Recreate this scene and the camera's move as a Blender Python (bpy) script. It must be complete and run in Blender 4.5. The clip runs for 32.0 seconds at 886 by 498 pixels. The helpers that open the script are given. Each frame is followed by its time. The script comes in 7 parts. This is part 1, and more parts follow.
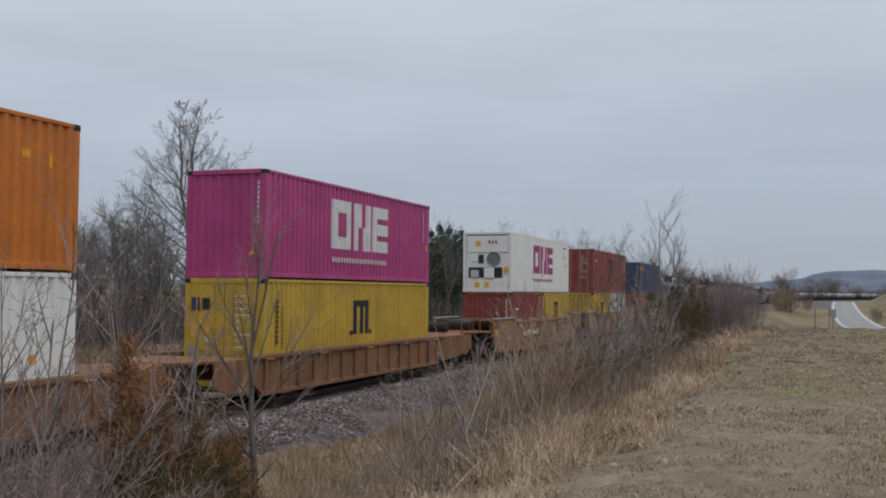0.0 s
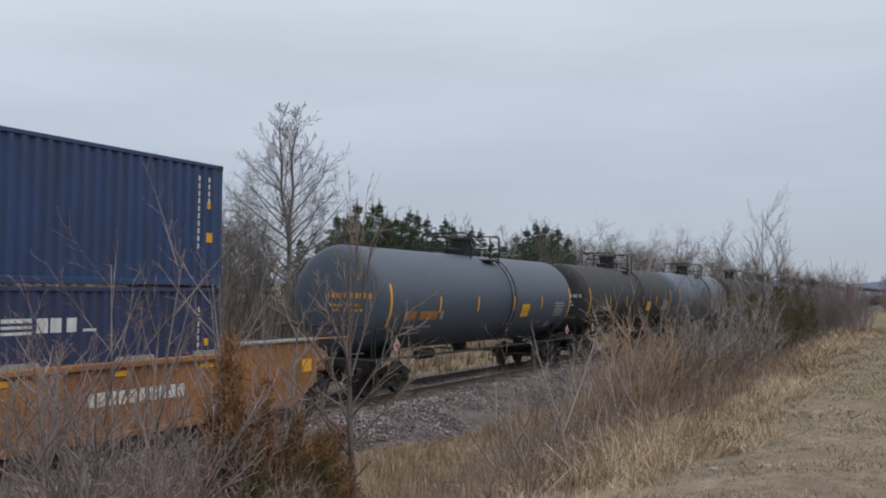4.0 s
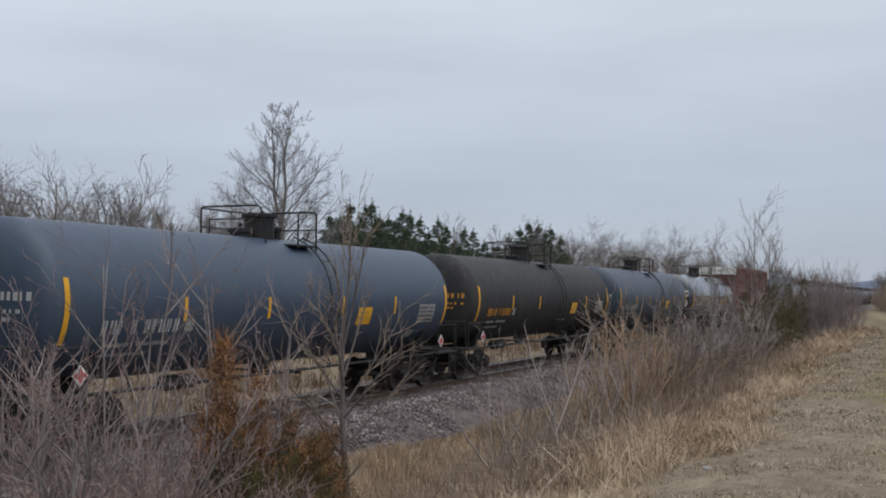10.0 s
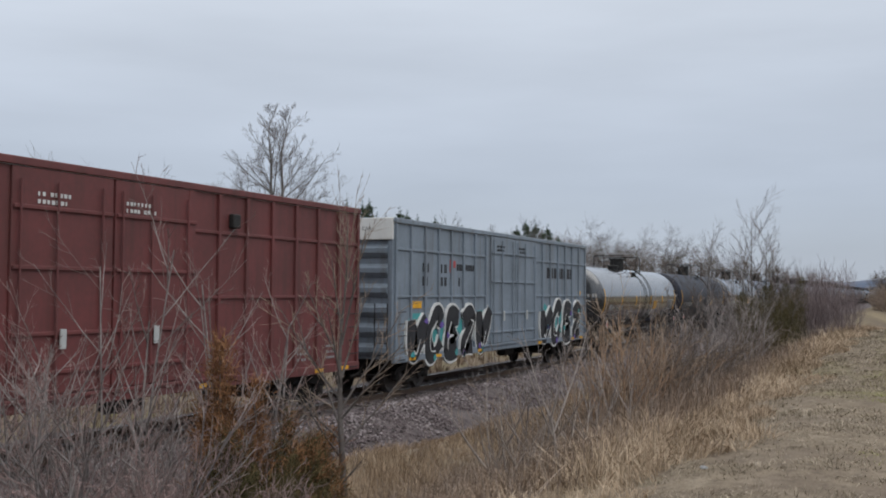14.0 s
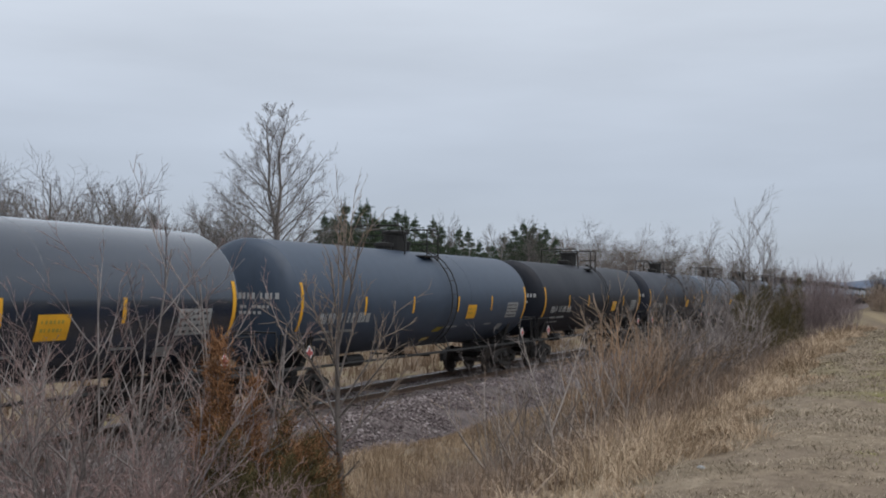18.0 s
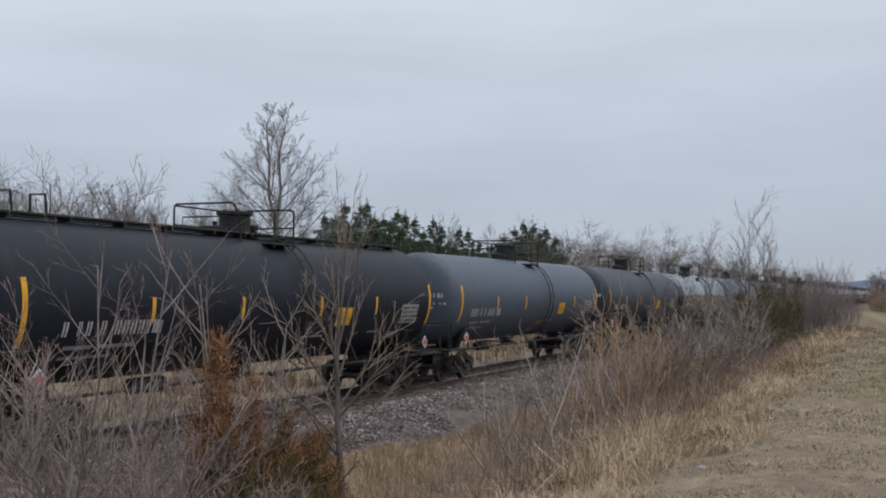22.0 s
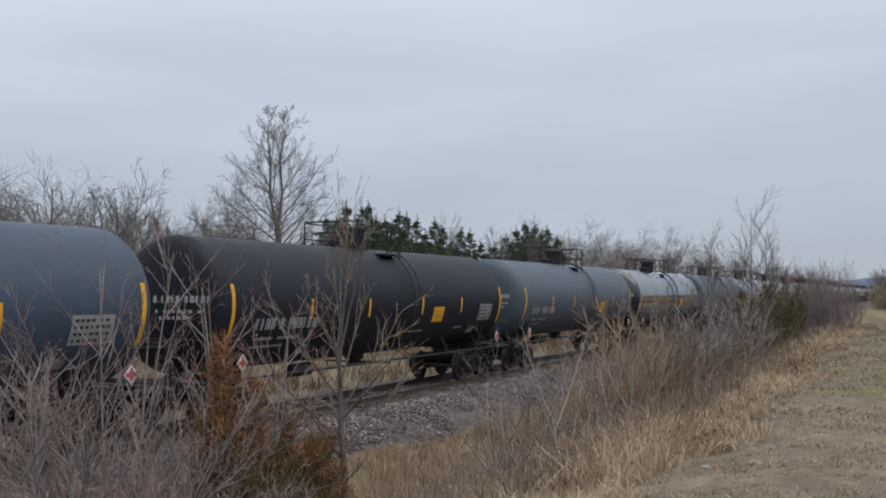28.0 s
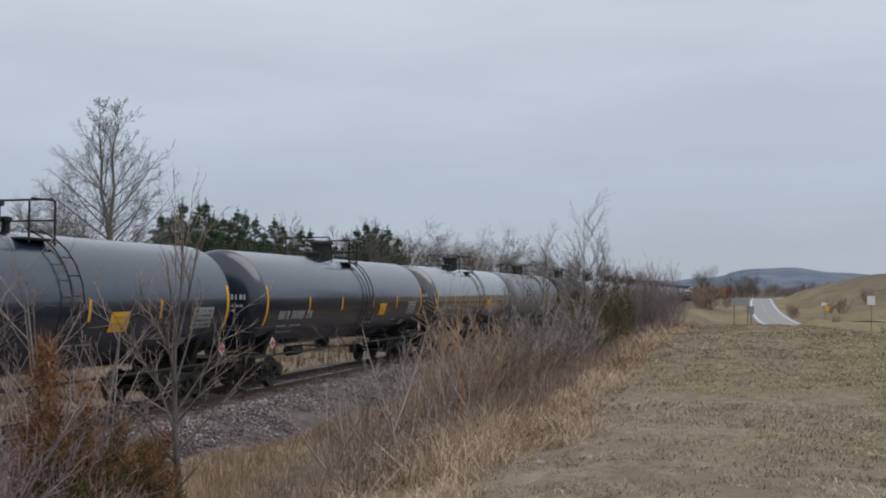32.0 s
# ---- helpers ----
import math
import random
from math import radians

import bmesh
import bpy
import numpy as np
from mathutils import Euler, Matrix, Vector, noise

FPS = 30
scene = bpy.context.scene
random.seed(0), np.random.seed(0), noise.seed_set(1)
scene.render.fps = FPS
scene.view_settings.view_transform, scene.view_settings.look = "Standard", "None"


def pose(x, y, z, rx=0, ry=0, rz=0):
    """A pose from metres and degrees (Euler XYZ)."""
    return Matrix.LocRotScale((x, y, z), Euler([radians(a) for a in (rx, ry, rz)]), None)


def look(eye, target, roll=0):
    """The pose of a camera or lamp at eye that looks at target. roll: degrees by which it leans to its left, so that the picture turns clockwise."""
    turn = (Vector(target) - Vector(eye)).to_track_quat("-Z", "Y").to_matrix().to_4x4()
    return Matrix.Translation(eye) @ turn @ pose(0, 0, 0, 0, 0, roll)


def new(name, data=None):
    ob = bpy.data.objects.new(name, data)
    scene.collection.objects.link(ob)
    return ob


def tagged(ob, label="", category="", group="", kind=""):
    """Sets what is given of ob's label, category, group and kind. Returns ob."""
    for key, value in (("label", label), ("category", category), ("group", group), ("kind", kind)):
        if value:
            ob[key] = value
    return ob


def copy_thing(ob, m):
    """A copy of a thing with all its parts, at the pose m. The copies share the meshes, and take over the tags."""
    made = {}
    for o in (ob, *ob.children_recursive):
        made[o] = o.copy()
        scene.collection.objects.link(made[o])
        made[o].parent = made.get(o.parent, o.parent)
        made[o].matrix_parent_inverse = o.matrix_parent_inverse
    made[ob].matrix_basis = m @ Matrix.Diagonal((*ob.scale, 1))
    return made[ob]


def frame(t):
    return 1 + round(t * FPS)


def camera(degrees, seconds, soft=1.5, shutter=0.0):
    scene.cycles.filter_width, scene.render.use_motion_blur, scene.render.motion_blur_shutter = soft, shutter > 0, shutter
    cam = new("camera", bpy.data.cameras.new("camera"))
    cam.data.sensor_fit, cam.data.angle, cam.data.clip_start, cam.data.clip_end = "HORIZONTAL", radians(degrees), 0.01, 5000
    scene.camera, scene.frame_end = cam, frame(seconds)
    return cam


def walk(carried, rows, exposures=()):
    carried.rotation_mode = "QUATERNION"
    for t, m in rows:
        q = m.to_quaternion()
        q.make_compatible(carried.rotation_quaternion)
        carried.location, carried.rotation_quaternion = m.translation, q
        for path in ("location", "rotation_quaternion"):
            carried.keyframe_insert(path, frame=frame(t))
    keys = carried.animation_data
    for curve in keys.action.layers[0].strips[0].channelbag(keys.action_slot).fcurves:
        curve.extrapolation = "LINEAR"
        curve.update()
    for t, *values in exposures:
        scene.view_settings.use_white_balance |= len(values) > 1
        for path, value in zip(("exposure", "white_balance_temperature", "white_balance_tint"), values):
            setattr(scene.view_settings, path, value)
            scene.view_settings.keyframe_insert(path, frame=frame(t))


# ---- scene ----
EYE = 2.98  # eye height over the rail heads
cam = camera(47.0, 32.0, soft=1.9)


def aim(yaw, pitch, roll):
    return pose(0, 0, EYE, 0, 0, yaw) @ pose(0, 0, 0, 90 + pitch) @ pose(0, 0, 0, 0, 0, roll)


walk(cam, [(t, aim(a, p, r)) for t, a, p, r in [
    (0, 19.91, 2.38, 0.56),
    (0.5, 21.37, 2.36, 0.70),
    (1, 23.09, 2.34, 0.70),
    (1.5, 24.13, 2.31, 0.69),
    (2, 24.54, 2.34, 0.67),
    (3, 25.06, 2.29, 0.64),
    (4, 25.31, 2.30, 0.73),
    (4.5, 25.35, 2.29, 0.80),
    (6.5, 25.24, 2.29, 0.67),
    (7, 25.17, 2.29, 0.65),
    (8, 25.07, 2.29, 0.66),
    (9, 24.98, 2.29, 0.62),
    (10, 24.91, 2.30, 0.63),
    (11, 24.85, 2.31, 0.65),
    (12, 24.78, 2.30, 0.67),
    (13, 24.77, 2.31, 0.65),
    (14, 24.75, 2.33, 0.48),
    (14.5, 24.75, 2.33, 0.47),
    (16.5, 24.73, 2.31, 0.66),
    (17, 24.70, 2.34, 0.58),
    (18, 24.63, 2.30, 0.58),
    (19, 24.63, 2.30, 0.58),
    (20, 24.59, 2.30, 0.58),
    (21, 24.63, 2.30, 0.58),
    (22, 24.63, 2.30, 0.58),
    (23, 24.68, 2.30, 0.59),
    (24, 24.68, 2.30, 0.59),
    (24.5, 24.67, 2.34, 0.28),
    (25, 24.69, 2.34, 0.13),
    (25.5, 24.74, 2.37, 0.11),
    (27.5, 24.73, 2.37, 0.12),
    (28, 24.73, 2.37, 0.12),
    (29, 24.67, 2.36, 0.07),
    (30, 24.65, 2.32, 0.40),
    (30.5, 24.53, 2.30, 0.61),
    (31, 19.96, 2.33, 0.44),
    (31.5, 16.79, 2.34, 0.21),
    (32, 15.78, 2.38, 0.18),
]], [(0, 0.0), (0.7, -0.04), (1.6, -0.06), (2.1, 0.06), (2.7, 0.17), (30.4, 0.18), (31.2, 0.13), (32, 0.10)])

# ---- overcast sky ----
world = bpy.data.worlds.new("overcast_sky")
scene.world = world
world.use_nodes = True
wn, wl = world.node_tree.nodes, world.node_tree.links
wn.clear()
w_out = wn.new("ShaderNodeOutputWorld")
w_bg = wn.new("ShaderNodeBackground")
w_sky = wn.new("ShaderNodeTexSky")
w_sky.sky_type, w_sky.sun_disc = "NISHITA", False
w_sky.sun_elevation, w_sky.sun_rotation = radians(69), radians(105)
w_scale = wn.new("ShaderNodeVectorMath")
w_scale.operation = "SCALE"
w_scale.inputs["Scale"].default_value = 0.10
w_co = wn.new("ShaderNodeTexCoord")
w_sep = wn.new("ShaderNodeSeparateXYZ")
w_ramp = wn.new("ShaderNodeValToRGB")
e = w_ramp.color_ramp.elements
e[0].position, e[0].color = 0.0, (0.39, 0.44, 0.525, 1)
e[1].position, e[1].color = 0.34, (0.665, 0.715, 0.785, 1)
m1 = e.new(0.10)
m1.color = (0.43, 0.48, 0.57, 1)
w_map = wn.new("ShaderNodeMapping")
w_map.inputs["Scale"].default_value = (1.2, 1.2, 7.0)
w_noise = wn.new("ShaderNodeTexNoise")
w_noise.inputs["Scale"].default_value = 2.2
w_noise.inputs["Detail"].default_value = 5
w_mul = wn.new("ShaderNodeMapRange")
w_mul.inputs["From Min"].default_value, w_mul.inputs["From Max"].default_value = 0.3, 0.7
w_mul.inputs["To Min"].default_value, w_mul.inputs["To Max"].default_value = 0.93, 1.07
w_cloud = wn.new("ShaderNodeVectorMath")
w_cloud.operation = "SCALE"
w_mix = wn.new("ShaderNodeMix")
w_mix.data_type = "RGBA"
w_mix.inputs["Factor"].default_value = 0.88
wl.new(w_co.outputs["Generated"], w_sep.inputs[0])
wl.new(w_sep.outputs["Z"], w_ramp.inputs[0])
wl.new(w_co.outputs["Generated"], w_map.inputs[0])
wl.new(w_map.outputs[0], w_noise.inputs["Vector"])
wl.new(w_noise.outputs["Fac"], w_mul.inputs["Value"])
wl.new(w_ramp.outputs["Color"], w_cloud.inputs[0])
wl.new(w_mul.outputs[0], w_cloud.inputs["Scale"])
wl.new(w_sky.outputs[0], w_scale.inputs[0])
wl.new(w_scale.outputs[0], w_mix.inputs["A"])
wl.new(w_cloud.outputs[0], w_mix.inputs["B"])
wl.new(w_mix.outputs["Result"], w_bg.inputs["Color"])
w_bg.inputs["Strength"].default_value = 1.0
wl.new(w_bg.outputs[0], w_out.inputs[0])

sun = new("sun", bpy.data.lights.new("sun", "SUN"))
sun.data.energy, sun.data.angle, sun.data.color = 1.7, radians(70), (1.0, 0.985, 0.965)
sun.matrix_basis = look((30, -8, 80), (0, 0, 0))

# ---- materials ----
def surface(name, base, other, scale=1.0, rough=0.6, metal=0.0, amount=0.5, bump=0.0, fine=12.0, streak=0.0,
            streak_col=(0.05, 0.045, 0.04), spec=0.5, by_object=0.0, stretch=(1, 1, 1), coat=0.0):
    """Two-scale procedural surface: broad patches, fine grain, and vertical streaks where asked for."""
    m = bpy.data.materials.new(name)
    m.use_nodes = True
    n, k = m.node_tree.nodes, m.node_tree.links
    b = n["Principled BSDF"]
    co = n.new("ShaderNodeTexCoord")
    mp = n.new("ShaderNodeMapping")
    mp.inputs["Scale"].default_value = stretch
    k.new(co.outputs["Object"], mp.inputs[0])
    big, small = n.new("ShaderNodeTexNoise"), n.new("ShaderNodeTexNoise")
    big.inputs["Scale"].default_value, big.inputs["Detail"].default_value = scale, 4
    small.inputs["Scale"].default_value, small.inputs["Detail"].default_value = scale * fine, 3
    k.new(mp.outputs[0], big.inputs["Vector"])
    k.new(mp.outputs[0], small.inputs["Vector"])
    add = n.new("ShaderNodeMath")
    add.operation = "MULTIPLY_ADD"
    k.new(small.outputs["Fac"], add.inputs[0])
    add.inputs[1].default_value = 0.55
    k.new(big.outputs["Fac"], add.inputs[2])
    rng = n.new("ShaderNodeMapRange")
    rng.inputs["From Min"].default_value, rng.inputs["From Max"].default_value = 0.58, 1.0
    rng.inputs["To Max"].default_value = amount
    k.new(add.outputs[0], rng.inputs["Value"])
    mix = n.new("ShaderNodeMix")
    mix.data_type = "RGBA"
    k.new(rng.outputs[0], mix.inputs["Factor"])
    mix.inputs["A"].default_value, mix.inputs["B"].default_value = (*base, 1), (*other, 1)
    col = mix.outputs["Result"]
    if streak:
        sm, st = n.new("ShaderNodeMapping"), n.new("ShaderNodeTexNoise")
        sm.inputs["Scale"].default_value = (3.0, 3.0, 0.22)
        st.inputs["Scale"].default_value, st.inputs["Detail"].default_value = 1.6, 6
        k.new(co.outputs["Object"], sm.inputs[0])
        k.new(sm.outputs[0], st.inputs["Vector"])
        sr = n.new("ShaderNodeMapRange")
        sr.inputs["From Min"].default_value, sr.inputs["From Max"].default_value = 0.5, 0.72
        sr.inputs["To Max"].default_value = streak
        k.new(st.outputs["Fac"], sr.inputs["Value"])
        mx = n.new("ShaderNodeMix")
        mx.data_type = "RGBA"
        k.new(sr.outputs[0], mx.inputs["Factor"])
        k.new(col, mx.inputs["A"])
        mx.inputs["B"].default_value = (*streak_col, 1)
        col = mx.outputs["Result"]
    if by_object:
        oi, vr, hs = n.new("ShaderNodeObjectInfo"), n.new("ShaderNodeMapRange"), n.new("ShaderNodeHueSaturation")
        vr.inputs["To Min"].default_value, vr.inputs["To Max"].default_value = 1 - by_object, 1 + by_object
        k.new(oi.outputs["Random"], vr.inputs["Value"])
        k.new(vr.outputs[0], hs.inputs["Value"])
        k.new(col, hs.inputs["Color"])
        col = hs.outputs["Color"]
    k.new(col, b.inputs["Base Color"])
    rr = n.new("ShaderNodeMapRange")
    rr.inputs["To Min"].default_value, rr.inputs["To Max"].default_value = max(0.05, rough - 0.12), min(1, rough + 0.12)
    k.new(big.outputs["Fac"], rr.inputs["Value"])
    k.new(rr.outputs[0], b.inputs["Roughness"])
    b.inputs["Metallic"].default_value = metal
    b.inputs["Specular IOR Level"].default_value = spec
    b.inputs["Coat Weight"].default_value, b.inputs["Coat Roughness"].default_value = coat, 0.07
    if bump:
        bp = n.new("ShaderNodeBump")
        bp.inputs["Strength"].default_value, bp.inputs["Distance"].default_value = bump, 0.02
        k.new(small.outputs["Fac"], bp.inputs["Height"])
        k.new(bp.outputs[0], b.inputs["Normal"])
    return m


def islands(name, cols, rough=0.9, scale=0.5, spec=0.2):
    """Plant matter and stones: colour drawn per island from a ramp, with patches across the ground."""
    m = bpy.data.materials.new(name)
    m.use_nodes = True
    n, k = m.node_tree.nodes, m.node_tree.links
    b = n["Principled BSDF"]
    g, co, ns, ad = n.new("ShaderNodeNewGeometry"), n.new("ShaderNodeTexCoord"), n.new("ShaderNodeTexNoise"), n.new("ShaderNodeMath")
    ns.inputs["Scale"].default_value = scale
    k.new(co.outputs["Object"], ns.inputs["Vector"])
    ad.operation = "MULTIPLY_ADD"
    k.new(ns.outputs["Fac"], ad.inputs[0])
    ad.inputs[1].default_value = 0.9
    sub = n.new("ShaderNodeMath")
    sub.operation = "MULTIPLY_ADD"
    k.new(g.outputs["Random Per Island"], sub.inputs[0])
    sub.inputs[1].default_value, sub.inputs[2].default_value = 0.75, -0.32
    k.new(sub.outputs[0], ad.inputs[2])
    r = n.new("ShaderNodeValToRGB")
    el = r.color_ramp.elements
    el[0].position, el[0].color = 0.0, (*cols[0], 1)
    el[1].position, el[1].color = 1.0, (*cols[-1], 1)
    for i, c in enumerate(cols[1:-1]):
        q = el.new((i + 1) / (len(cols) - 1))
        q.color = (*c, 1)
    k.new(ad.outputs[0], r.inputs[0])
    k.new(r.outputs[0], b.inputs["Base Color"])
    b.inputs["Roughness"].default_value = rough
    b.inputs["Specular IOR Level"].default_value = spec
    return m


def plain(name, c, rough=0.7):
    return surface(name, c, [v * 0.7 for v in c], 3.0, rough, 0, 0.7)


M_BLACK = surface("black_tank_paint", (0.0087, 0.011, 0.0185), (0.019, 0.0218, 0.031), 0.35, 0.5, 0, 0.7, streak=0.2, streak_col=(0.026, 0.025, 0.025), by_object=0.25, spec=0.22)
M_DARK = surface("weathered_dark_tank_paint", (0.015, 0.015, 0.0165), (0.036, 0.035, 0.035), 0.35, 0.6, 0, 0.8, streak=0.4, streak_col=(0.07, 0.064, 0.058), by_object=0.2, spec=0.22)
M_BLUE = surface("blue_grey_tank_paint", (0.031, 0.047, 0.074), (0.048, 0.066, 0.097), 0.35, 0.48, 0, 0.7, streak=0.3, streak_col=(0.03, 0.037, 0.048), by_object=0.2, spec=0.4)
M_NAVY_T = surface("navy_black_tank_paint", (0.017, 0.023, 0.036), (0.028, 0.035, 0.048), 0.35, 0.5, 0, 0.7, streak=0.25, streak_col=(0.035, 0.036, 0.04), by_object=0.15, spec=0.35)
M_BLUE2 = surface("pale_blue_grey_tank_paint", (0.054, 0.072, 0.102), (0.08, 0.099, 0.127), 0.35, 0.5, 0, 0.7, streak=0.35, streak_col=(0.05, 0.052, 0.055), by_object=0.15, spec=0.4)
M_GREY = surface("grey_tank_paint", (0.12, 0.135, 0.15), (0.18, 0.19, 0.2), 0.35, 0.5, 0, 0.7, streak=0.35, streak_col=(0.08, 0.08, 0.08), by_object=0.15)
M_SPLIT = surface("glossy_black_tank_paint", (0.008, 0.0145, 0.028), (0.0155, 0.025, 0.043), 0.3, 0.2, 0, 0.7, streak=0.25, streak_col=(0.021, 0.025, 0.033), by_object=0.2, spec=0.8, coat=0.5)
M_PALE = surface("dusty_glossy_tank_paint", (0.018, 0.018, 0.019), (0.05, 0.049, 0.048), 0.3, 0.18, 0, 0.8, streak=0.35, streak_col=(0.08, 0.076, 0.07), by_object=0.2, spec=0.95, coat=0.8)
M_YELLOW = plain("yellow_stripe_paint", (0.72, 0.36, 0.015))
M_WHITE = plain("white_lettering_paint", (0.62, 0.62, 0.6))
M_MARK = plain("worn_white_lettering_paint", (0.42, 0.42, 0.41))
M_ORANGE_L = plain("orange_lettering_paint", (0.6, 0.26, 0.02))
M_STEEL = surface("grimy_black_steel", (0.009, 0.009, 0.0095), (0.03, 0.027, 0.024), 1.5, 0.65, 0.2, 0.8, bump=0.2)
M_TRUCK = surface("rusty_truck_casting", (0.011, 0.0105, 0.0105), (0.035, 0.027, 0.022), 2.0, 0.8, 0.1, 0.8, bump=0.3)
M_WHEEL = surface("wheel_steel", (0.025, 0.021, 0.02), (0.07, 0.055, 0.045), 3.0, 0.55, 0.3, 0.7)
M_PLAC = plain("red_white_placard", (0.42, 0.07, 0.07))
M_WELL = surface("orange_brown_well_paint", (0.33, 0.145, 0.04), (0.16, 0.07, 0.032), 0.6, 0.65, 0, 0.9, 0.15, streak=0.55, streak_col=(0.07, 0.035, 0.025))
M_WELL2 = surface("rust_brown_well_paint", (0.25, 0.107, 0.036), (0.11, 0.052, 0.03), 0.6, 0.75, 0, 0.9, 0.15, streak=0.6, streak_col=(0.06, 0.035, 0.025))
M_RED_BOX = surface("oxide_red_boxcar_paint", (0.15, 0.038, 0.036), (0.1, 0.031, 0.029), 0.7, 0.6, 0, 0.9, 0.1, streak=0.45, streak_col=(0.055, 0.025, 0.02))
M_GREY_BOX = surface("blue_grey_boxcar_paint", (0.2, 0.24, 0.285), (0.15, 0.18, 0.21), 0.7, 0.6, 0, 0.9, 0.1, streak=0.45, streak_col=(0.09, 0.08, 0.075))
M_BROWN_BOX = surface("brown_hopper_paint", (0.16, 0.075, 0.04), (0.1, 0.055, 0.035), 0.7, 0.7, 0, 0.9, streak=0.5)


def box_paint(name, c, rough=0.5, worn=0.5):
    return surface(name, c, [v * 0.62 for v in c], 0.8, rough, 0, 0.8, 0.08, streak=worn, streak_col=[v * 0.35 + 0.02 for v in c])


C_PINK = box_paint("magenta_container_paint", (0.42, 0.044, 0.19), worn=0.25)
C_YELLOW = box_paint("yellow_container_paint", (0.51, 0.325, 0.032), worn=0.3)
C_WHITE = surface("white_container_paint", (0.68, 0.672, 0.64), (0.57, 0.56, 0.53), 0.8, 0.5, 0, 0.6, 0.04, streak=0.1, streak_col=(0.3, 0.29, 0.27))
C_RED = box_paint("oxide_red_container_paint", (0.24, 0.042, 0.03))
C_BLUE = box_paint("dark_blue_container_paint", (0.022, 0.05, 0.135))
C_NAVY = box_paint("navy_container_paint", (0.03, 0.04, 0.1))
C_ORANGE = box_paint("orange_container_paint", (0.55, 0.16, 0.012))
C_RUST = box_paint("rust_orange_container_paint", (0.34, 0.085, 0.025))
C_STAINED = surface("rust_stained_white_container_paint", (0.5, 0.52, 0.5), (0.4, 0.4, 0.37), 0.9, 0.6, 0, 0.8, 0.1, streak=0.85, streak_col=(0.2, 0.11, 0.06))
C_PALE = box_paint("pale_grey_container_paint", (0.48, 0.49, 0.48), worn=0.45)
M_ROD = surface("galvanised_lock_rod", (0.26, 0.25, 0.25), (0.36, 0.35, 0.34), 2.0, 0.5, 0.4, 0.7)
M_FADED = plain("faded_grey_stencil", (0.27, 0.27, 0.265))
M_DIM = plain("dim_brown_mark", (0.1, 0.03, 0.025))
M_OLIVE = plain("dull_olive_yellow_paint", (0.36, 0.27, 0.04))
M_BRICKISH = surface("faded_pink_tan_spray", (0.34, 0.22, 0.17), (0.2, 0.09, 0.06), 5.0, 0.8, 0, 1.0)
M_TAN_D = plain("dark_tan_spray_paint", (0.2, 0.12, 0.07))
M_MAGENTA_L = plain("magenta_mark_paint", (0.32, 0.03, 0.14))
M_BLACK_L = plain("black_mark_paint", (0.015, 0.015, 0.018))
M_TEAL = plain("teal_spray_paint", (0.05, 0.3, 0.3))
M_VIOLET = plain("violet_spray_paint", (0.12, 0.07, 0.3))
M_TAN_L = plain("tan_spray_paint", (0.42, 0.3, 0.2))

M_BALLAST = surface("ballast_bed", (0.05, 0.039, 0.037), (0.13, 0.105, 0.1), 3.0, 0.95, 0, 1.0, 0.9, fine=9)
M_STONE = islands("granite_ballast_stones", [(0.045, 0.035, 0.036), (0.105, 0.083, 0.083), (0.175, 0.145, 0.145), (0.36, 0.32, 0.315)], 0.9, 0.8)
M_RAIL = surface("rail_steel", (0.08, 0.055, 0.042), (0.16, 0.11, 0.08), 2.0, 0.6, 0.5, 0.8)
M_RAILTOP = surface("polished_rail_head", (0.5, 0.5, 0.5), (0.35, 0.34, 0.33), 1.0, 0.25, 1.0, 0.6)
M_TIE = surface("weathered_timber_tie", (0.055, 0.043, 0.036), (0.13, 0.11, 0.095), 1.5, 0.9, 0, 0.9, 0.4, by_object=0.3)
M_ASPHALT = surface("grey_asphalt", (0.16, 0.16, 0.165), (0.24, 0.24, 0.24), 0.3, 0.6, 0, 0.8, 0.2, fine=60)
M_LINE = plain("white_road_paint", (0.75, 0.75, 0.73))
M_LINE_Y = plain("yellow_road_paint", (0.45, 0.33, 0.14))
M_BARK = surface("grey_brown_bark", (0.135, 0.118, 0.108), (0.24, 0.215, 0.2), 2.5, 0.95, 0, 0.9, 0.4, by_object=0.2)
M_BARK_DK = surface("dark_grey_bark", (0.075, 0.062, 0.055), (0.15, 0.13, 0.118), 2.5, 0.95, 0, 0.9, 0.4, by_object=0.2)
M_STEM = surface("pale_grey_stem_bark", (0.13, 0.107, 0.099), (0.39, 0.345, 0.322), 2.5, 0.9, 0, 0.9, by_object=0.2)
M_STEM_LT = surface("pale_sapling_bark", (0.24, 0.2, 0.175), (0.42, 0.37, 0.33), 2.5, 0.9, 0, 0.9, by_object=0.2)
M_RUDDY = surface("red_brown_stem_bark", (0.18, 0.118, 0.106), (0.32, 0.23, 0.208), 2.5, 0.9, 0, 0.9, by_object=0.2)
M_TWIG = surface("red_brown_twig_bark", (0.17, 0.124, 0.092), (0.33, 0.258, 0.2), 2.5, 0.9, 0, 0.9, by_object=0.2)
M_TWIG_TAN = surface("tan_twig_bark", (0.22, 0.158, 0.112), (0.42, 0.325, 0.245), 2.5, 0.9, 0, 0.9, by_object=0.2)
M_NEEDLE = islands("pine_needles", [(0.02, 0.034, 0.021), (0.05, 0.076, 0.041), (0.095, 0.125, 0.072)], 0.7, 1.2)
M_CEDAR = islands("red_brown_winter_cedar_foliage", [(0.07, 0.042, 0.023), (0.154, 0.076, 0.035), (0.25, 0.122, 0.057), (0.371, 0.195, 0.097)], 0.85, 1.4)
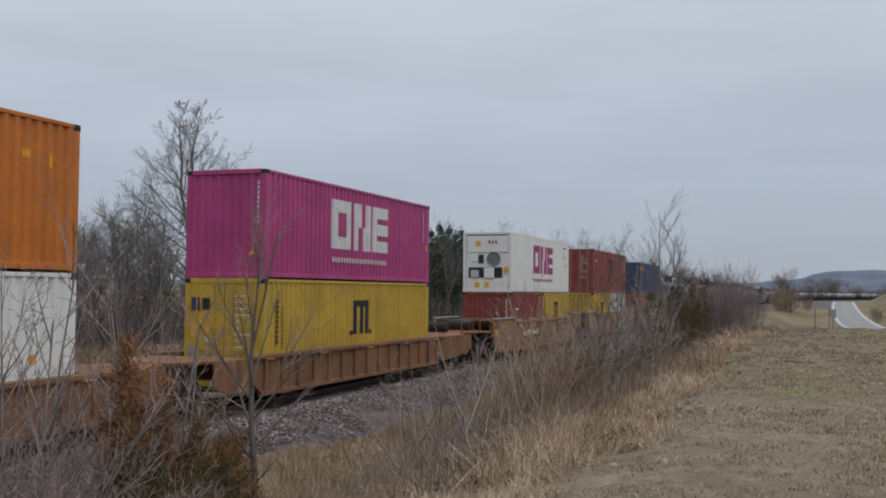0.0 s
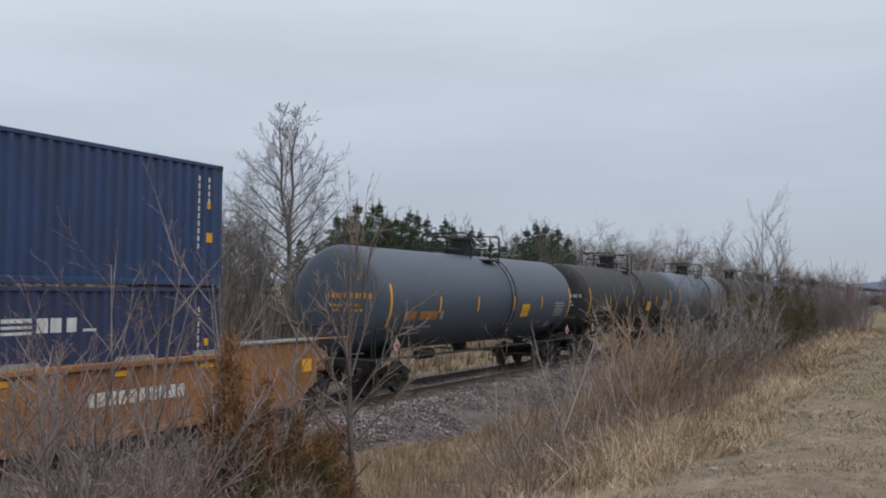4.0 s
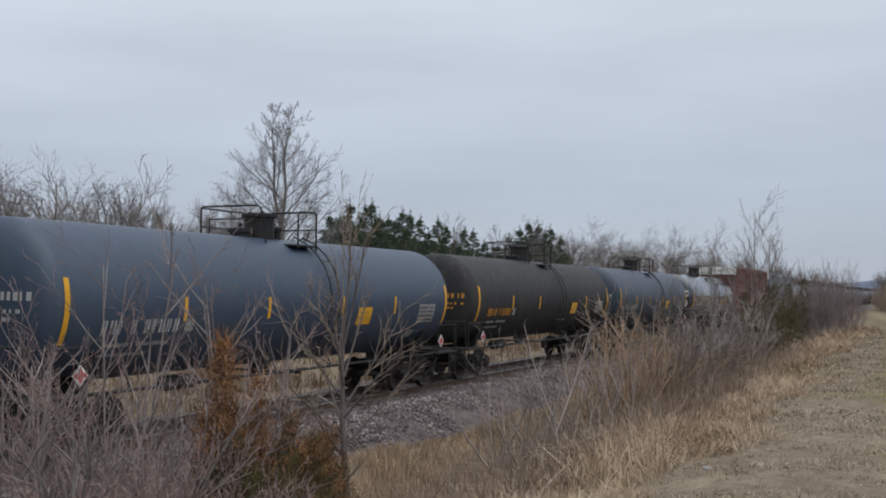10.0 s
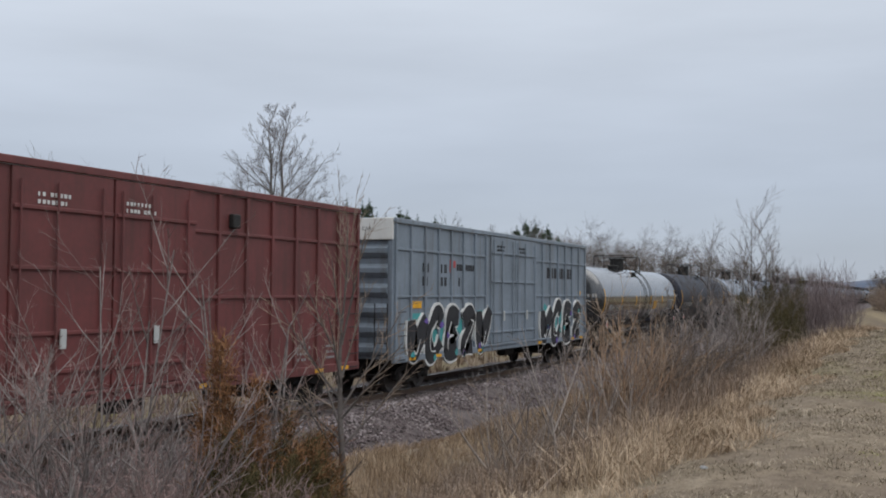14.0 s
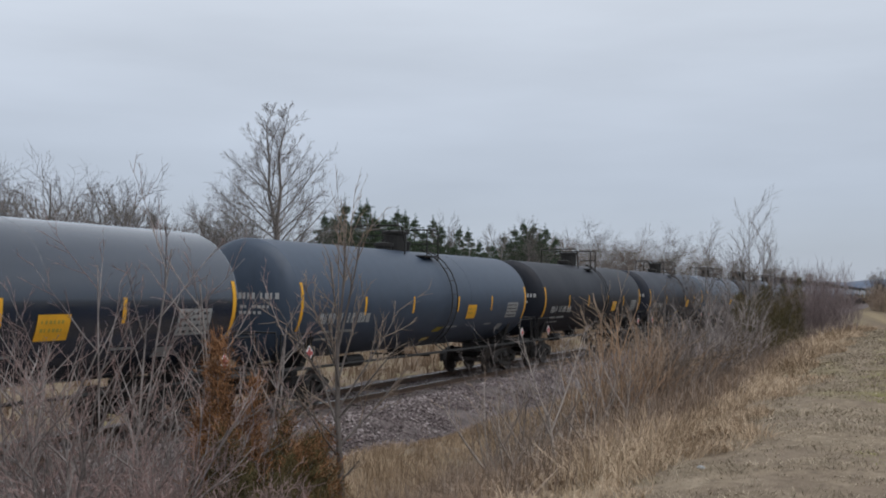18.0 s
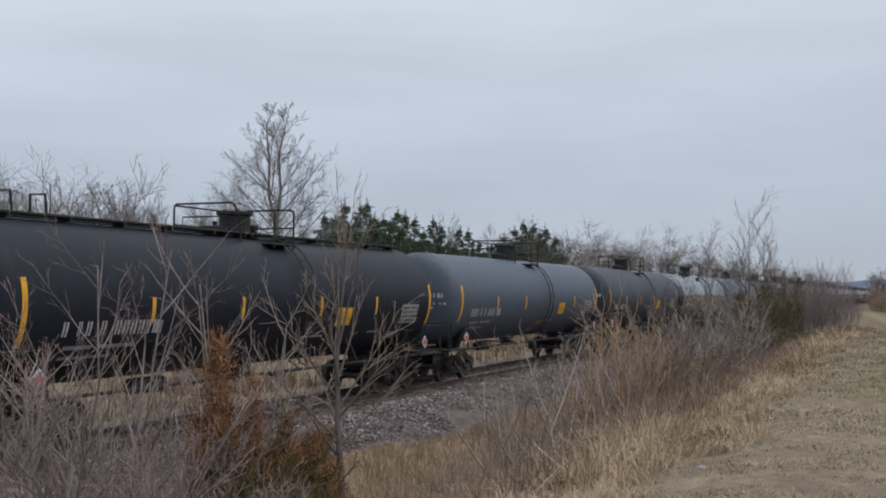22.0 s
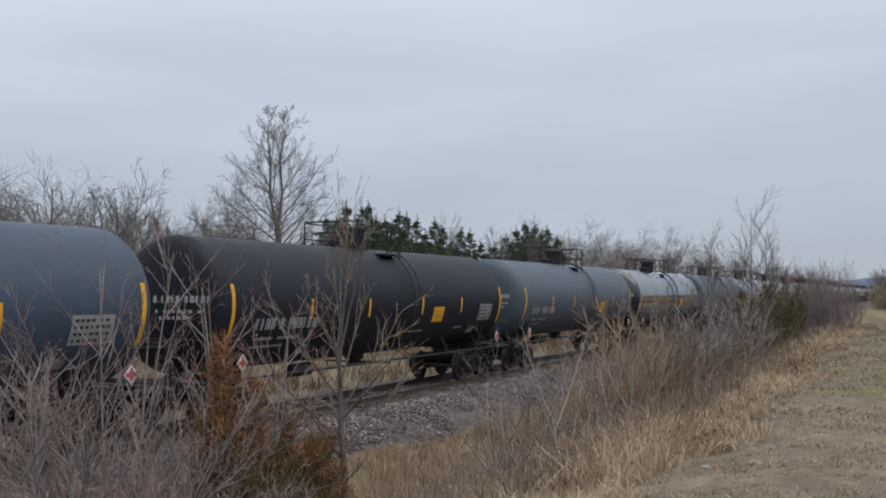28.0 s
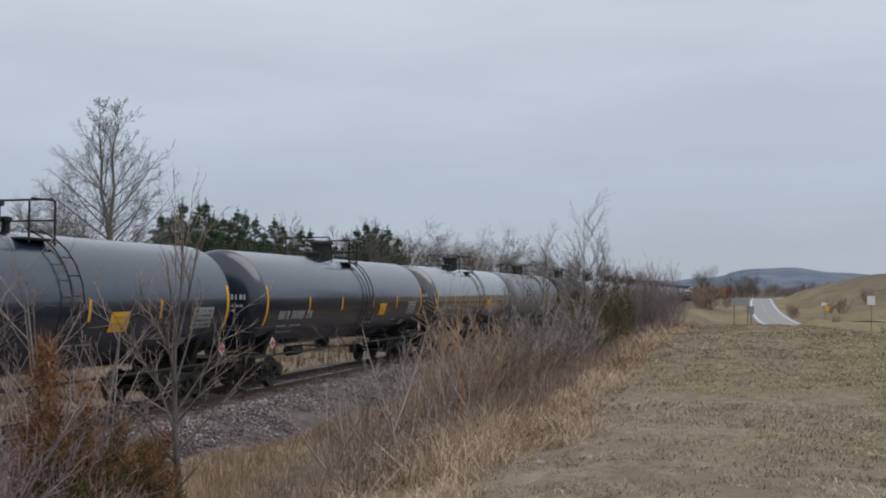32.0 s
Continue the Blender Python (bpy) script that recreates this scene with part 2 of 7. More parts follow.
M_CEDAR_G = islands("dull_green_cedar_foliage", [(0.03, 0.03, 0.013), (0.07, 0.061, 0.026), (0.12, 0.094, 0.042), (0.19, 0.135, 0.066)], 0.85, 1.2)
M_CEDAR_O = islands("olive_cedar_foliage", [(0.022, 0.022, 0.011), (0.056, 0.05, 0.021), (0.108, 0.087, 0.038), (0.18, 0.127, 0.062)], 0.85, 0.9)
M_TWIG_DK = surface("dark_brown_twig_bark", (0.085, 0.06, 0.046), (0.19, 0.143, 0.113), 2.5, 0.9, 0, 0.9, by_object=0.2)
M_GREENTUFT = islands("green_winter_tufts", [(0.18, 0.185, 0.06), (0.28, 0.275, 0.1), (0.38, 0.35, 0.16)], 0.95, 0.8)
M_STRAW = islands("dry_tall_grass", [(0.13, 0.09, 0.058), (0.29, 0.208, 0.138), (0.42, 0.315, 0.213), (0.54, 0.43, 0.312)], 0.9, 0.35)
M_STRAW_DULL = islands("dull_brown_dry_grass", [(0.1, 0.066, 0.043), (0.17, 0.117, 0.079), (0.24, 0.172, 0.12), (0.32, 0.24, 0.172)], 0.9, 0.25)
M_MOWN = islands("mown_winter_grass", [(0.09, 0.074, 0.05), (0.21, 0.172, 0.122), (0.345, 0.287, 0.212), (0.5, 0.423, 0.322)], 0.95, 2.2)
M_THICKET = islands("dark_litter_and_gap_shade", [(0.04, 0.031, 0.026), (0.09, 0.067, 0.054), (0.15, 0.112, 0.088), (0.24, 0.18, 0.14)], 0.95, 0.6)
M_WEED = islands("grey_brown_weed_stalks", [(0.1, 0.075, 0.06), (0.17, 0.13, 0.106), (0.27, 0.215, 0.175), (0.42, 0.35, 0.295)], 0.95, 0.8)
M_DEAD = islands("brown_dead_stems", [(0.09, 0.06, 0.042), (0.18, 0.122, 0.085), (0.27, 0.195, 0.14), (0.39, 0.3, 0.22)], 0.95, 0.5)
M_TWIG_GREY = surface("grey_twig_bark", (0.11, 0.097, 0.092), (0.2, 0.18, 0.172), 2.5, 0.95, 0, 0.9, by_object=0.2)
M_TWIG_ORANGE = surface("orange_tan_twig_bark", (0.24, 0.145, 0.085), (0.4, 0.27, 0.175), 2.5, 0.9, 0, 0.9, by_object=0.15)
M_PURPLE = surface("purple_grey_stem_bark", (0.165, 0.125, 0.122), (0.29, 0.235, 0.23), 2.5, 0.95, 0, 0.9, by_object=0.15)
M_BRUSHFAR = islands("far_bare_brush", [(0.075, 0.062, 0.06), (0.12, 0.1, 0.095), (0.18, 0.155, 0.14)], 0.95, 0.15)

# ---- mesh helpers ----
class Geo:
    """Collects vertices and faces of one mesh."""

    def __init__(self):
        self.v, self.f = [], []

    def add(self, verts, faces):
        o = len(self.v)
        self.v.extend(verts)
        self.f.extend([tuple(i + o for i in q) for q in faces])
        return self

    def box(self, c, s, b=0.012):
        """A box round c of size s with chamfered edges."""
        h = [v / 2 for v in s]
        b = min(b, min(h) * 0.45)
        vs, idx = [], {}
        for sx in (-1, 1):
            for sy in (-1, 1):
                for sz in (-1, 1):
                    for ax in range(3):
                        p = [sx * (h[0] - b), sy * (h[1] - b), sz * (h[2] - b)]
                        p[ax] = (sx, sy, sz)[ax] * h[ax]
                        idx[sx, sy, sz, ax] = len(vs)
                        vs.append((c[0] + p[0], c[1] + p[1], c[2] + p[2]))
        fs = []
        for ax in range(3):
            o1, o2 = [(1, 2), (2, 0), (0, 1)][ax]
            for s1 in (-1, 1):
                q = []
                for a, d in ((-1, -1), (1, -1), (1, 1), (-1, 1)):
                    k = [0, 0, 0]
                    k[ax], k[o1], k[o2] = s1, a, d
                    q.append(idx[k[0], k[1], k[2], ax])
                fs.append(q if s1 > 0 else q[::-1])
        for ax in range(3):
            o1, o2 = [(1, 2), (2, 0), (0, 1)][ax]
            for a in (-1, 1):
                for d in (-1, 1):
                    k0, k1 = [0, 0, 0], [0, 0, 0]
                    k0[ax], k1[ax] = -1, 1
                    k0[o1] = k1[o1] = a
                    k0[o2] = k1[o2] = d
                    q = [idx[(*k0, o1)], idx[(*k1, o1)], idx[(*k1, o2)], idx[(*k0, o2)]]
                    fs.append(q if a * d < 0 else q[::-1])
        for sx in (-1, 1):
            for sy in (-1, 1):
                for sz in (-1, 1):
                    q = [idx[sx, sy, sz, i] for i in range(3)]
                    fs.append(q if sx * sy * sz > 0 else q[::-1])
        return self.add(vs, fs)

    def tube(self, pts, r, seg=6, cap=True):
        """A round bar through pts; r is one radius or one for each point."""
        pts = [Vector(p) for p in pts]
        rs = r if isinstance(r, (list, tuple)) else [r] * len(pts)
        vs, fs = [], []
        for i, p in enumerate(pts):
            d = (pts[min(i + 1, len(pts) - 1)] - pts[max(i - 1, 0)]).normalized()
            a = d.orthogonal().normalized() if i == 0 else (a - d * a.dot(d)).normalized()
            c = d.cross(a)
            for k in range(seg):
                t = 2 * math.pi * k / seg
                vs.append(tuple(p + (a * math.cos(t) + c * math.sin(t)) * rs[i]))
        for i in range(len(pts) - 1):
            for k in range(seg):
                k2 = (k + 1) % seg
                fs.append((i * seg + k, i * seg + k2, (i + 1) * seg + k2, (i + 1) * seg + k))
        if cap:
            fs.append(tuple(range(seg))[::-1])
            fs.append(tuple((len(pts) - 1) * seg + k for k in range(seg)))
        return self.add(vs, fs)

    def lathe(self, prof, seg=24, axis="z", at=(0, 0, 0)):
        """Turns a profile of (radius, height) about an axis."""
        vs, fs = [], []
        for r, h in prof:
            for k in range(seg):
                t = 2 * math.pi * k / seg
                a, c = r * math.cos(t), r * math.sin(t)
                p = (a, c, h) if axis == "z" else (h, a, c) if axis == "x" else (c, h, a)
                vs.append((p[0] + at[0], p[1] + at[1], p[2] + at[2]))
        for i in range(len(prof) - 1):
            for k in range(seg):
                k2 = (k + 1) % seg
                fs.append((i * seg + k, i * seg + k2, (i + 1) * seg + k2, (i + 1) * seg + k))
        fs.append(tuple(range(seg))[::-1])
        fs.append(tuple((len(prof) - 1) * seg + k for k in range(seg)))
        return self.add(vs, fs)

    def slab(self, poly, lo, hi, plane="xz"):
        """A flat polygon in a plane, thick from lo to hi along the third axis."""
        n = len(poly)
        put = {"xz": lambda a, c, t: (a, t, c), "yz": lambda a, c, t: (t, a, c), "xy": lambda a, c, t: (a, c, t)}[plane]
        vs = [put(a, c, lo) for a, c in poly] + [put(a, c, hi) for a, c in poly]
        fs = [tuple(range(n))[::-1], tuple(range(n, 2 * n))] + [(i, (i + 1) % n, n + (i + 1) % n, n + i) for i in range(n)]
        return self.add(vs, fs)

    def mesh(self, name, mat, smooth=False):
        me = bpy.data.meshes.new(name)
        me.from_pydata(self.v, [], self.f)
        if smooth:
            me.polygons.foreach_set("use_smooth", [True] * len(me.polygons))
        me.materials.append(mat)
        me.update()
        return me


def part(name, geo, mat, parent, label="", smooth=False, at=None):
    ob = new(name, geo if isinstance(geo, bpy.types.Mesh) else geo.mesh(name, mat, smooth))
    ob.parent = parent
    if at is not None:
        ob.matrix_basis = at
    return tagged(ob, label)


def empty(name, m=None):
    ob = new(name)
    ob.empty_display_size = 0.3
    if m is not None:
        ob.matrix_basis = m
    return ob


def raw(name, verts, faces, mat, smooth=False):
    me = bpy.data.meshes.new(name)
    me.from_pydata(verts, [], faces)
    me.materials.append(mat)
    if smooth:
        me.polygons.foreach_set("use_smooth", [True] * len(me.polygons))
    return new(name, me)


# ---- terrain ----
TRACK = -14.72
CURVE_AT, CURVE_RADIUS = 330.0, 1900.0


def rail_at(s):
    """Place and heading on the track, s metres along it: straight, then a long bend to the right."""
    if s <= CURVE_AT:
        return TRACK, s, 0.0
    a = (s - CURVE_AT) / CURVE_RADIUS
    return TRACK + CURVE_RADIUS * (1 - math.cos(a)), CURVE_AT + CURVE_RADIUS * math.sin(a), -math.degrees(a)


def rail_pose(s, z=0.0):
    x, y, rz = rail_at(s)
    return pose(x, y, z, 0, 0, rz)


def beside(s, off):
    """A place off metres to the side of the track's middle."""
    x, y, rz = rail_at(s)
    return x + off * math.cos(radians(rz)), y + off * math.sin(radians(rz))


def sstep(a, b, v):
    t = np.clip((v - a) / (b - a), 0, 1)
    return t * t * (3 - 2 * t)


def height(x, y):
    """Height of the ground over the rail heads."""
    x, y = np.asarray(x, float), np.asarray(y, float)
    bank = 1.42 * sstep(-8.2, -1.3, x)
    low = -0.62 + 0.05 * np.sin(x * 0.9 + y * 0.31) + 0.05 * np.sin(y * 0.23 - x * 0.4)
    z = low + bank + 0.62 * sstep(-9.0, -1.3, x)
    lawn = sstep(-2, 0, x)
    z = z + lawn * (0.035 * np.sin(x * 0.8 + y * 0.17) + 0.05 * np.sin(y * 0.11 + x * 0.2))
    z = z + 0.26 * sstep(14, 42, y) * sstep(-4, 0.5, x) * (1 - 0.6 * sstep(3.5, 5.5, x))
    z = z - 0.34 * sstep(4.2, 7.0, x) * sstep(25, 45, y)
    # beyond the lawn the verge falls to a dip, then climbs gently
    far = sstep(38, 130, y) * sstep(-10, -1, x)
    dip = -2.9 + 3.3 * sstep(195, 420, y) - 3.0 * sstep(425, 640, y) + 4.0 * sstep(700, 1100, y)
    z = z * (1 - far) + dip * far
    z = z + sstep(140, 330, y) * np.clip(0.27 * (x - 16), 0, 9.5) * (1 - sstep(450, 760, y))
    z = z + 2.5 * np.exp(-((x - 9.4) / 3.4) ** 2 - ((y - 122) / 20) ** 2)
    z = z + 2.3 * np.exp(-((x - 22) / 10) ** 2 - ((y - 140) / 28) ** 2)
    z = z + 8 * sstep(90, 300, x) * sstep(-50, 60, y)
    z = z + sstep(-60, -400, x) * 7 * (1 - sstep(300, 1500, y))
    # far ridge
    ridge = 25 + 20 * np.exp(-((x - 85) / 135) ** 2) + 2.5 * np.sin(x * 0.021) + 1.2 * np.sin(x * 0.067)
    z = z + sstep(1400, 2000, y) * ridge
    return z


def axis(a, b, near, step, grow):
    """Grid lines, fine between near's ends and coarser outside."""
    v = list(np.arange(near[0], near[1], step))
    s, q = step, near[1]
    while q < b:
        v.append(q)
        s *= grow
        q += s
    v.append(b)
    s, q = step, near[0] - step
    while q > a:
        v.insert(0, q)
        s *= grow
        q -= s
    v.insert(0, a)
    return np.array(v)


gx = axis(-1800, 2200, (-24, 30), 0.6, 1.08)
gy = axis(-600, 2700, (-4, 60), 0.8, 1.035)
XX, YY = np.meshgrid(gx, gy)
ZZ = height(XX, YY)
# the ground is graded down under the road
ROAD = [(95, -40, 0), (70, 40, 0), (36, 105, 0), (16.5, 150, 0), (9.6, 190, 0), (8.4, 250, 0), (9.2, 330, 0), (11.5, 420, 0), (15, 520, 0), (34, 610, 0), (80, 700, 0)]


def spline(pts, n):
    out = []
    P = [Vector(p) for p in pts]
    P = [2 * P[0] - P[1]] + P + [2 * P[-1] - P[-2]]
    for i in range(1, len(P) - 2):
        for s in range(n):
            t = s / n
            a, b2, c, d = P[i - 1], P[i], P[i + 1], P[i + 2]
            out.append(0.5 * (2 * b2 + (c - a) * t + (2 * a - 5 * b2 + 4 * c - d) * t * t + (3 * b2 - a - 3 * c + d) * t ** 3))
    return out + [P[-2]]


road_pts = spline(ROAD, 14)
RX, RY = np.array([p.x for p in road_pts]), np.array([p.y for p in road_pts])
RZ = height(RX, RY) + 0.1
for j in range(len(gy)):
    if -45 < gy[j] < 810:
        d2 = (XX[j][:, None] - RX[None, :]) ** 2 + (YY[j][:, None] - RY[None, :]) ** 2
        near = d2.argmin(1)
        dist = np.sqrt(d2.min(1))
        kk = 1 - sstep(6.5, 17, dist)
        ZZ[j] = ZZ[j] * (1 - kk) + (RZ[near] - 0.12) * kk
bed = sstep(-20.2, -18.5, XX) * (1 - sstep(-11.3, -10.4, XX))
ZZ = ZZ - 0.35 * bed * (YY < 345)
# and levelled under the far bend of the track
bend = np.array([rail_at(q)[:2] for q in np.arange(320, 1260, 10.0)])
for j in range(len(gy)):
    if 320 < gy[j] < 1250:
        dist = np.sqrt(((XX[j][:, None] - bend[None, :, 0]) ** 2 + (gy[j] - bend[None, :, 1]) ** 2).min(1))
        kk = (1 - sstep(9, 24, dist)) * sstep(325, 350, gy[j])
        ZZ[j] = ZZ[j] * (1 - kk) - 1.0 * kk


def ground_z(x, y):
    """Height of the finished ground, between its grid lines."""
    x, y = np.asarray(x, float), np.asarray(y, float)
    i = np.clip(np.searchsorted(gx, x) - 1, 0, len(gx) - 2)
    j = np.clip(np.searchsorted(gy, y) - 1, 0, len(gy) - 2)
    a, b2 = (x - gx[i]) / (gx[i + 1] - gx[i]), (y - gy[j]) / (gy[j + 1] - gy[j])
    return (ZZ[j, i] * (1 - a) + ZZ[j, i + 1] * a) * (1 - b2) + (ZZ[j + 1, i] * (1 - a) + ZZ[j + 1, i + 1] * a) * b2


gv = np.stack([XX.ravel(), YY.ravel(), ZZ.ravel()], 1).tolist()
nx = len(gx)
gf = [(j * nx + i, j * nx + i + 1, (j + 1) * nx + i + 1, (j + 1) * nx + i) for j in range(len(gy) - 1) for i in range(nx - 1)]


def ground_material():
    """Dry turf: broad patches, tufts and fine thatch, with green where the sward is thin; far woods in a blue-grey haze
    tint.
    """
    m = bpy.data.materials.new("dry_winter_turf")
    m.use_nodes = True
    n, k = m.node_tree.nodes, m.node_tree.links
    b = n["Principled BSDF"]
    co, sp = n.new("ShaderNodeTexCoord"), n.new("ShaderNodeSeparateXYZ")
    k.new(co.outputs["Object"], sp.inputs[0])

    def field(scale, detail, stretch=(1, 1, 1), rough=0.6):
        mp, t = n.new("ShaderNodeMapping"), n.new("ShaderNodeTexNoise")
        mp.inputs["Scale"].default_value = stretch
        t.inputs["Scale"].default_value, t.inputs["Detail"].default_value, t.inputs["Roughness"].default_value = scale, detail, rough
        k.new(co.outputs["Object"], mp.inputs[0])
        k.new(mp.outputs[0], t.inputs["Vector"])
        return t.outputs["Fac"]

    def ranged(src, lo, hi, to):
        r = n.new("ShaderNodeMapRange")
        r.inputs["From Min"].default_value, r.inputs["From Max"].default_value, r.inputs["To Max"].default_value = lo, hi, to
        k.new(src, r.inputs["Value"])
        return r.outputs[0]

    def blend(fac, a, c):
        x = n.new("ShaderNodeMix")
        x.data_type = "RGBA"
        k.new(fac, x.inputs["Factor"])
        for sock, v in (("A", a), ("B", c)):
            if isinstance(v, tuple):
                x.inputs[sock].default_value = (*v, 1)
            else:
                k.new(v, x.inputs[sock])
        return x.outputs["Result"]
    tuft = field(2.2, 6, (1, 0.7, 1), 0.7)
    fine = field(34, 5, (1, 0.6, 1), 0.75)
    col = blend(ranged(tuft, 0.34, 0.66, 1.0), (0.115, 0.088, 0.06), (0.225, 0.177, 0.126))
    col = blend(ranged(fine, 0.38, 0.7, 0.7), col, (0.27, 0.218, 0.158))
    col = blend(ranged(field(9, 5, (1, 0.8, 1), 0.7), 0.5, 0.64, 0.75), col, (0.075, 0.057, 0.042))
    col = blend(ranged(field(3.1, 5, (1, 0.55, 1), 0.7), 0.52, 0.64, 0.7), col, (0.29, 0.238, 0.175))
    col = blend(ranged(field(0.8, 5, (1, 0.6, 1)), 0.42, 0.62, 0.6), col, (0.165, 0.128, 0.098))
    green = n.new("ShaderNodeMath")
    green.operation = "MULTIPLY"
    k.new(ranged(field(0.28, 4), 0.5, 0.66, 1.0), green.inputs[0])
    k.new(ranged(field(1.6, 5), 0.4, 0.6, 0.8), green.inputs[1])
    col = blend(ranged(field(55, 3, (1, 0.5, 1), 0.7), 0.5, 0.66, 0.55), col, (0.09, 0.068, 0.047))
    col = blend(green.outputs[0], col, (0.17, 0.155, 0.065))
    strip = n.new("ShaderNodeMath")
    strip.operation = "MULTIPLY"
    k.new(ranged(sp.outputs["X"], 1.2, 4.0, 1.0), strip.inputs[0])
    k.new(ranged(field(0.5, 5, (1, 0.3, 1)), 0.35, 0.55, 0.85), strip.inputs[1])
    far_strip = n.new("ShaderNodeMath")
    far_strip.operation = "MULTIPLY"
    k.new(strip.outputs[0], far_strip.inputs[0])
    k.new(ranged(sp.outputs["Y"], 10, 24, 1.0), far_strip.inputs[1])
    col = blend(far_strip.outputs[0], col, (0.24, 0.2, 0.085))
    col = blend(ranged(sp.outputs["Y"], 90, 200, 0.85), col, blend(ranged(field(0.09, 7, (1, 0.35, 1), 0.7), 0.38, 0.62, 1.0), (0.115, 0.088, 0.062), (0.215, 0.17, 0.105)))
    hill = n.new("ShaderNodeMath")
    hill.operation = "MULTIPLY"
    k.new(ranged(sp.outputs["X"], 24, 44, 0.8), hill.inputs[0])
    k.new(ranged(sp.outputs["Y"], 150, 260, 1.0), hill.inputs[1])
    col = blend(hill.outputs[0], col, blend(ranged(field(0.16, 7, (1, 0.5, 1), 0.75), 0.4, 0.62, 1.0), (0.085, 0.066, 0.05), (0.17, 0.135, 0.098)))
    # distance haze is coloured in: the ground blends to blue-grey from 900 m
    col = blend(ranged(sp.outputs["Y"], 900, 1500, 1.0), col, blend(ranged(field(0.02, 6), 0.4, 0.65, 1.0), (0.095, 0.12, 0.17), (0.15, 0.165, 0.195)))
    k.new(col, b.inputs["Base Color"])
    b.inputs["Roughness"].default_value = 0.95
    b.inputs["Specular IOR Level"].default_value = 0.1
    bp = n.new("ShaderNodeBump")
    bp.inputs["Strength"].default_value, bp.inputs["Distance"].default_value = 0.6, 0.04
    k.new(tuft, bp.inputs["Height"])
    k.new(bp.outputs[0], b.inputs["Normal"])
    return m


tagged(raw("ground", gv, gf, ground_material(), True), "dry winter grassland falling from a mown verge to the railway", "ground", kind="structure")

# ---- railway bed ----
cs = [(-19.6, -0.95), (-18.2, -0.52), (-16.85, -0.2), (-16.3, -0.17), (-13.1, -0.17), (-12.55, -0.2), (-11.4, -0.55), (-10.4, -0.98)]
ys = np.concatenate([np.arange(-70, 60, 0.7), np.arange(60, 1600, 6.0)])
bv = []
for yy in ys:
    for a, c in cs:
        bv.append((*beside(yy, a - TRACK + 0.12 * math.sin(yy * 1.7 + a) + 0.1 * math.sin(yy * 0.45 + a * 2)), c + 0.03 * math.sin(yy * 2.3 + a * 3)))
nc = len(cs)
bf = [(j * nc + i, j * nc + i + 1, (j + 1) * nc + i + 1, (j + 1) * nc + i) for j in range(len(ys) - 1) for i in range(nc - 1)]
tagged(raw("ballast_bed", bv, bf, M_BALLAST), "grey granite ballast bed of the railway line", "ballast", kind="structure")

# loose stones of the near shoulder
rs = np.random.RandomState(4)
sv, sf = [], []
base = [(1, 0, 0), (-1, 0, 0), (0, 1, 0), (0, -1, 0), (0, 0, 1), (0, 0, -1)]
tri = [(0, 2, 4), (2, 1, 4), (1, 3, 4), (3, 0, 4), (2, 0, 5), (1, 2, 5), (3, 1, 5), (0, 3, 5)]
bx = [c[0] for c in cs]
bz = [c[1] for c in cs]
for i in range(34000):
    yy = 6 + 58 * rs.rand() ** 1.5
    xx = -16.2 + rs.rand() * 5.6 if rs.rand() < 0.25 else -13.2 + rs.rand() * 2.6
    zz = np.interp(xx, bx, bz) + 0.02
    r = 0.02 + 0.035 * rs.rand() ** 1.5
    o = len(sv)
    a = rs.rand() * 6.28
    ca, sa = math.cos(a), math.sin(a)
    k = r * (0.7 + 0.7 * rs.rand(6))
    for (p, q, w), kk in zip(base, k):
        p, q, w = p * kk + rs.randn() * r * 0.2, q * kk + rs.randn() * r * 0.2, w * kk * 0.8
        sv.append((xx + p * ca - q * sa, yy + p * sa + q * ca, zz + w))
    sf.extend([(o + c, o + d, o + e2) for c, d, e2 in tri])
tagged(raw("ballast_stones", sv, sf, M_STONE), "loose broken grey ballast stones on the track shoulder", "stones", kind="stuff")

# ---- track ----
track = empty("railway_track")
tagged(track, "single railway track of steel rails on timber ties", "railway track", kind="structure")
prof = [(-0.07, -0.17), (0.07, -0.17), (0.07, -0.155), (0.012, -0.135), (0.012, -0.045), (0.036, -0.035), (0.036, -0.004), (0.028, 0.0), (-0.028, 0.0), (-0.036, -0.004), (-0.036, -0.035), (-0.012, -0.045), (-0.012, -0.135), (-0.07, -0.155)]
stations = [-70.0] + [CURVE_AT + 15.0 * i for i in range(62)]


def swept(outline):
    """A bar of the given outline laid along the track."""
    g, n = Geo(), len(outline)
    vs = [(*beside(q, a), c) for q in stations for a, c in outline]
    g.add(vs, [(i * n + k, i * n + (k + 1) % n, (i + 1) * n + (k + 1) % n, (i + 1) * n + k) for i in range(len(stations) - 1) for k in range(n)])
    return g


for side in (-1, 1):
    rail = part("rail", swept([(a + side * 0.755, c) for a, c in prof]), M_RAIL, track)
    e = side * 0.755
    part("rail_head", swept([(e - 0.025, -0.001), (e + 0.025, -0.001), (e + 0.024, 0.003), (e - 0.024, 0.003)]), M_RAILTOP, rail, "polished running surface")
tie_mesh = Geo().box((0, 0, -0.255), (2.6, 0.23, 0.17), 0.015).mesh("tie", M_TIE)
for i in range(240):
    part("tie", tie_mesh, M_TIE, track, at=pose(TRACK + rs.randn() * 0.02, -22 + i * 0.5, rs.randn() * 0.006, 0, 0, rs.randn() * 0.6))

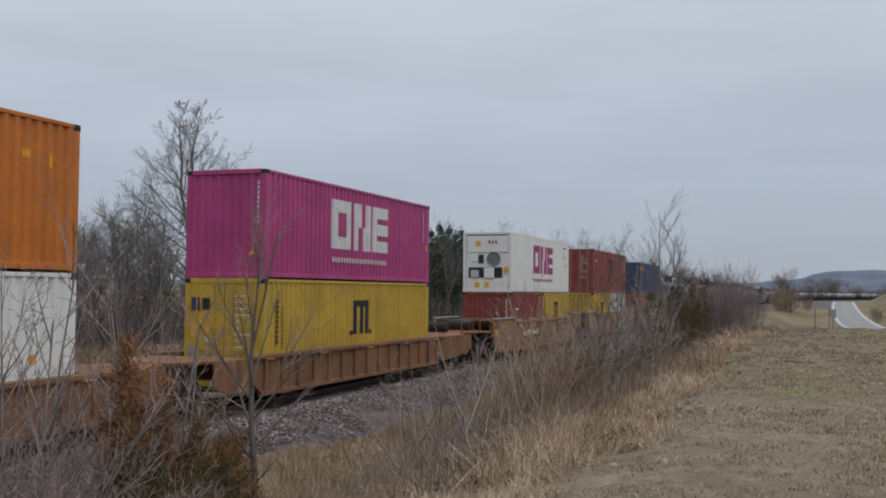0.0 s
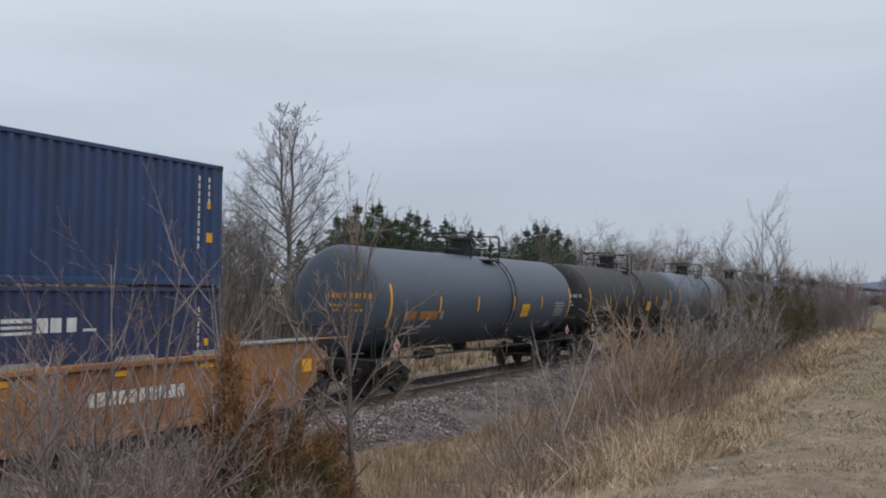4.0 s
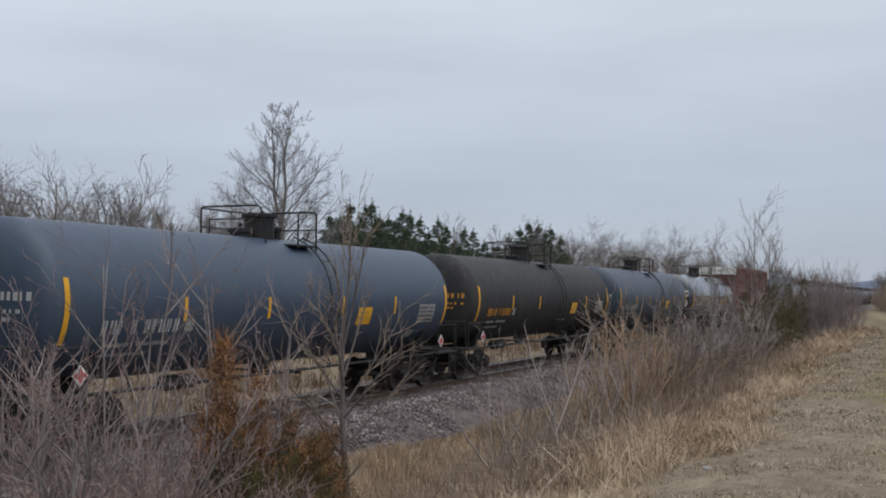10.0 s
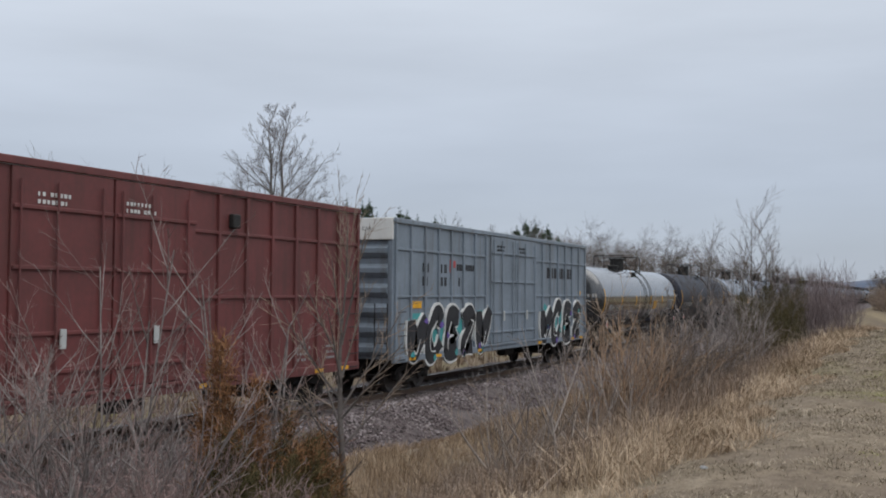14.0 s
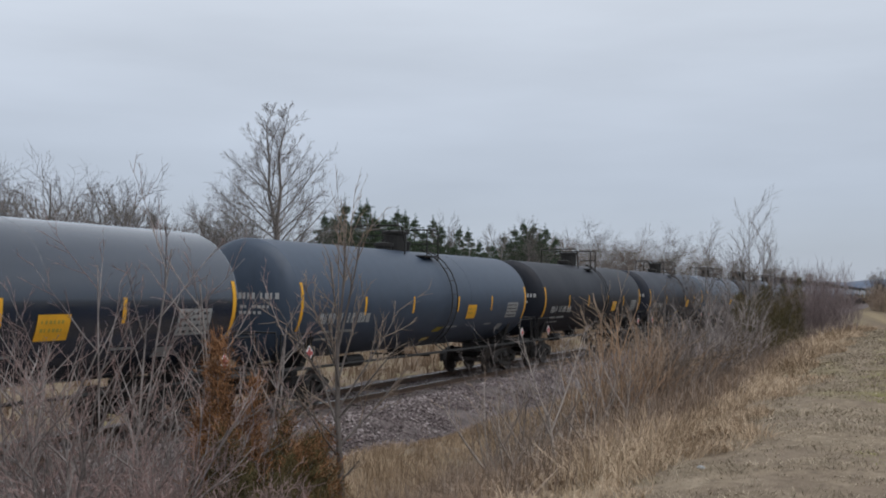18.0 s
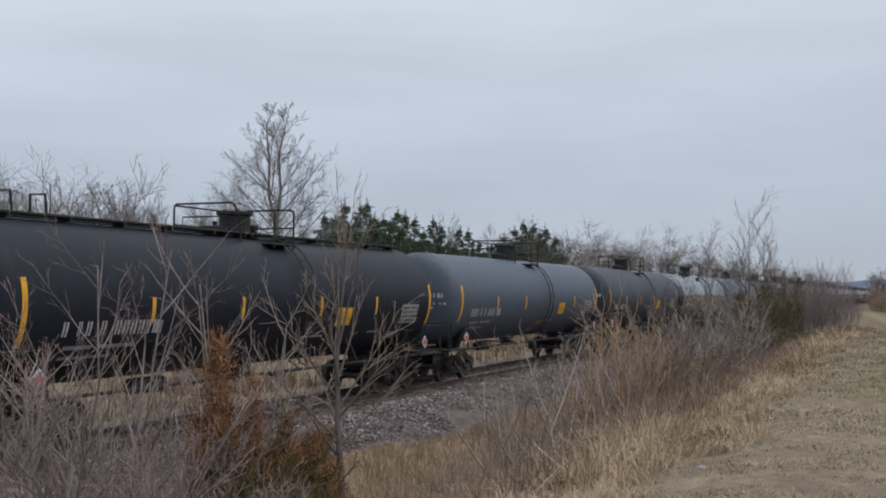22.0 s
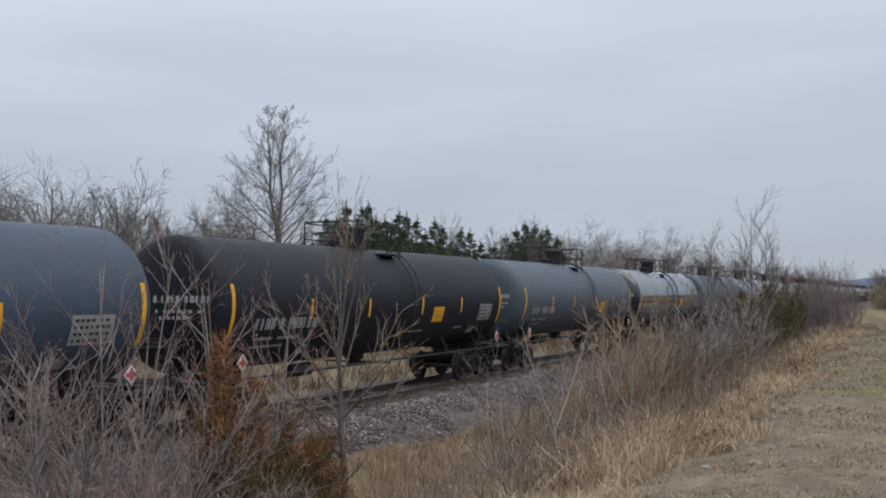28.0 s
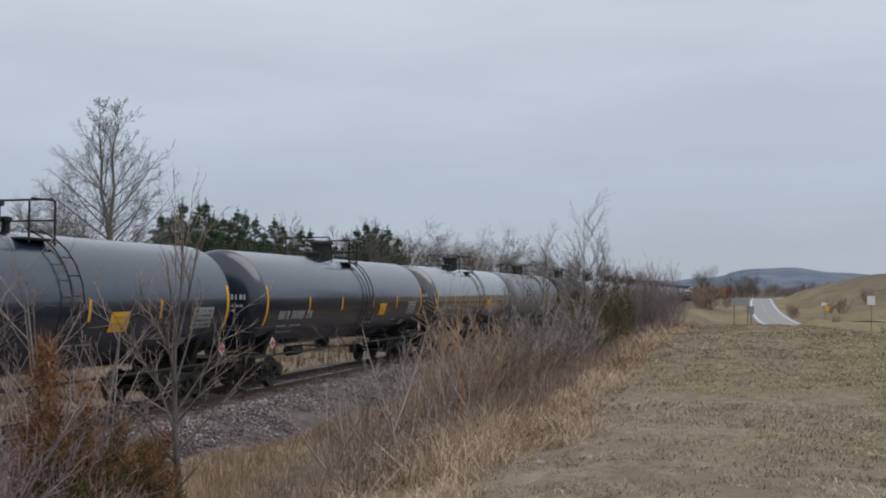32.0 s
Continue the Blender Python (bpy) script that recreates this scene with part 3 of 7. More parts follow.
# ---- road ----
def ribbon(name, lo, hi, lift, mat, parent=None):
    vs, fs = [], []
    n = len(road_pts)
    for i, p in enumerate(road_pts):
        d = (road_pts[min(i + 1, n - 1)] - road_pts[max(i - 1, 0)]).normalized()
        s = Vector((d.y, -d.x, 0))
        zc = RZ[i] + lift
        for o in (lo, hi):
            q = p + s * o
            vs.append((q.x, q.y, zc))
    fs = [(2 * i, 2 * i + 1, 2 * i + 3, 2 * i + 2) for i in range(n - 1)]
    ob = raw(name, vs, fs, mat)
    ob.parent = parent
    return ob


road = tagged(ribbon("road", -3.9, 3.9, 0.0, M_ASPHALT), "two-lane grey asphalt highway curving over a rise", "road", kind="structure")
for nm, lo, hi, mt in (("edge_line", -3.3, -3.05, M_LINE), ("edge_line", 3.05, 3.3, M_LINE), ("centre_line", -0.22, -0.1, M_LINE_Y), ("centre_line", 0.1, 0.22, M_LINE_Y)):
    ribbon(nm, lo, hi, 0.02, mt, road)

# ---- train ----
SPEED = 20.1
WAGONS = []  # (thing, place along the track at the start, height)
TURNING = []


def bars(g, put, y, z, n, h, w, gap, rnd):
    """A line of lettering as plain upright bars: put(y0, y1, z0, z1) lays one on the surface."""
    for _ in range(n):
        ww = w * rnd.choice((0.55, 0.8, 1.0, 1.0))
        if h > 0.2:
            put(g, y, y + ww * 0.36, z, z + h)
            put(g, y + ww * 0.62, y + ww, z, z + h)
        else:
            put(g, y, y + ww, z, z + h)
        y += w + gap
        if rnd.random() < 0.12:
            y += w
    return y


WHEEL_PROF = [(0.02, -0.09), (0.09, -0.09), (0.09, -0.02), (0.36, -0.035), (0.42, -0.06), (0.457, -0.065), (0.462, 0.04), (0.49, 0.06), (0.49, 0.075), (0.42, 0.075), (0.36, 0.03), (0.12, 0.05), (0.12, 0.09), (0.02, 0.09)]


def wheelset_mesh():
    g = Geo()
    for s in (-1, 1):
        prof = [(r, s * 0.755 - s * h) for r, h in WHEEL_PROF]
        g.lathe(prof if s < 0 else prof, 20, "x")
        g.lathe([(0.085, s * 1.0), (0.085, s * 1.12), (0.05, s * 1.13)], 10, "x")
        for k in range(3):
            t = k * 2.094
            g.box((s * 1.135, 0.05 * math.cos(t), 0.05 * math.sin(t)), (0.02, 0.025, 0.025), 0.003)
    g.tube([(-1.0, 0, 0), (1.0, 0, 0)], 0.08, 10)
    return g.mesh("wheelset", M_WHEEL, False)


def sideframe_geo(s):
    g = Geo()
    if s:
        x0 = s * 1.0
        for poly in ([(-1.15, 0.62), (-0.95, 0.72), (-0.45, 0.83), (0.45, 0.83), (0.95, 0.72), (1.15, 0.62), (1.15, 0.52), (0.9, 0.56), (0.4, 0.68), (-0.4, 0.68), (-0.9, 0.56), (-1.15, 0.52)],
                     [(-0.9, 0.56), (-0.35, 0.26), (0.35, 0.26), (0.9, 0.56), (0.75, 0.57), (0.3, 0.36), (-0.3, 0.36), (-0.75, 0.57)],
                     [(-0.42, 0.3), (-0.3, 0.3), (-0.3, 0.75), (-0.42, 0.75)], [(0.3, 0.3), (0.42, 0.3), (0.42, 0.75), (0.3, 0.75)]):
            g.slab(poly, x0 - 0.07, x0 + 0.07, "yz")
        for e in (-1, 1):
            g.box((x0, e * 0.9, 0.47), (0.2, 0.3, 0.26), 0.03)
    return g


def springs_geo():
    g = Geo()
    for s in (-1, 1):
        for dy in (-0.2, -0.07, 0.07, 0.2):
            g.tube([(s * 1.0, dy, 0.36), (s * 1.0, dy, 0.56)], 0.055, 8)
    return g


TRUCK_MESH = {}


def truck(parent, y, z=0.0):
    """A two-axle freight truck under a car: side frames, springs, bolster and two wheelsets."""
    if not TRUCK_MESH:
        TRUCK_MESH["wheelset"] = wheelset_mesh()
        TRUCK_MESH["springs"] = springs_geo().mesh("springs", M_TRUCK)
        TRUCK_MESH["bolster"] = Geo().box((0, 0, 0.64), (2.25, 0.36, 0.22), 0.04).mesh("bolster", M_TRUCK)
        for s in (-1, 1):
            TRUCK_MESH["sideframe", s] = sideframe_geo(s).mesh("sideframe", M_TRUCK)
    t = part("truck", TRUCK_MESH["bolster"], M_TRUCK, parent, "rusty cast-steel two-axle truck", at=pose(0, y, z))
    tagged(part("spring_nest", TRUCK_MESH["springs"], M_TRUCK, t), kind="stuff")
    for s in (-1, 1):
        part("sideframe", TRUCK_MESH["sideframe", s], M_TRUCK, t)
    for e in (-1, 1):
        TURNING.append((part("wheelset", TRUCK_MESH["wheelset"], M_WHEEL, t, at=pose(0, e * 0.9, 0.457)), e))
    return t


def coupler_geo(y, s):
    g = Geo()
    g.tube([(0, y - s * 0.6, 0.86), (0, y + s * 0.25, 0.86)], 0.09, 8)
    g.box((0.05, y + s * 0.36, 0.86), (0.3, 0.26, 0.3), 0.05)
    g.tube([(0.42, y - s * 0.2, 0.9), (0.4, y + s * 0.1, 0.6), (0.28, y + s * 0.38, 0.52)], 0.03, 6)
    return g


R_TANK, Z_TANK, H_TANK = 1.53, 2.68, 7.86


def on_tank(g, y0, y1, z0, z1, lift=0.008):
    """A thin patch of paint on the camera's flank of the tank."""
    n = max(1, int(abs(z1 - z0) / 0.12))
    vs = []
    for i in range(n + 1):
        z = z0 + (z1 - z0) * i / n
        d = max(-0.98, min(0.98, (z - Z_TANK) / R_TANK))
        a = math.asin(d)
        for y in (y0, y1):
            vs.append(((R_TANK + lift) * math.cos(a), y, Z_TANK + (R_TANK + lift) * math.sin(a)))
    g.add(vs, [(2 * i, 2 * i + 1, 2 * i + 3, 2 * i + 2) for i in range(n)])


def lettering(name, g, mat, parent):
    return tagged(part(name, g, mat, parent), kind="stuff")


HEAD = [(0.02, 0.47), (0.4, 0.455), (0.8, 0.4), (1.1, 0.335), (1.32, 0.255), (1.435, 0.17), (1.495, 0.085), (1.52, 0.035), (R_TANK, 0.0)]


def on_head(g, x0, x1, z0, z1, s=-1):
    """A thin patch of paint on the tank's end."""
    n = 6
    vs = []
    for i in range(n + 1):
        for j in range(2):
            z = z0 + (z1 - z0) * i / n
            x = (x0, x1)[j]
            r = math.hypot(x, z - Z_TANK)
            vs.append((x, s * (H_TANK + 0.014 + float(np.interp(r, [h[0] for h in HEAD], [h[1] for h in HEAD]))), z))
    f = [(2 * i, 2 * i + 1, 2 * i + 3, 2 * i + 2) for i in range(n)]
    g.add(vs, f)


def tank_shell():
    """A long cylinder with dished heads: a tight knuckle, then a shallow crown."""
    prof = [(r, -H_TANK - d) for r, d in HEAD] + [(R_TANK, y) for y in (-7.84, -5.2, -2.6, 0.0, 2.6, 5.2, 7.84)] + [(r, H_TANK + d) for r, d in HEAD[::-1]]
    return Geo().lathe(prof, 64, "y", (0, 0, Z_TANK))


def loop_stroke(g, put, y, z, ry, rz, rnd, t):
    """One sprayed letter: an open, uneven loop of short dabs."""
    a0, turn = rnd.random() * 6.28, rnd.uniform(3.6, 6.0)
    n = 16
    for i in range(n):
        a = a0 + turn * i / n
        cy, cz = y + ry * math.cos(a), z + rz * math.sin(a) + 0.1 * rz * math.sin(3 * a)
        put(g, cy - t / 2, cy + t / 2, cz - t * 0.75, cz + t * 0.75)


def tank_car(paint, letters, rnd, dome=0, style="std", placard=True, graffiti=None, walkway=False, tilt_mark=False, head_tag=False):
    """A tank car: shell, stripes, lettering, valve housing with rails, underframe, brakes and trucks."""
    t = empty("tank_car")
    shell = part("tank", tank_shell(), paint, t, smooth=True)
    for y in (-5.2, -2.6, 2.6, 5.2):
        part("weld_seam", Geo().lathe([(R_TANK - 0.01, y - 0.05), (R_TANK + 0.004, y - 0.03), (R_TANK + 0.004, y + 0.03), (R_TANK - 0.01, y + 0.05)], 48, "y", (0, 0, Z_TANK)), paint, shell) if style == "std" and y in (2.6,) else None
    # stripes
    mids = [-4.6, -1.7, 1.55, 4.4] if style == "std" else [-3.6, 1.9, 4.8]
    for y in (-7.75, 7.75):
        g = Geo()
        on_tank(g, y - 0.06, y + 0.06, 1.95, 3.12)
        part("reflector_stripe", g, M_YELLOW, t)
    for y in mids:
        g = Geo()
        on_tank(g, y - 0.05, y + 0.05, 2.3, 2.78)
        part("reflector_stripe", g, M_YELLOW, t)
    # lettering as bars
    g = Geo()
    y = bars(g, on_tank, -6.85, 2.1, 4, 0.26, 0.15, 0.055, rnd)
    bars(g, on_tank, y + 0.16, 2.1, 6, 0.26, 0.15, 0.055, rnd)
    lettering("car_mark", g, letters, shell)
    g = Geo()
    on_tank(g, -4.48, -4.28, 2.1, 2.34)
    on_tank(g, -6.7, -6.0, 1.86, 1.93)
    on_tank(g, -5.8, -4.9, 1.86, 1.93)
    on_tank(g, -6.7, -5.4, 1.68, 1.74)
    on_tank(g, 1.0, 2.0, 1.78, 1.83)
    on_tank(g, 4.3, 4.9, 1.8, 1.85)
    on_tank(g, 5.6, 6.1, 1.6, 1.8)
    lettering("data_mark", g, M_FADED, shell)
    g = Geo()
    on_tank(g, 5.95, 7.0, 2.02, 2.55)
    panel = part("stencil_panel", g, M_FADED, shell, "faded grey stencil panel")
    g = Geo()
    for q in range(4):
        bars(g, lambda g2, a, b2, c, d: on_tank(g2, a, b2, c, d, 0.014), 6.02, 2.43 - q * 0.12, 7, 0.05, 0.09, 0.04, rnd)
    lettering("stencil_text", g, M_BLACK_L, shell)
    g = Geo()
    if not head_tag:
        bars(g, on_head, -0.15, 2.72, 10, 0.15, 0.09, 0.035, rnd)
    for q in range(0 if head_tag else 2):
        bars(g, on_head, -0.1 + q * 0.1, 2.5 - q * 0.14, 8 - q * 2, 0.07, 0.09, 0.035, rnd)
    if not head_tag:
        lettering("end_mark", g, letters, shell)
    if placard:
        g = Geo()
        on_tank(g, 2.34, 3.08, 2.05, 2.5, 0.014)
        part("yellow_panel", g, M_YELLOW, shell, "yellow notice panel")
        g = Geo()
        for q in range(2):
            bars(g, lambda g2, a, b2, c, d: on_tank(g2, a, b2, c, d, 0.02), 2.42, 2.34 - q * 0.14, 6, 0.06, 0.06, 0.03, rnd)
        lettering("notice_text", g, M_OLIVE, shell)
    if tilt_mark:
        vs = []
        for y0, z0 in ((-0.1, 1.4), (0.42, 1.4), (0.92, 1.82), (0.4, 1.82)):
            a = math.asin((z0 - Z_TANK) / R_TANK)
            vs.append(((R_TANK + 0.02) * math.cos(a) + 0.02, y0, z0))
        part("slanted_panel", Geo().add(vs, [(0, 1, 2, 3)]), M_OLIVE, shell, "slanted olive-yellow panel")
    if graffiti:
        for mt, y, z, w, h, n in graffiti:
            for i in range(n):
                g = Geo()
                loop_stroke(g, on_tank, y + w * (i + 0.5) / n, z + h / 2, w / n * 0.42, h * 0.5, rnd, 0.06)
                lettering("graffiti", g, mt, shell)
    if head_tag:
        for x, z, rx, rz in ((0.12, 2.82, 0.15, 0.22), (0.4, 2.95, 0.06, 0.32), (0.62, 2.85, 0.13, 0.18), (0.9, 2.9, 0.13, 0.2), (1.12, 2.92, 0.1, 0.17), (0.3, 2.32, 0.2, 0.22), (0.66, 2.3, 0.13, 0.2), (0.98, 2.32, 0.14, 0.19), (0.42, 3.42, 0.07, 0.22)):
            g = Geo()
            for q in range(2):
                loop_stroke(g, on_head, x, z, rx, rz, rnd, 0.085)
            lettering("graffiti", g, M_WHITE, shell)
    # valve housing, platform and rails
    d = dome
    g = Geo()
    g.lathe([(0.34, 4.05), (0.37, 4.2), (0.37, 4.7), (0.44, 4.72), (0.44, 4.79), (0.3, 4.83), (0.05, 4.85)], 20, "z", (0, d, 0))
    for i in range(8):
        a = i * 0.785
        g.box((0.41 * math.cos(a), d + 0.41 * math.sin(a), 4.81), (0.05, 0.05, 0.06), 0.008)
    housing = part("valve_housing", g, M_STEEL, t, "black valve housing with bolted cover")
    g = Geo().lathe([(0.26, 4.0), (0.26, 4.3), (0.31, 4.31), (0.31, 4.4), (0.05, 4.43)], 16, "z", (0, d - 0.78, 0))
    g.tube([(0, d - 0.78, 4.38), (0, d - 0.78, 4.52)], 0.05, 8)
    part("manway", g, M_STEEL, t)
    g = Geo().lathe([(0.09, 4.05), (0.09, 4.4), (0.13, 4.41), (0.13, 4.5), (0.03, 4.53)], 12, "z", (0.1, d + 0.62, 0))
    part("relief_valve", g, M_STEEL, t)
    for s, y0, y1 in ((-1, -0.95, 0.95), (1, 0.05, 1.0)):
        g = Geo().box((s * 0.82, d + (y0 + y1) / 2, 4.03), (0.42, y1 - y0, 0.05), 0.01)
        for dy in (y0 + 0.1, y1 - 0.1):
            g.tube([(s * 0.7, d + dy, 3.98), (s * 1.0, d + dy, 3.76)], 0.03, 5)
        part("platform", g, M_STEEL, t, "steel grating platform beside the dome")
    g = Geo()
    g.tube([(-1.0, d - 1.0, 3.8), (-1.0, d - 1.0, 4.85), (-0.95, d - 1.0, 4.93), (0.62, d - 1.0, 4.93), (0.7, d - 0.95, 4.88), (0.7, d - 0.72, 4.4), (0.7, d - 0.72, 4.05)], 0.024, 6)
    g.tube([(-0.75, d - 1.0, 4.05), (-0.75, d - 1.0, 4.62), (0.5, d - 1.0, 4.62)], 0.018, 5)
    part("guard_rail", g, M_STEEL, t)
    g = Geo()
    g.tube([(-1.0, d - 1.0, 4.9), (-1.0, d + 1.0, 4.9), (-1.0, d + 1.0, 3.85)], 0.024, 6)
    g.tube([(-1.0, d - 1.0, 4.45), (-1.0, d + 1.0, 4.45)], 0.018, 5)
    part("guard_rail", g, M_STEEL, t)
    g = Geo()
    g.tube([(-1.0, d + 1.0, 4.9), (0.95, d + 1.0, 4.9), (1.02, d + 1.0, 4.82), (1.02, d + 1.0, 3.9)], 0.024, 6)
    g.tube([(-1.0, d + 1.0, 4.45), (1.02, d + 1.0, 4.45)], 0.018, 5)
    part("guard_rail", g, M_STEEL, t)
    g = Geo()
    g.tube([(1.02, d + 1.0, 4.86), (1.02, d + 0.25, 4.86), (1.02, d + 0.18, 4.78), (1.02, d + 0.18, 3.95)], 0.022, 6)
    part("guard_rail", g, M_STEEL, t)
    # side ladder following the flank
    g = Geo()
    for dy in (0.75, 1.15):
        pts = []
        for i in range(10):
            a = math.radians(72 - i * 14)
            pts.append(((R_TANK + 0.14) * math.cos(a), d + dy, Z_TANK + (R_TANK + 0.14) * math.sin(a)))
        g.tube(pts + [(1.42, d + dy, 1.05)], 0.02, 5)
    for i in range(9):
        a = math.radians(66 - i * 15)
        x, z = (R_TANK + 0.14) * math.cos(a), Z_TANK + (R_TANK + 0.14) * math.sin(a)
        g.tube([(x, d + 0.75, z), (x, d + 1.15, z)], 0.014, 5)
    part("ladder", g, M_STEEL, t)
    if walkway:
        g = Geo()
        for s in (-1, 1):
            g.box((s * 0.36, 0, 4.27), (0.3, 15.2, 0.05), 0.01)
            for i in range(11):
                g.box((s * 0.36, -7.2 + i * 1.44, 4.22), (0.34, 0.06, 0.1), 0.01)
        part("walkway", g, M_STEEL, t, "long black running board along the top")
        g = Geo()
        for e in (-1, 1):
            for dy in (6.6, 7.4):
                g.tube([(0.36, e * dy, 4.28), (0.36, e * dy, 4.62), (0.36, e * (dy - 0.35), 4.66), (0.36, e * (dy - 0.4), 4.28)], 0.025, 6)
        part("grab_iron", g, M_STEEL, t)
    # underframe
    for s in (-1, 1):
        g = Geo()
        g.box((0, s * 7.4, 0.9), (0.5, 3.0, 0.36), 0.03)
        g.box((0, s * 8.55, 0.98), (2.7, 0.3, 0.24), 0.02)
        g.slab([(-0.95, 1.0), (-0.5, 1.0), (0, 1.25), (0.5, 1.0), (0.95, 1.0), (1.28, 1.9), (1.05, 1.62), (0.55, 1.3), (0, 1.17), (-0.55, 1.3), (-1.05, 1.62), (-1.28, 1.9)], s * 6.85 - 0.12, s * 6.85 + 0.12, "xz")
        part("stub_sill", g, M_STEEL, t, "black stub sill and saddle")
        part("coupler", coupler_geo(s * 8.75, s), M_TRUCK, t)
        g = Geo()
        g.box((1.3, s * 7.9, 1.05), (0.45, 1.5, 0.05), 0.01)
        g.tube([(1.5, s * 8.6, 1.05), (1.5, s * 8.6, 1.9), (1.5, s * 7.3, 1.9), (1.5, s * 7.2, 1.05)], 0.022, 6)
        g.tube([(1.5, s * 8.55, 1.0), (1.5, s * 8.55, 0.4), (1.5, s * 8.1, 0.4), (1.5, s * 8.1, 1.0)], 0.022, 5)
        part("end_platform", g, M_STEEL, t)
        g = Geo()
        g.tube([(-1.4, s * 8.66, 1.95), (1.4, s * 8.66, 1.95), (1.45, s * 8.66, 1.1)], 0.022, 6)
        g.tube([(-1.4, s * 8.66, 1.95), (-1.45, s * 8.66, 1.1)], 0.022, 6)
        part("end_handrail", g, M_STEEL, t)
        truck(t, s * 6.85)
    g = Geo()
    g.tube([(1.4, -7.1, 1.05), (1.4, 7.1, 1.05)], 0.035, 6)
    for i in range(6):
        g.tube([(1.4, -6 + i * 2.4, 1.05), (1.15, -6 + i * 2.4, 1.55)], 0.02, 5)
    part("side_pipe", g, M_STEEL, t)
    g = Geo()
    g.lathe([(0.12, 0.85), (0.2, 0.86), (0.2, 1.0), (0.28, 1.02), (0.28, 1.2)], 14, "z", (0, 0.1, 0))
    g.tube([(-0.9, 0.1, 0.95), (1.2, 0.1, 0.95)], 0.03, 6)
    part("bottom_outlet", g, M_STEEL, t)
    g = Geo()
    g.lathe([(0.02, -0.5), (0.17, -0.46), (0.17, 0.46), (0.02, 0.5)], 14, "y", (0.5, -3.6, 0.98))
    part("brake_cylinder", g, M_STEEL, t)
    for e in (-7.42, 7.42):
        g = Geo().slab([(e - 0.19, 1.42), (e, 1.61), (e + 0.19, 1.42), (e, 1.23)], 1.525, 1.54, "yz")
        board = part("hazard_placard", g, M_WHITE, t, "red and white hazard diamond")
        g = Geo()
        for z0, z1 in ((1.46, 1.57), (1.27, 1.38)):
            m = 0.17 - abs((z0 + z1) / 2 - 1.42)
            g.slab([(e - m * 0.9, z0 if z0 > 1.4 else z1), (e, z1 if z0 > 1.4 else z0), (e + m * 0.9, z0 if z0 > 1.4 else z1)], 1.54, 1.546, "yz")
        g.slab([(e - 0.15, 1.38), (e + 0.15, 1.38), (e + 0.15, 1.46), (e - 0.15, 1.46)], 1.54, 1.545, "yz")
        part("red_field", g, M_PLAC, board)
    return t


def corrugated(g, length, z0, z1, x, s, pitch=0.278, depth=0.05, along="y", centre=0.0):
    """A pressed sheet with trapezoid corrugations, standing in the plane x (or y)."""
    n = int(length / pitch)
    pr = []
    off = -length / 2 + (length - n * pitch) / 2
    pr.append((-length / 2, 0))
    for i in range(n):
        a = off + i * pitch
        pr += [(a + 0.03, 0), (a + 0.075, -depth), (a + 0.175, -depth), (a + 0.22, 0)]
    pr.append((length / 2, 0))
    vs = []
    for a, d in pr:
        for z in (z0, z1):
            vs.append((x + s * d, a + centre, z) if along == "y" else (a + centre, x + s * d, z))
    fs = [(2 * i, 2 * i + 2, 2 * i + 3, 2 * i + 1) for i in range(len(pr) - 1)]
    g.add(vs, fs)


def on_waves(g, length, x, y0, y1, z0, z1, pitch=0.278, depth=0.05):
    """A coat of paint from y0 to y1 that follows the corrugated side."""
    n = int(length / pitch)
    off = -n * pitch / 2
    prof = [(-length / 2, 0.0)]
    for i in range(n):
        a = off + i * pitch
        prof += [(a + 0.03, 0.0), (a + 0.075, -depth), (a + 0.175, -depth), (a + 0.22, 0.0)]
    prof.append((length / 2, 0.0))
    ys, ds = [p[0] for p in prof], [p[1] for p in prof]
    cut = [y0] + [y for y in ys if y0 < y < y1] + [y1]
    vs = [(x + float(np.interp(y, ys, ds)), y, z) for y in cut for z in (z0, z1)]
    g.add(vs, [(2 * i, 2 * i + 2, 2 * i + 3, 2 * i + 1) for i in range(len(cut) - 1)])


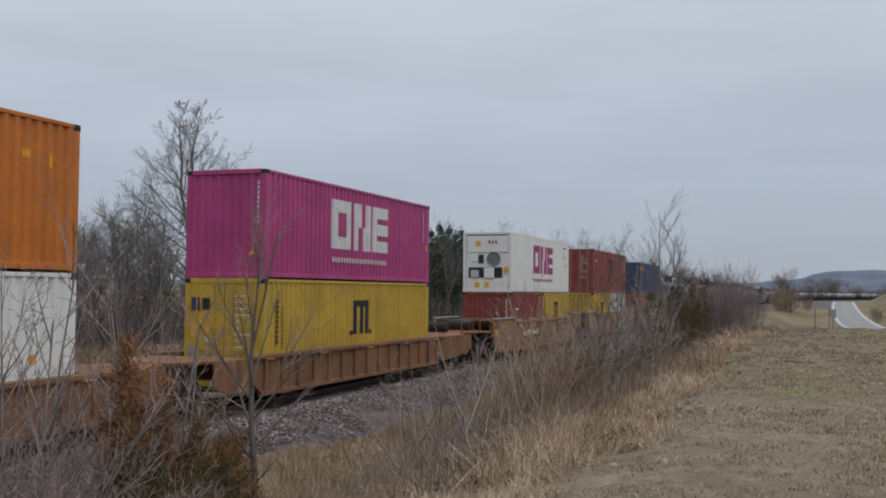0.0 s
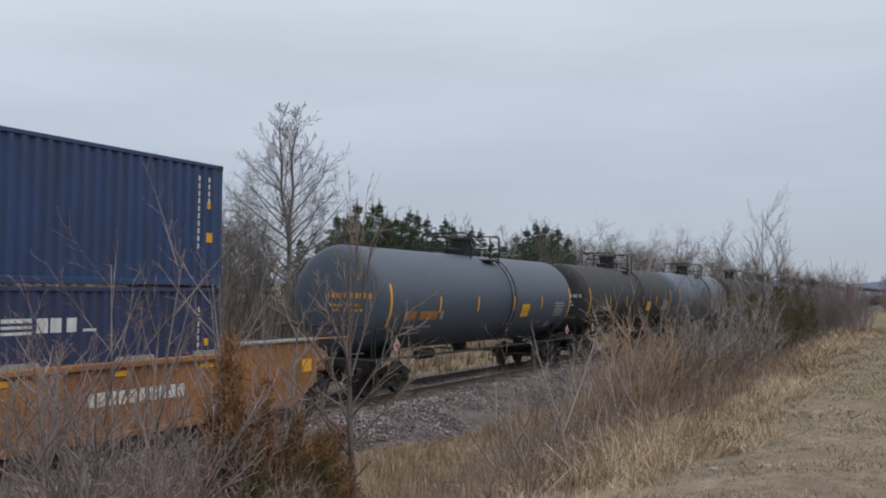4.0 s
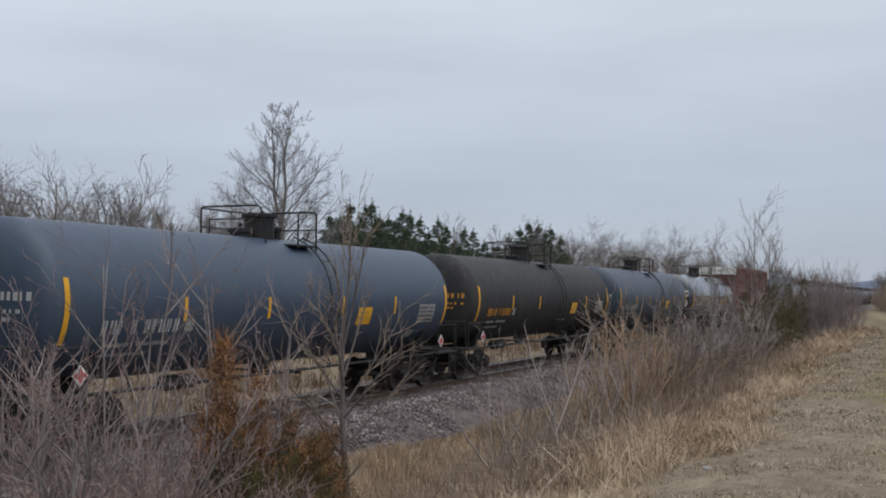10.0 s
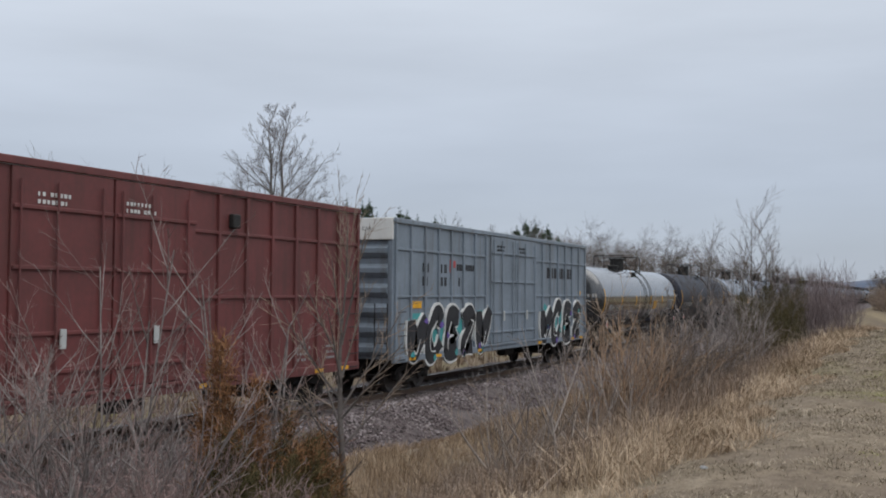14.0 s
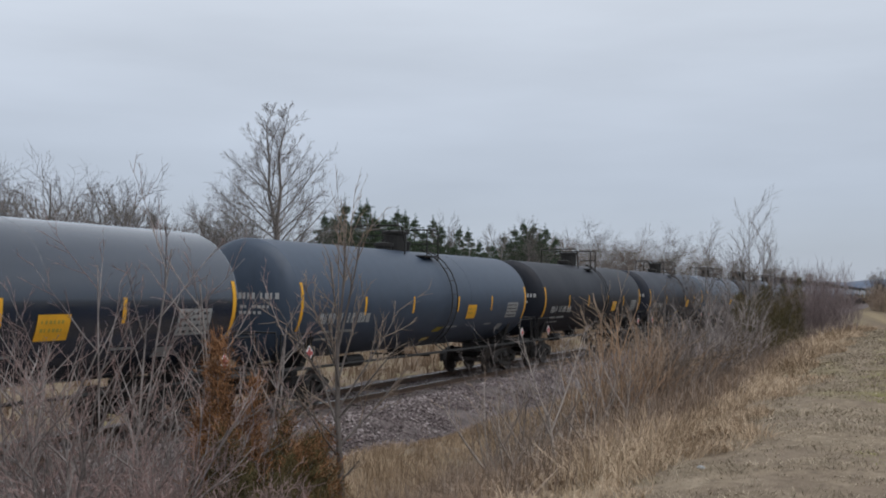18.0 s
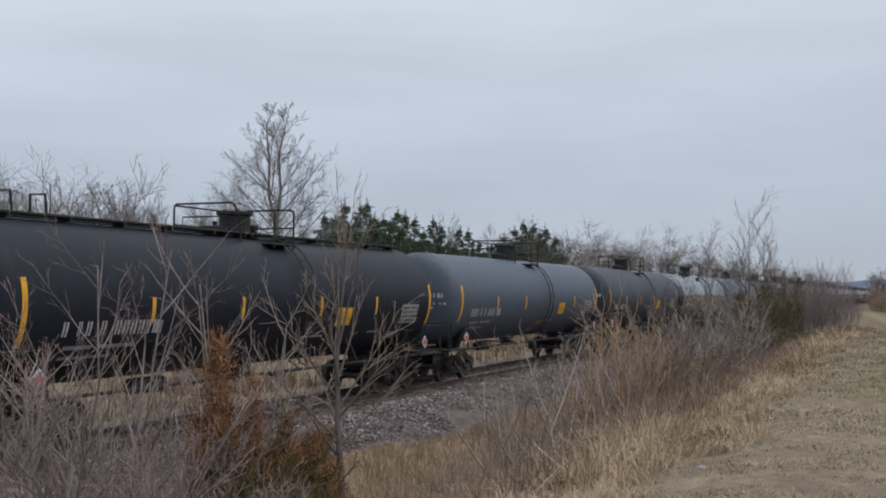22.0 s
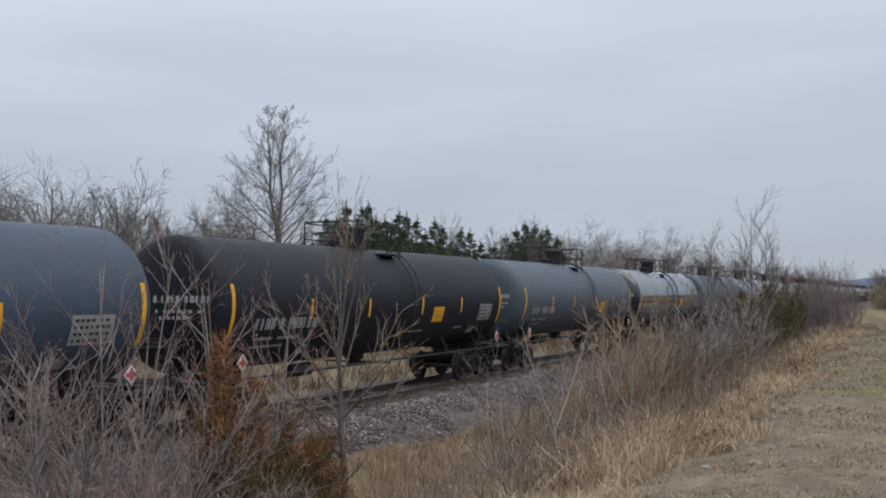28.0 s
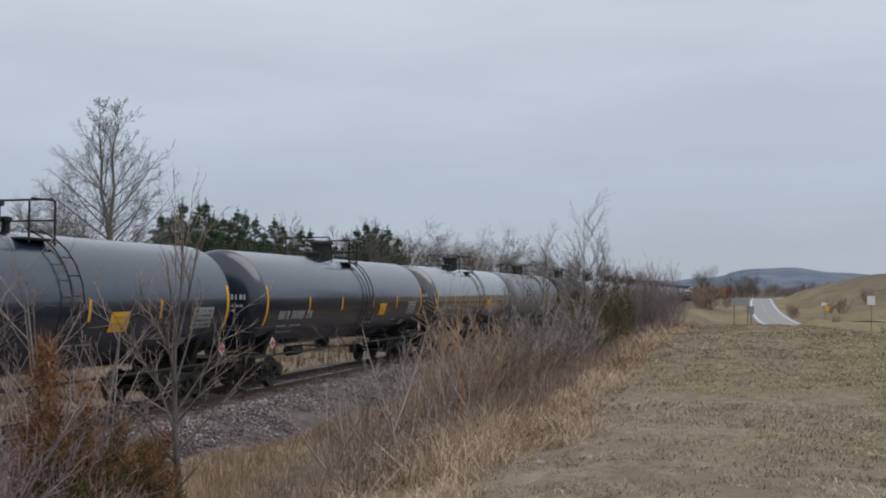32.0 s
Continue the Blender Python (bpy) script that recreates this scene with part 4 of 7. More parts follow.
def container(paint, length=12.19, h=2.896, end="panel", name="shipping_container", marks=()):
    """A steel container on its base centre; its near end has plain panel, doors or cooling gear."""
    t = empty(name)
    W = 1.219
    L = length / 2
    for s in (-1, 1):
        g = Geo()
        if end == "reefer":
            g.box((s * (W - 0.03), 0, h / 2 + 0.05), (0.04, length - 0.1, h - 0.25), 0.01)
            for i in range(9):
                part("panel_seam", Geo().box((s * (W - 0.008), -L + 0.7 + i * (length - 1.4) / 8, h / 2 + 0.05), (0.006, 0.03, h - 0.3), 0.002), paint, t)
        else:
            corrugated(g, length - 0.24, 0.14, h - 0.06, s * (W - 0.012), s)
        part("side_panel", g, paint, t)
        for nm, z, hh in (("bottom_rail", 0.105, 0.12), ("top_rail", h - 0.04, 0.08)):
            part(nm, Geo().box((s * (W - 0.03), 0, z), (0.06, length - 0.2, hh), 0.008), paint, t)
        for e in (-1, 1):
            part("corner_post", Geo().box((s * (W - 0.07), e * (L - 0.07), h / 2), (0.14, 0.14, h - 0.2), 0.015), paint, t)
            for z in (0.06, h - 0.06):
                g = Geo().box((s * (W - 0.085), e * (L - 0.085), z), (0.18, 0.18, 0.125), 0.012)
                part("corner_casting", g, M_STEEL if z > 1 and end != "reefer" else paint, t)
    g = Geo()
    corr = Geo()
    g.box((0, 0, h - 0.05), (2 * W - 0.1, length - 0.2, 0.05), 0.005)
    part("roof_panel", g, paint, t)
    part("floor_pan", Geo().box((0, 0, 0.105), (2 * W - 0.12, length - 0.2, 0.11), 0.01), M_STEEL, t)
    g = Geo()
    corrugated(g, 2 * W - 0.2, 0.14, h - 0.06, L - 0.03, 1, 0.26, 0.04, "x")
    part("end_panel", g, paint, t)
    for e in (-1, 1):
        for z in (0.08, h - 0.05):
            part("end_rail", Geo().box((0, e * (L - 0.05), z), (2 * W - 0.3, 0.1, 0.13), 0.01), paint, t)
    y = -L
    if end == "panel":
        g = Geo()
        corrugated(g, 2 * W - 0.2, 0.14, h - 0.06, y + 0.03, -1, 0.26, 0.04, "x")
        part("end_panel", g, paint, t)
        g = Geo()
        for i in range(9):
            g.box((0.98, y + 0.022, h - 0.35 - i * 0.13), (0.055, 0.012, 0.085), 0.002)
        lettering("serial_mark", g, M_WHITE, t)
        part("caution_mark", Geo().slab([(0.72, 0.62), (0.92, 0.62), (0.82, 0.82)], y + 0.015, y + 0.026, "xz"), M_YELLOW, t)
    elif end == "doors":
        for s in (-1, 1):
            g = Geo()
            g.box((s * 0.56, y + 0.05, h / 2), (1.1, 0.05, h - 0.22), 0.01)
            door = part("door", g, paint, t)
            for q in range(4):
                part("door_panel", Geo().box((s * 0.56, y + 0.022, 0.42 + q * (h - 0.84) / 3), (0.92, 0.03, (h - 0.84) / 3 - 0.2), 0.014), paint, door)
            for dx in (0.3, 0.82):
                g = Geo().tube([(s * dx, y - 0.02, 0.12), (s * dx, y - 0.02, h - 0.12)], 0.017, 6)
                for z in (0.16, 0.8, 1.7, h - 0.16):
                    g.box((s * dx, y, z), (0.08, 0.06, 0.06), 0.01)
                part("lock_rod", g, M_ROD if paint is C_RED else paint, door, "upright lock rod")
            g = Geo().box((s * 0.55, y - 0.03, 1.0), (0.6, 0.025, 0.035), 0.006)
            part("lock_handle", g, M_ROD if paint is C_RED else paint, door)
        for nm, x, z, w, hh, mt in (("label_plate", -0.88, 1.52, 0.3, 0.34, M_YELLOW), ("label_plate", -0.88, 2.22, 0.26, 0.36, C_NAVY), ("label_plate", -0.56, 2.22, 0.24, 0.32, M_BLACK_L), ("label_plate", -0.98, 0.98, 0.17, 0.3, M_FADED), ("caution_mark", -0.52, 1.52, 0.14, 0.14, M_YELLOW), ("caution_mark", -0.52, 1.26, 0.1, 0.12, M_WHITE)):
            part(nm, Geo().box((x, y + 0.005, z), (w, 0.012, hh), 0.003), mt, t)
        g = Geo()
        rnd = random.Random(7)
        for q in range(9):
            for i in range(rnd.randint(2, 7)):
                g.box((0.36 + i * 0.08, y + 0.004, h - 0.45 - q * 0.17), (0.05, 0.01, 0.05), 0.002)
        lettering("data_mark", g, M_WHITE, t)
    else:
        part("cooling_unit_frame", Geo().box((0, y + 0.08, h / 2 + 0.1), (2 * W - 0.3, 0.06, h - 0.5), 0.02), C_WHITE, t)
        part("upper_cover", Geo().box((0, y + 0.03, 2.3), (2.05, 0.05, 0.75), 0.02), C_WHITE, t)
        g = Geo().lathe([(0.02, 0.0), (0.3, 0.0), (0.34, -0.04), (0.34, 0.05)], 24, "y", (0.32, y + 0.03, 1.6))
        part("fan_grille", g, plain("fan_grey", (0.16, 0.17, 0.18)), t)
        part("compressor_bay", Geo().box((-0.1, y + 0.045, 0.95), (1.7, 0.03, 0.5), 0.01), M_BLACK_L, t, "dark machinery recess")
        part("control_box", Geo().box((0.1, y + 0.0, 0.92), (0.5, 0.1, 0.5), 0.03), C_WHITE, t)
        part("control_box", Geo().box((-0.62, y + 0.0, 0.88), (0.4, 0.1, 0.36), 0.03), C_PALE, t)
        part("filter_window", Geo().box((-0.32, y + 0.03, 1.6), (0.26, 0.04, 0.42), 0.01), M_BLACK_L, t)
        part("control_panel", Geo().box((-0.68, y + 0.02, 1.65), (0.3, 0.05, 0.3), 0.01), C_WHITE, t)
        lettering("name_mark", Geo().box((0.1, y + 0.003, 2.42), (0.1, 0.01, 0.16), 0.002).box((0.27, y + 0.003, 2.42), (0.1, 0.01, 0.16), 0.002).box((0.44, y + 0.003, 2.42), (0.1, 0.01, 0.16), 0.002), M_MAGENTA_L, t)
        for x, z, mt in ((-0.45, 2.35, M_YELLOW), (0.95, 1.1, M_YELLOW), (-0.5, 0.36, M_YELLOW), (-0.02, 0.36, M_YELLOW)):
            part("warning_label", Geo().box((x, y - 0.004, z), (0.24, 0.01, 0.24), 0.003), mt, t)
        part("base_panel", Geo().box((0, y + 0.03, 0.35), (2.1, 0.05, 0.45), 0.02), C_WHITE, t)
    for nm, mt, rects in marks:
        g = Geo()
        for y0, y1, z0, z1 in rects:
            if end == "reefer" or y1 - y0 < 0.12:
                g.box((W - 0.003, (y0 + y1) / 2, (z0 + z1) / 2), (0.012, y1 - y0, z1 - z0), 0.002)
            else:
                on_waves(g, length - 0.24, W - 0.006, y0, y1, z0, z1)
        lettering(nm, g, mt, t)
    return t


def number_marks(y, z, n, w=0.1, h=0.14, upright=True, gap=0.045):
    """Plain bars for a serial number, set upright one below the other or in a row."""
    return [(y, y + w, z - i * (h + gap), z - i * (h + gap) + h) for i in range(n)] if upright else [(y + i * (w + gap), y + i * (w + gap) + w, z, z + h) for i in range(n)]


def block_logo(y, z, w, h):
    """Three bold blocks: a ring, a pair of uprights with a bar between, and a stack of bars."""
    u, t = w * 0.315, w * 0.088
    r = [(y, y + t, z, z + h), (y + u - t, y + u, z, z + h), (y + t, y + u - t, z, z + t), (y + t, y + u - t, z + h - t, z + h)]
    a = y + w * 0.355
    r += [(a, a + t, z, z + h), (a + u - t, a + u, z, z + h), (a + t + 0.01, a + t * 1.55, z + h * 0.5, z + h), (a + u - t * 1.55, a + u - t - 0.01, z, z + h * 0.5)]
    a = y + w * 0.71
    r += [(a, a + t, z, z + h)] + [(a + t, a + w * 0.29, z + k * (h - t) / 2, z + k * (h - t) / 2 + t) for k in range(3)]
    return r


def well_car(paint, ends, lower_label, ribs=False, marks=(), trucks=(-1, 1), plain_end=0.0):
    """One well of a double-stack set: side girders, end decks, couplings and trucks. ends: reach of each end from the centre."""
    t = empty("well_car")
    TOP = 1.25 if ribs else 1.54
    for s in (-1, 1):
        g = Geo()
        if ribs:
            g.slab([(-7.0, 0.62), (-6.5, 0.3), (6.5, 0.3), (7.0, 0.62), (7.0, 1.22), (-7.0, 1.22)], s * 1.4 - 0.03, s * 1.4 + 0.03, "yz")
        else:
            g.slab([(-6.0, 0.22), (6.0, 0.22), (6.0, TOP), (-6.0, TOP)], s * 1.4 - 0.03, s * 1.4 + 0.03, "yz")
        part("side_girder", g, paint, t)
        part("top_chord", Geo().box((s * 1.42, 0, TOP), (0.2, 14.4 if ribs else 11.9, 0.12), 0.02), paint, t)
        part("bottom_chord", Geo().box((s * 1.4, 0, 0.3 if ribs else 0.26), (0.16, 13.1, 0.12), 0.02), paint, t)
        if ribs:
            for i in range(15):
                part("rib", Geo().box((s * 1.45, -6.4 + i * 0.914, 0.76), (0.1, 0.1, 0.86), 0.01), paint, t)
    part("well_floor", Geo().box((0, 0, 0.3), (2.7, 12.6, 0.08), 0.01), M_STEEL, t)
    for k, s in enumerate((-1, 1)):
        reach = ends[k]
        g = Geo()
        g.box((0, s * (7.0 + (reach - 7.0) / 2), 1.02), (0.9, reach - 7.0, 0.4), 0.04)
        g.box((0, s * 7.1, 0.95), (2.9, 0.35, 0.55), 0.03)
        part("end_sill", g, paint, t)
        g = Geo()
        g.slab([(-1.45, s * 7.0), (1.45, s * 7.0), (1.35, s * (reach - 1.6)), (0.6, s * (reach - 0.3)), (-0.6, s * (reach - 0.3)), (-1.35, s * (reach - 1.6))][::s], 1.18, 1.24, "xy")
        part("end_deck", g, paint, t, "steel end deck over the truck")
        if ribs:
            g = Geo().slab([(s * 7.0, 1.22), (s * (reach - 1.0), 1.22), (s * (reach - 1.0), 0.66), (s * (reach - 1.5), 0.46), (s * 7.0, 0.32)], 1.36, 1.42, "yz")
            part("end_girder", g, paint, t)
        else:
            far = 8.55 if reach < 10.5 else 9.6
            for q in (-1, 1):
                g = Geo().slab([(s * 6.0, 0.22), (s * 6.0, 1.6), (s * 6.4, 1.74), (s * (far - 0.15), 1.74), (s * far, 1.6), (s * far, 0.75 if far > 9 else 0.5), (s * (far - 1.0 if far > 9 else far - 0.2), 0.22)], q * 1.4 - 0.03, q * 1.4 + 0.03, "yz")
                part("end_girder", g, paint, t)
                # the pale grey colours in the highlight along the deck edge
                part("end_chord", Geo().box((q * 1.4, s * (far + 6.1) / 2, 1.76), (0.2, far - 6.3, 0.07), 0.015), M_FADED, t, "top edge with its pale highlight in the colour")
                part("reflector", Geo().box((q * 1.437, s * (far - 0.45), 1.15), (0.012, 0.4, 0.3), 0.003), M_YELLOW, t)
            part("end_bulkhead", Geo().box((0, s * 6.35, 1.0), (2.7, 0.12, 1.4), 0.02), paint, t)
            part("deck_plate", Geo().box((0, s * (far + 6.4) / 2, 1.66), (2.6, far - 6.6, 0.05), 0.01), M_TRUCK, t, "dark slatted end deck")
        if trucks[k]:
            truck(t, s * trucks[k])
        if reach > 10.5:
            part("coupler", coupler_geo(s * (reach - 0.2), s), M_TRUCK, t)
            g = Geo().lathe([(0.02, -0.55), (0.22, -0.5), (0.22, 0.5), (0.02, 0.55)], 16, "x", (0.0, s * (reach - 1.4), 1.5))
            part("air_reservoir", g, M_TRUCK, t)
            g = Geo()
            g.tube([(1.3, s * (reach - 0.4), 1.2), (1.3, s * (reach - 0.4), 1.75), (1.3, s * (reach - 1.9), 1.75), (1.3, s * (reach - 1.9), 1.2)], 0.022, 6)
            part("hand_rail", g, paint, t)
    if not ribs:
        for yy in (-5.2, -2.4, 0.6, 3.4, 5.6):
            part("guide_plate", Geo().slab([(yy - 0.55, 1.58), (yy + 0.55, 1.58), (yy + 0.48, 1.68), (yy - 0.48, 1.68)], 1.34, 1.37, "yz"), M_FADED, t)
    for i, yy in enumerate((-6.2, -3.1, 0.2, 3.3, 6.2) if ribs else (-5.2, -2.6, 0.2, 2.9, 5.4)):
        part("reflector", Geo().box((1.505 if ribs else 1.442, yy, TOP - 0.03 if ribs else TOP - 0.16), (0.012, 0.42, 0.1), 0.002), M_YELLOW, t)
    for nm, mt, rects in marks:
        g = Geo()
        for y0, y1, z0, z1 in rects:
            g.box((1.437, (y0 + y1) / 2, (z0 + z1) / 2), (0.01, y1 - y0, z1 - z0), 0.002)
        lettering(nm, g, mt, t)
    return t


def words(text, size, m, mat, parent):
    """Painted words as a thin flat mesh."""
    cu = bpy.data.curves.new("words", "FONT")
    cu.body, cu.size, cu.extrude, cu.align_x = text, size, 0.001, "CENTER"
    tmp = bpy.data.objects.new("words", cu)
    me = bpy.data.meshes.new_from_object(tmp)
    bpy.data.objects.remove(tmp)
    me.materials.clear()
    me.materials.append(mat)
    ob = new("painted_words", me)
    ob.parent = parent
    ob.matrix_basis = m
    return tagged(ob, kind="stuff")


def on_wall(x):
    return lambda g, y0, y1, z0, z1: g.box((x, (y0 + y1) / 2, (z0 + z1) / 2), (0.01, y1 - y0, z1 - z0), 0.002)


def boxcar(paint, half, letters, rnd, graffiti=(), top=5.07, signs=(), flat_end=False, band_text=""):
    """A high boxcar with outside posts, rails across, a pair of plug doors, ribbed ends and a ribbed roof."""
    t = empty("boxcar")
    W, z0, z1 = 1.46, 1.02, top - 0.1
    for s in (-1, 1):
        part("side_wall", Geo().box((s * W, 0, (z0 + z1) / 2), (0.06, half * 2 - 0.1, z1 - z0), 0.01), paint, t)
        part("side_sill", Geo().box((s * (W + 0.03), 0, z0), (0.14, half * 2 - 0.05, 0.2), 0.015), paint, t)
        part("top_plate", Geo().box((s * (W + 0.03), 0, z1 - 0.02), (0.14, half * 2, 0.14), 0.015), paint, t)
        n = 10
        step = (half - 2.55) / 7.0
        for e in (-1, 1):
            for i in range(8):
                yy = e * (half - 0.1 - i * step)
                part("side_post", Geo().box((s * (W + 0.055), yy, (z0 + z1) / 2), (0.08, 0.1, z1 - z0 - 0.2), 0.012), paint, t)
            for z in (2.8, 4.15):
                part("side_rail", Geo().box((s * (W + 0.05), e * (half + 2.4) / 2, z), (0.05, half - 2.6, 0.07), 0.01), paint, t)
        for e in (-1, 1):
            yy = 0.3 + e * 1.18
            g = Geo().box((s * (W + 0.05), yy, (z0 + z1) / 2 + 0.02), (0.06, 2.3, z1 - z0 - 0.26), 0.012)
            door = part("door", g, paint, t, "plug door")
            for z in (1.55, 2.2, 3.3, 4.3):
                part("door_rail", Geo().box((s * (W + 0.1), yy, z), (0.05, 2.26, 0.07), 0.01), paint, door)
            for dy in (-1.0, -0.2, 0.85):
                part("lock_bar", Geo().tube([(s * (W + 0.13), yy + dy, 1.2), (s * (W + 0.13), yy + dy, 4.75)], 0.022, 6), paint, door)
            part("door_latch", Geo().box((s * (W + 0.14), yy - 0.05, 2.1), (0.03, 0.14, 0.34), 0.01), C_PALE, door)
        part("door_track", Geo().box((s * (W + 0.12), 0.6, 1.12), (0.06, 6.8, 0.07), 0.01), paint, t)
    for e in (-1, 1):
        part("end_wall", Geo().box((0, e * (half - 0.06), (z0 + z1) / 2), (2 * W, 0.08, z1 - z0), 0.01), paint, t)
        for i in range(6 if flat_end else 0):
            part("end_rib", Geo().box((0, e * (half + 0.0), 1.45 + i * 0.56), (2.7, 0.1, 0.09), 0.015), paint, t)
        for i in range(0 if flat_end else 6):
            z = 1.28 + i * 0.56
            prof = [(half - 0.05, z - 0.2), (half + 0.02, z - 0.17), (half + 0.1, z - 0.05), (half + 0.1, z + 0.08), (half - 0.02, z + 0.2)]
            g = Geo().slab([(e * a, c) for a, c in prof], -1.33, 1.33, "yz")
            part("end_rib", g, paint, t)
        part("end_band", Geo().box((0, e * (half + 0.04), top - 0.36), (2 * W + 0.05, 0.1, 0.62), 0.015), C_WHITE, t, "white band under the roof")
        if band_text and e < 0:
            words(band_text, 0.15, pose(0.1, -half - 0.094, top - 0.4, 90), M_BLACK_L, t)
        for x in (-1.4, 1.4):
            part("corner_post", Geo().box((x, e * (half - 0.02), (z0 + z1) / 2), (0.16, 0.14, z1 - z0), 0.02), paint, t)
        for s in (-1, 1):
            g = Geo()
            for dx in (0.95, 1.35):
                g.tube([(s * dx, e * (half + 0.09), 1.0), (s * dx, e * (half + 0.09), 2.6)], 0.018, 5)
            for i in range(5):
                g.tube([(s * 0.95, e * (half + 0.09), 1.15 + i * 0.33), (s * 1.35, e * (half + 0.09), 1.15 + i * 0.33)], 0.014, 5)
            part("end_ladder", g, M_STEEL, t)
        g = Geo()
        for i in range(5):
            g.tube([(W + 0.12, e * (half - 0.15), 1.0 + i * 0.34), (W + 0.12, e * (half - 0.6), 1.0 + i * 0.34)], 0.014, 5)
        part("grab_iron", g, M_STEEL, t)
        part("coupler", coupler_geo(e * (half - 0.1), e), M_TRUCK, t)
        truck(t, e * (half - 2.1))
    g = Geo()
    for s in (-1, 1):
        g.slab([(0, top), (s * 1.52, top - 0.14), (s * 1.52, top - 0.2), (0, top - 0.08)][::s], -half, half, "xz")
    part("roof", g, C_PALE, t, "galvanised roof")
    n = int(half * 2 / 0.95)
    for i in range(n + 1):
        g = Geo()
        for s in (-1, 1):
            g.slab([(0, top + 0.03), (s * 1.52, top - 0.11), (s * 1.52, top - 0.16), (0, top - 0.02)][::s], -half + i * 0.95 - 0.04, -half + i * 0.95 + 0.04, "xz")
        part("roof_rib", g, paint, t)
    part("underframe", Geo().box((0, 0, 0.88), (0.7, half * 2 - 1.0, 0.3), 0.03), M_STEEL, t)
    g = Geo()
    g.lathe([(0.02, -0.5), (0.2, -0.45), (0.2, 0.45), (0.02, 0.5)], 14, "y", (0.7, 1.5, 0.75))
    part("air_reservoir", g, M_STEEL, t)
    put = on_wall(W + 0.037)
    g = Geo()
    for z in (3.52, 3.12):
        for y, n in ((-half + 1.85, 2), (-half + 3.15, 2), (-half + 4.5, 1)):
            if z < 3.4 or n == 2:
                bars(g, put, y, z, n, 0.27, 0.17, 0.08, rnd)
    lettering("car_mark", g, letters, t)
    g = Geo()
    for yy in (-half + 1.9, -half + 3.15):
        for q in range(4):
            bars(g, put, yy, 2.4 - q * 0.15, 5, 0.06, 0.08, 0.03, rnd)
    for yy in (half - 2.9, half - 1.6):
        for q in range(3):
            bars(g, put, yy, 1.55 - q * 0.14, 4, 0.06, 0.08, 0.03, rnd)
    lettering("data_mark", g, M_FADED, t)
    g = Geo()
    for q in range(2):
        for yy in (-1.5, 0.6):
            bars(g, on_wall(W + 0.09), yy, 4.5 - q * 0.13, 7, 0.07, 0.07, 0.03, rnd)
    lettering("door_notice", g, letters, t)
    for yy in (-half + 1.1, -half + 2.9, -3.0, 3.0, half - 2.0, half - 0.8):
        part("reflector", Geo().box((W + 0.105, yy, 1.0), (0.01, 0.4, 0.09), 0.002), M_YELLOW, t)
    for y, z, w, h, n2 in graffiti:
        throw_up(t, W, y, z, w, h, n2, rnd)
    for mt, rects in signs:
        g = Geo()
        for y0, y1, za, zb in rects:
            put(g, y0, y1, za, zb)
        lettering("company_mark", g, mt, t)
    return t


def throw_up(parent, W, y, z, w, h, n, rnd):
    """Large sprayed letters: a teal haze, white rims, black bodies and violet and white touches."""
    z, h = z - 0.12, h * 1.2
    haze = Geo()
    for i in range(n):
        cy = y + w * (i + 0.5) / n
        pts = [(cy + w / n * 0.62 * math.cos(a * 0.524) * rnd.uniform(0.6, 1), z + h * 0.68 + h * 0.44 * math.sin(a * 0.524) * rnd.uniform(0.8, 1.05)) for a in range(12)]
        haze.slab(pts, W + 0.02, W + 0.036 + 0.002 * (i % 2), "yz")
    base = lettering("graffiti_haze", haze, M_TEAL, parent)
    for i in range(n):
        gl = GLYPHS[(i * 3 + 1) % 4]
        k = rnd.uniform(0.92, 1.08)
        cy, ww, hh = y + w * i / n, w / n * 0.9, h * k
        lettering("graffiti", stroke(gl, cy, z + 0.12, ww, hh, 0.4, W + 0.03, W + 0.099), M_WHITE, base)
        lettering("graffiti_fill", stroke(gl, cy, z + 0.12, ww, hh, 0.325, W + 0.03, W + 0.104), M_BLACK_L, base)
        lettering("graffiti_line", stroke(gl[1:-1], cy + 0.1, z + 0.2, ww * 0.9, hh * 0.8, 0.03, W + 0.03, W + 0.108), M_WHITE, base)
        for mt in (M_VIOLET, M_TEAL):
            a, b = rnd.choice(gl)
            c = (cy + a * ww + 0.25 * (b - 0.5) * ww, z + b * hh)
            pts = [(c[0] + 0.17 * math.cos(v * 1.047) * rnd.uniform(0.4, 1), c[1] + 0.16 * math.sin(v * 1.047) * rnd.uniform(0.4, 1)) for v in range(6)]
            lettering("graffiti_touch", Geo().slab(pts, W + 0.03, W + 0.11, "yz"), mt, base)


def couple(thing, at, z=0.0):
    thing.matrix_basis = rail_pose(at, z)
    WAGONS.append((thing, at, z))
    return thing


def arch(y, z, k):
    """A bold three-legged arch mark with two feet."""
    return [(y, y + 0.28 * k, z, z + 0.86 * k), (y + 0.5 * k, y + 0.78 * k, z, z + 0.86 * k), (y + 1.0 * k, y + 1.28 * k, z, z + 0.86 * k), (y, y + 1.28 * k, z + 0.86 * k, z + 1.06 * k),
            (y - 0.16 * k, y - 0.01, z - 0.02 * k, z + 0.12 * k), (y + 1.29 * k, y + 1.44 * k, z - 0.02 * k, z + 0.12 * k)]


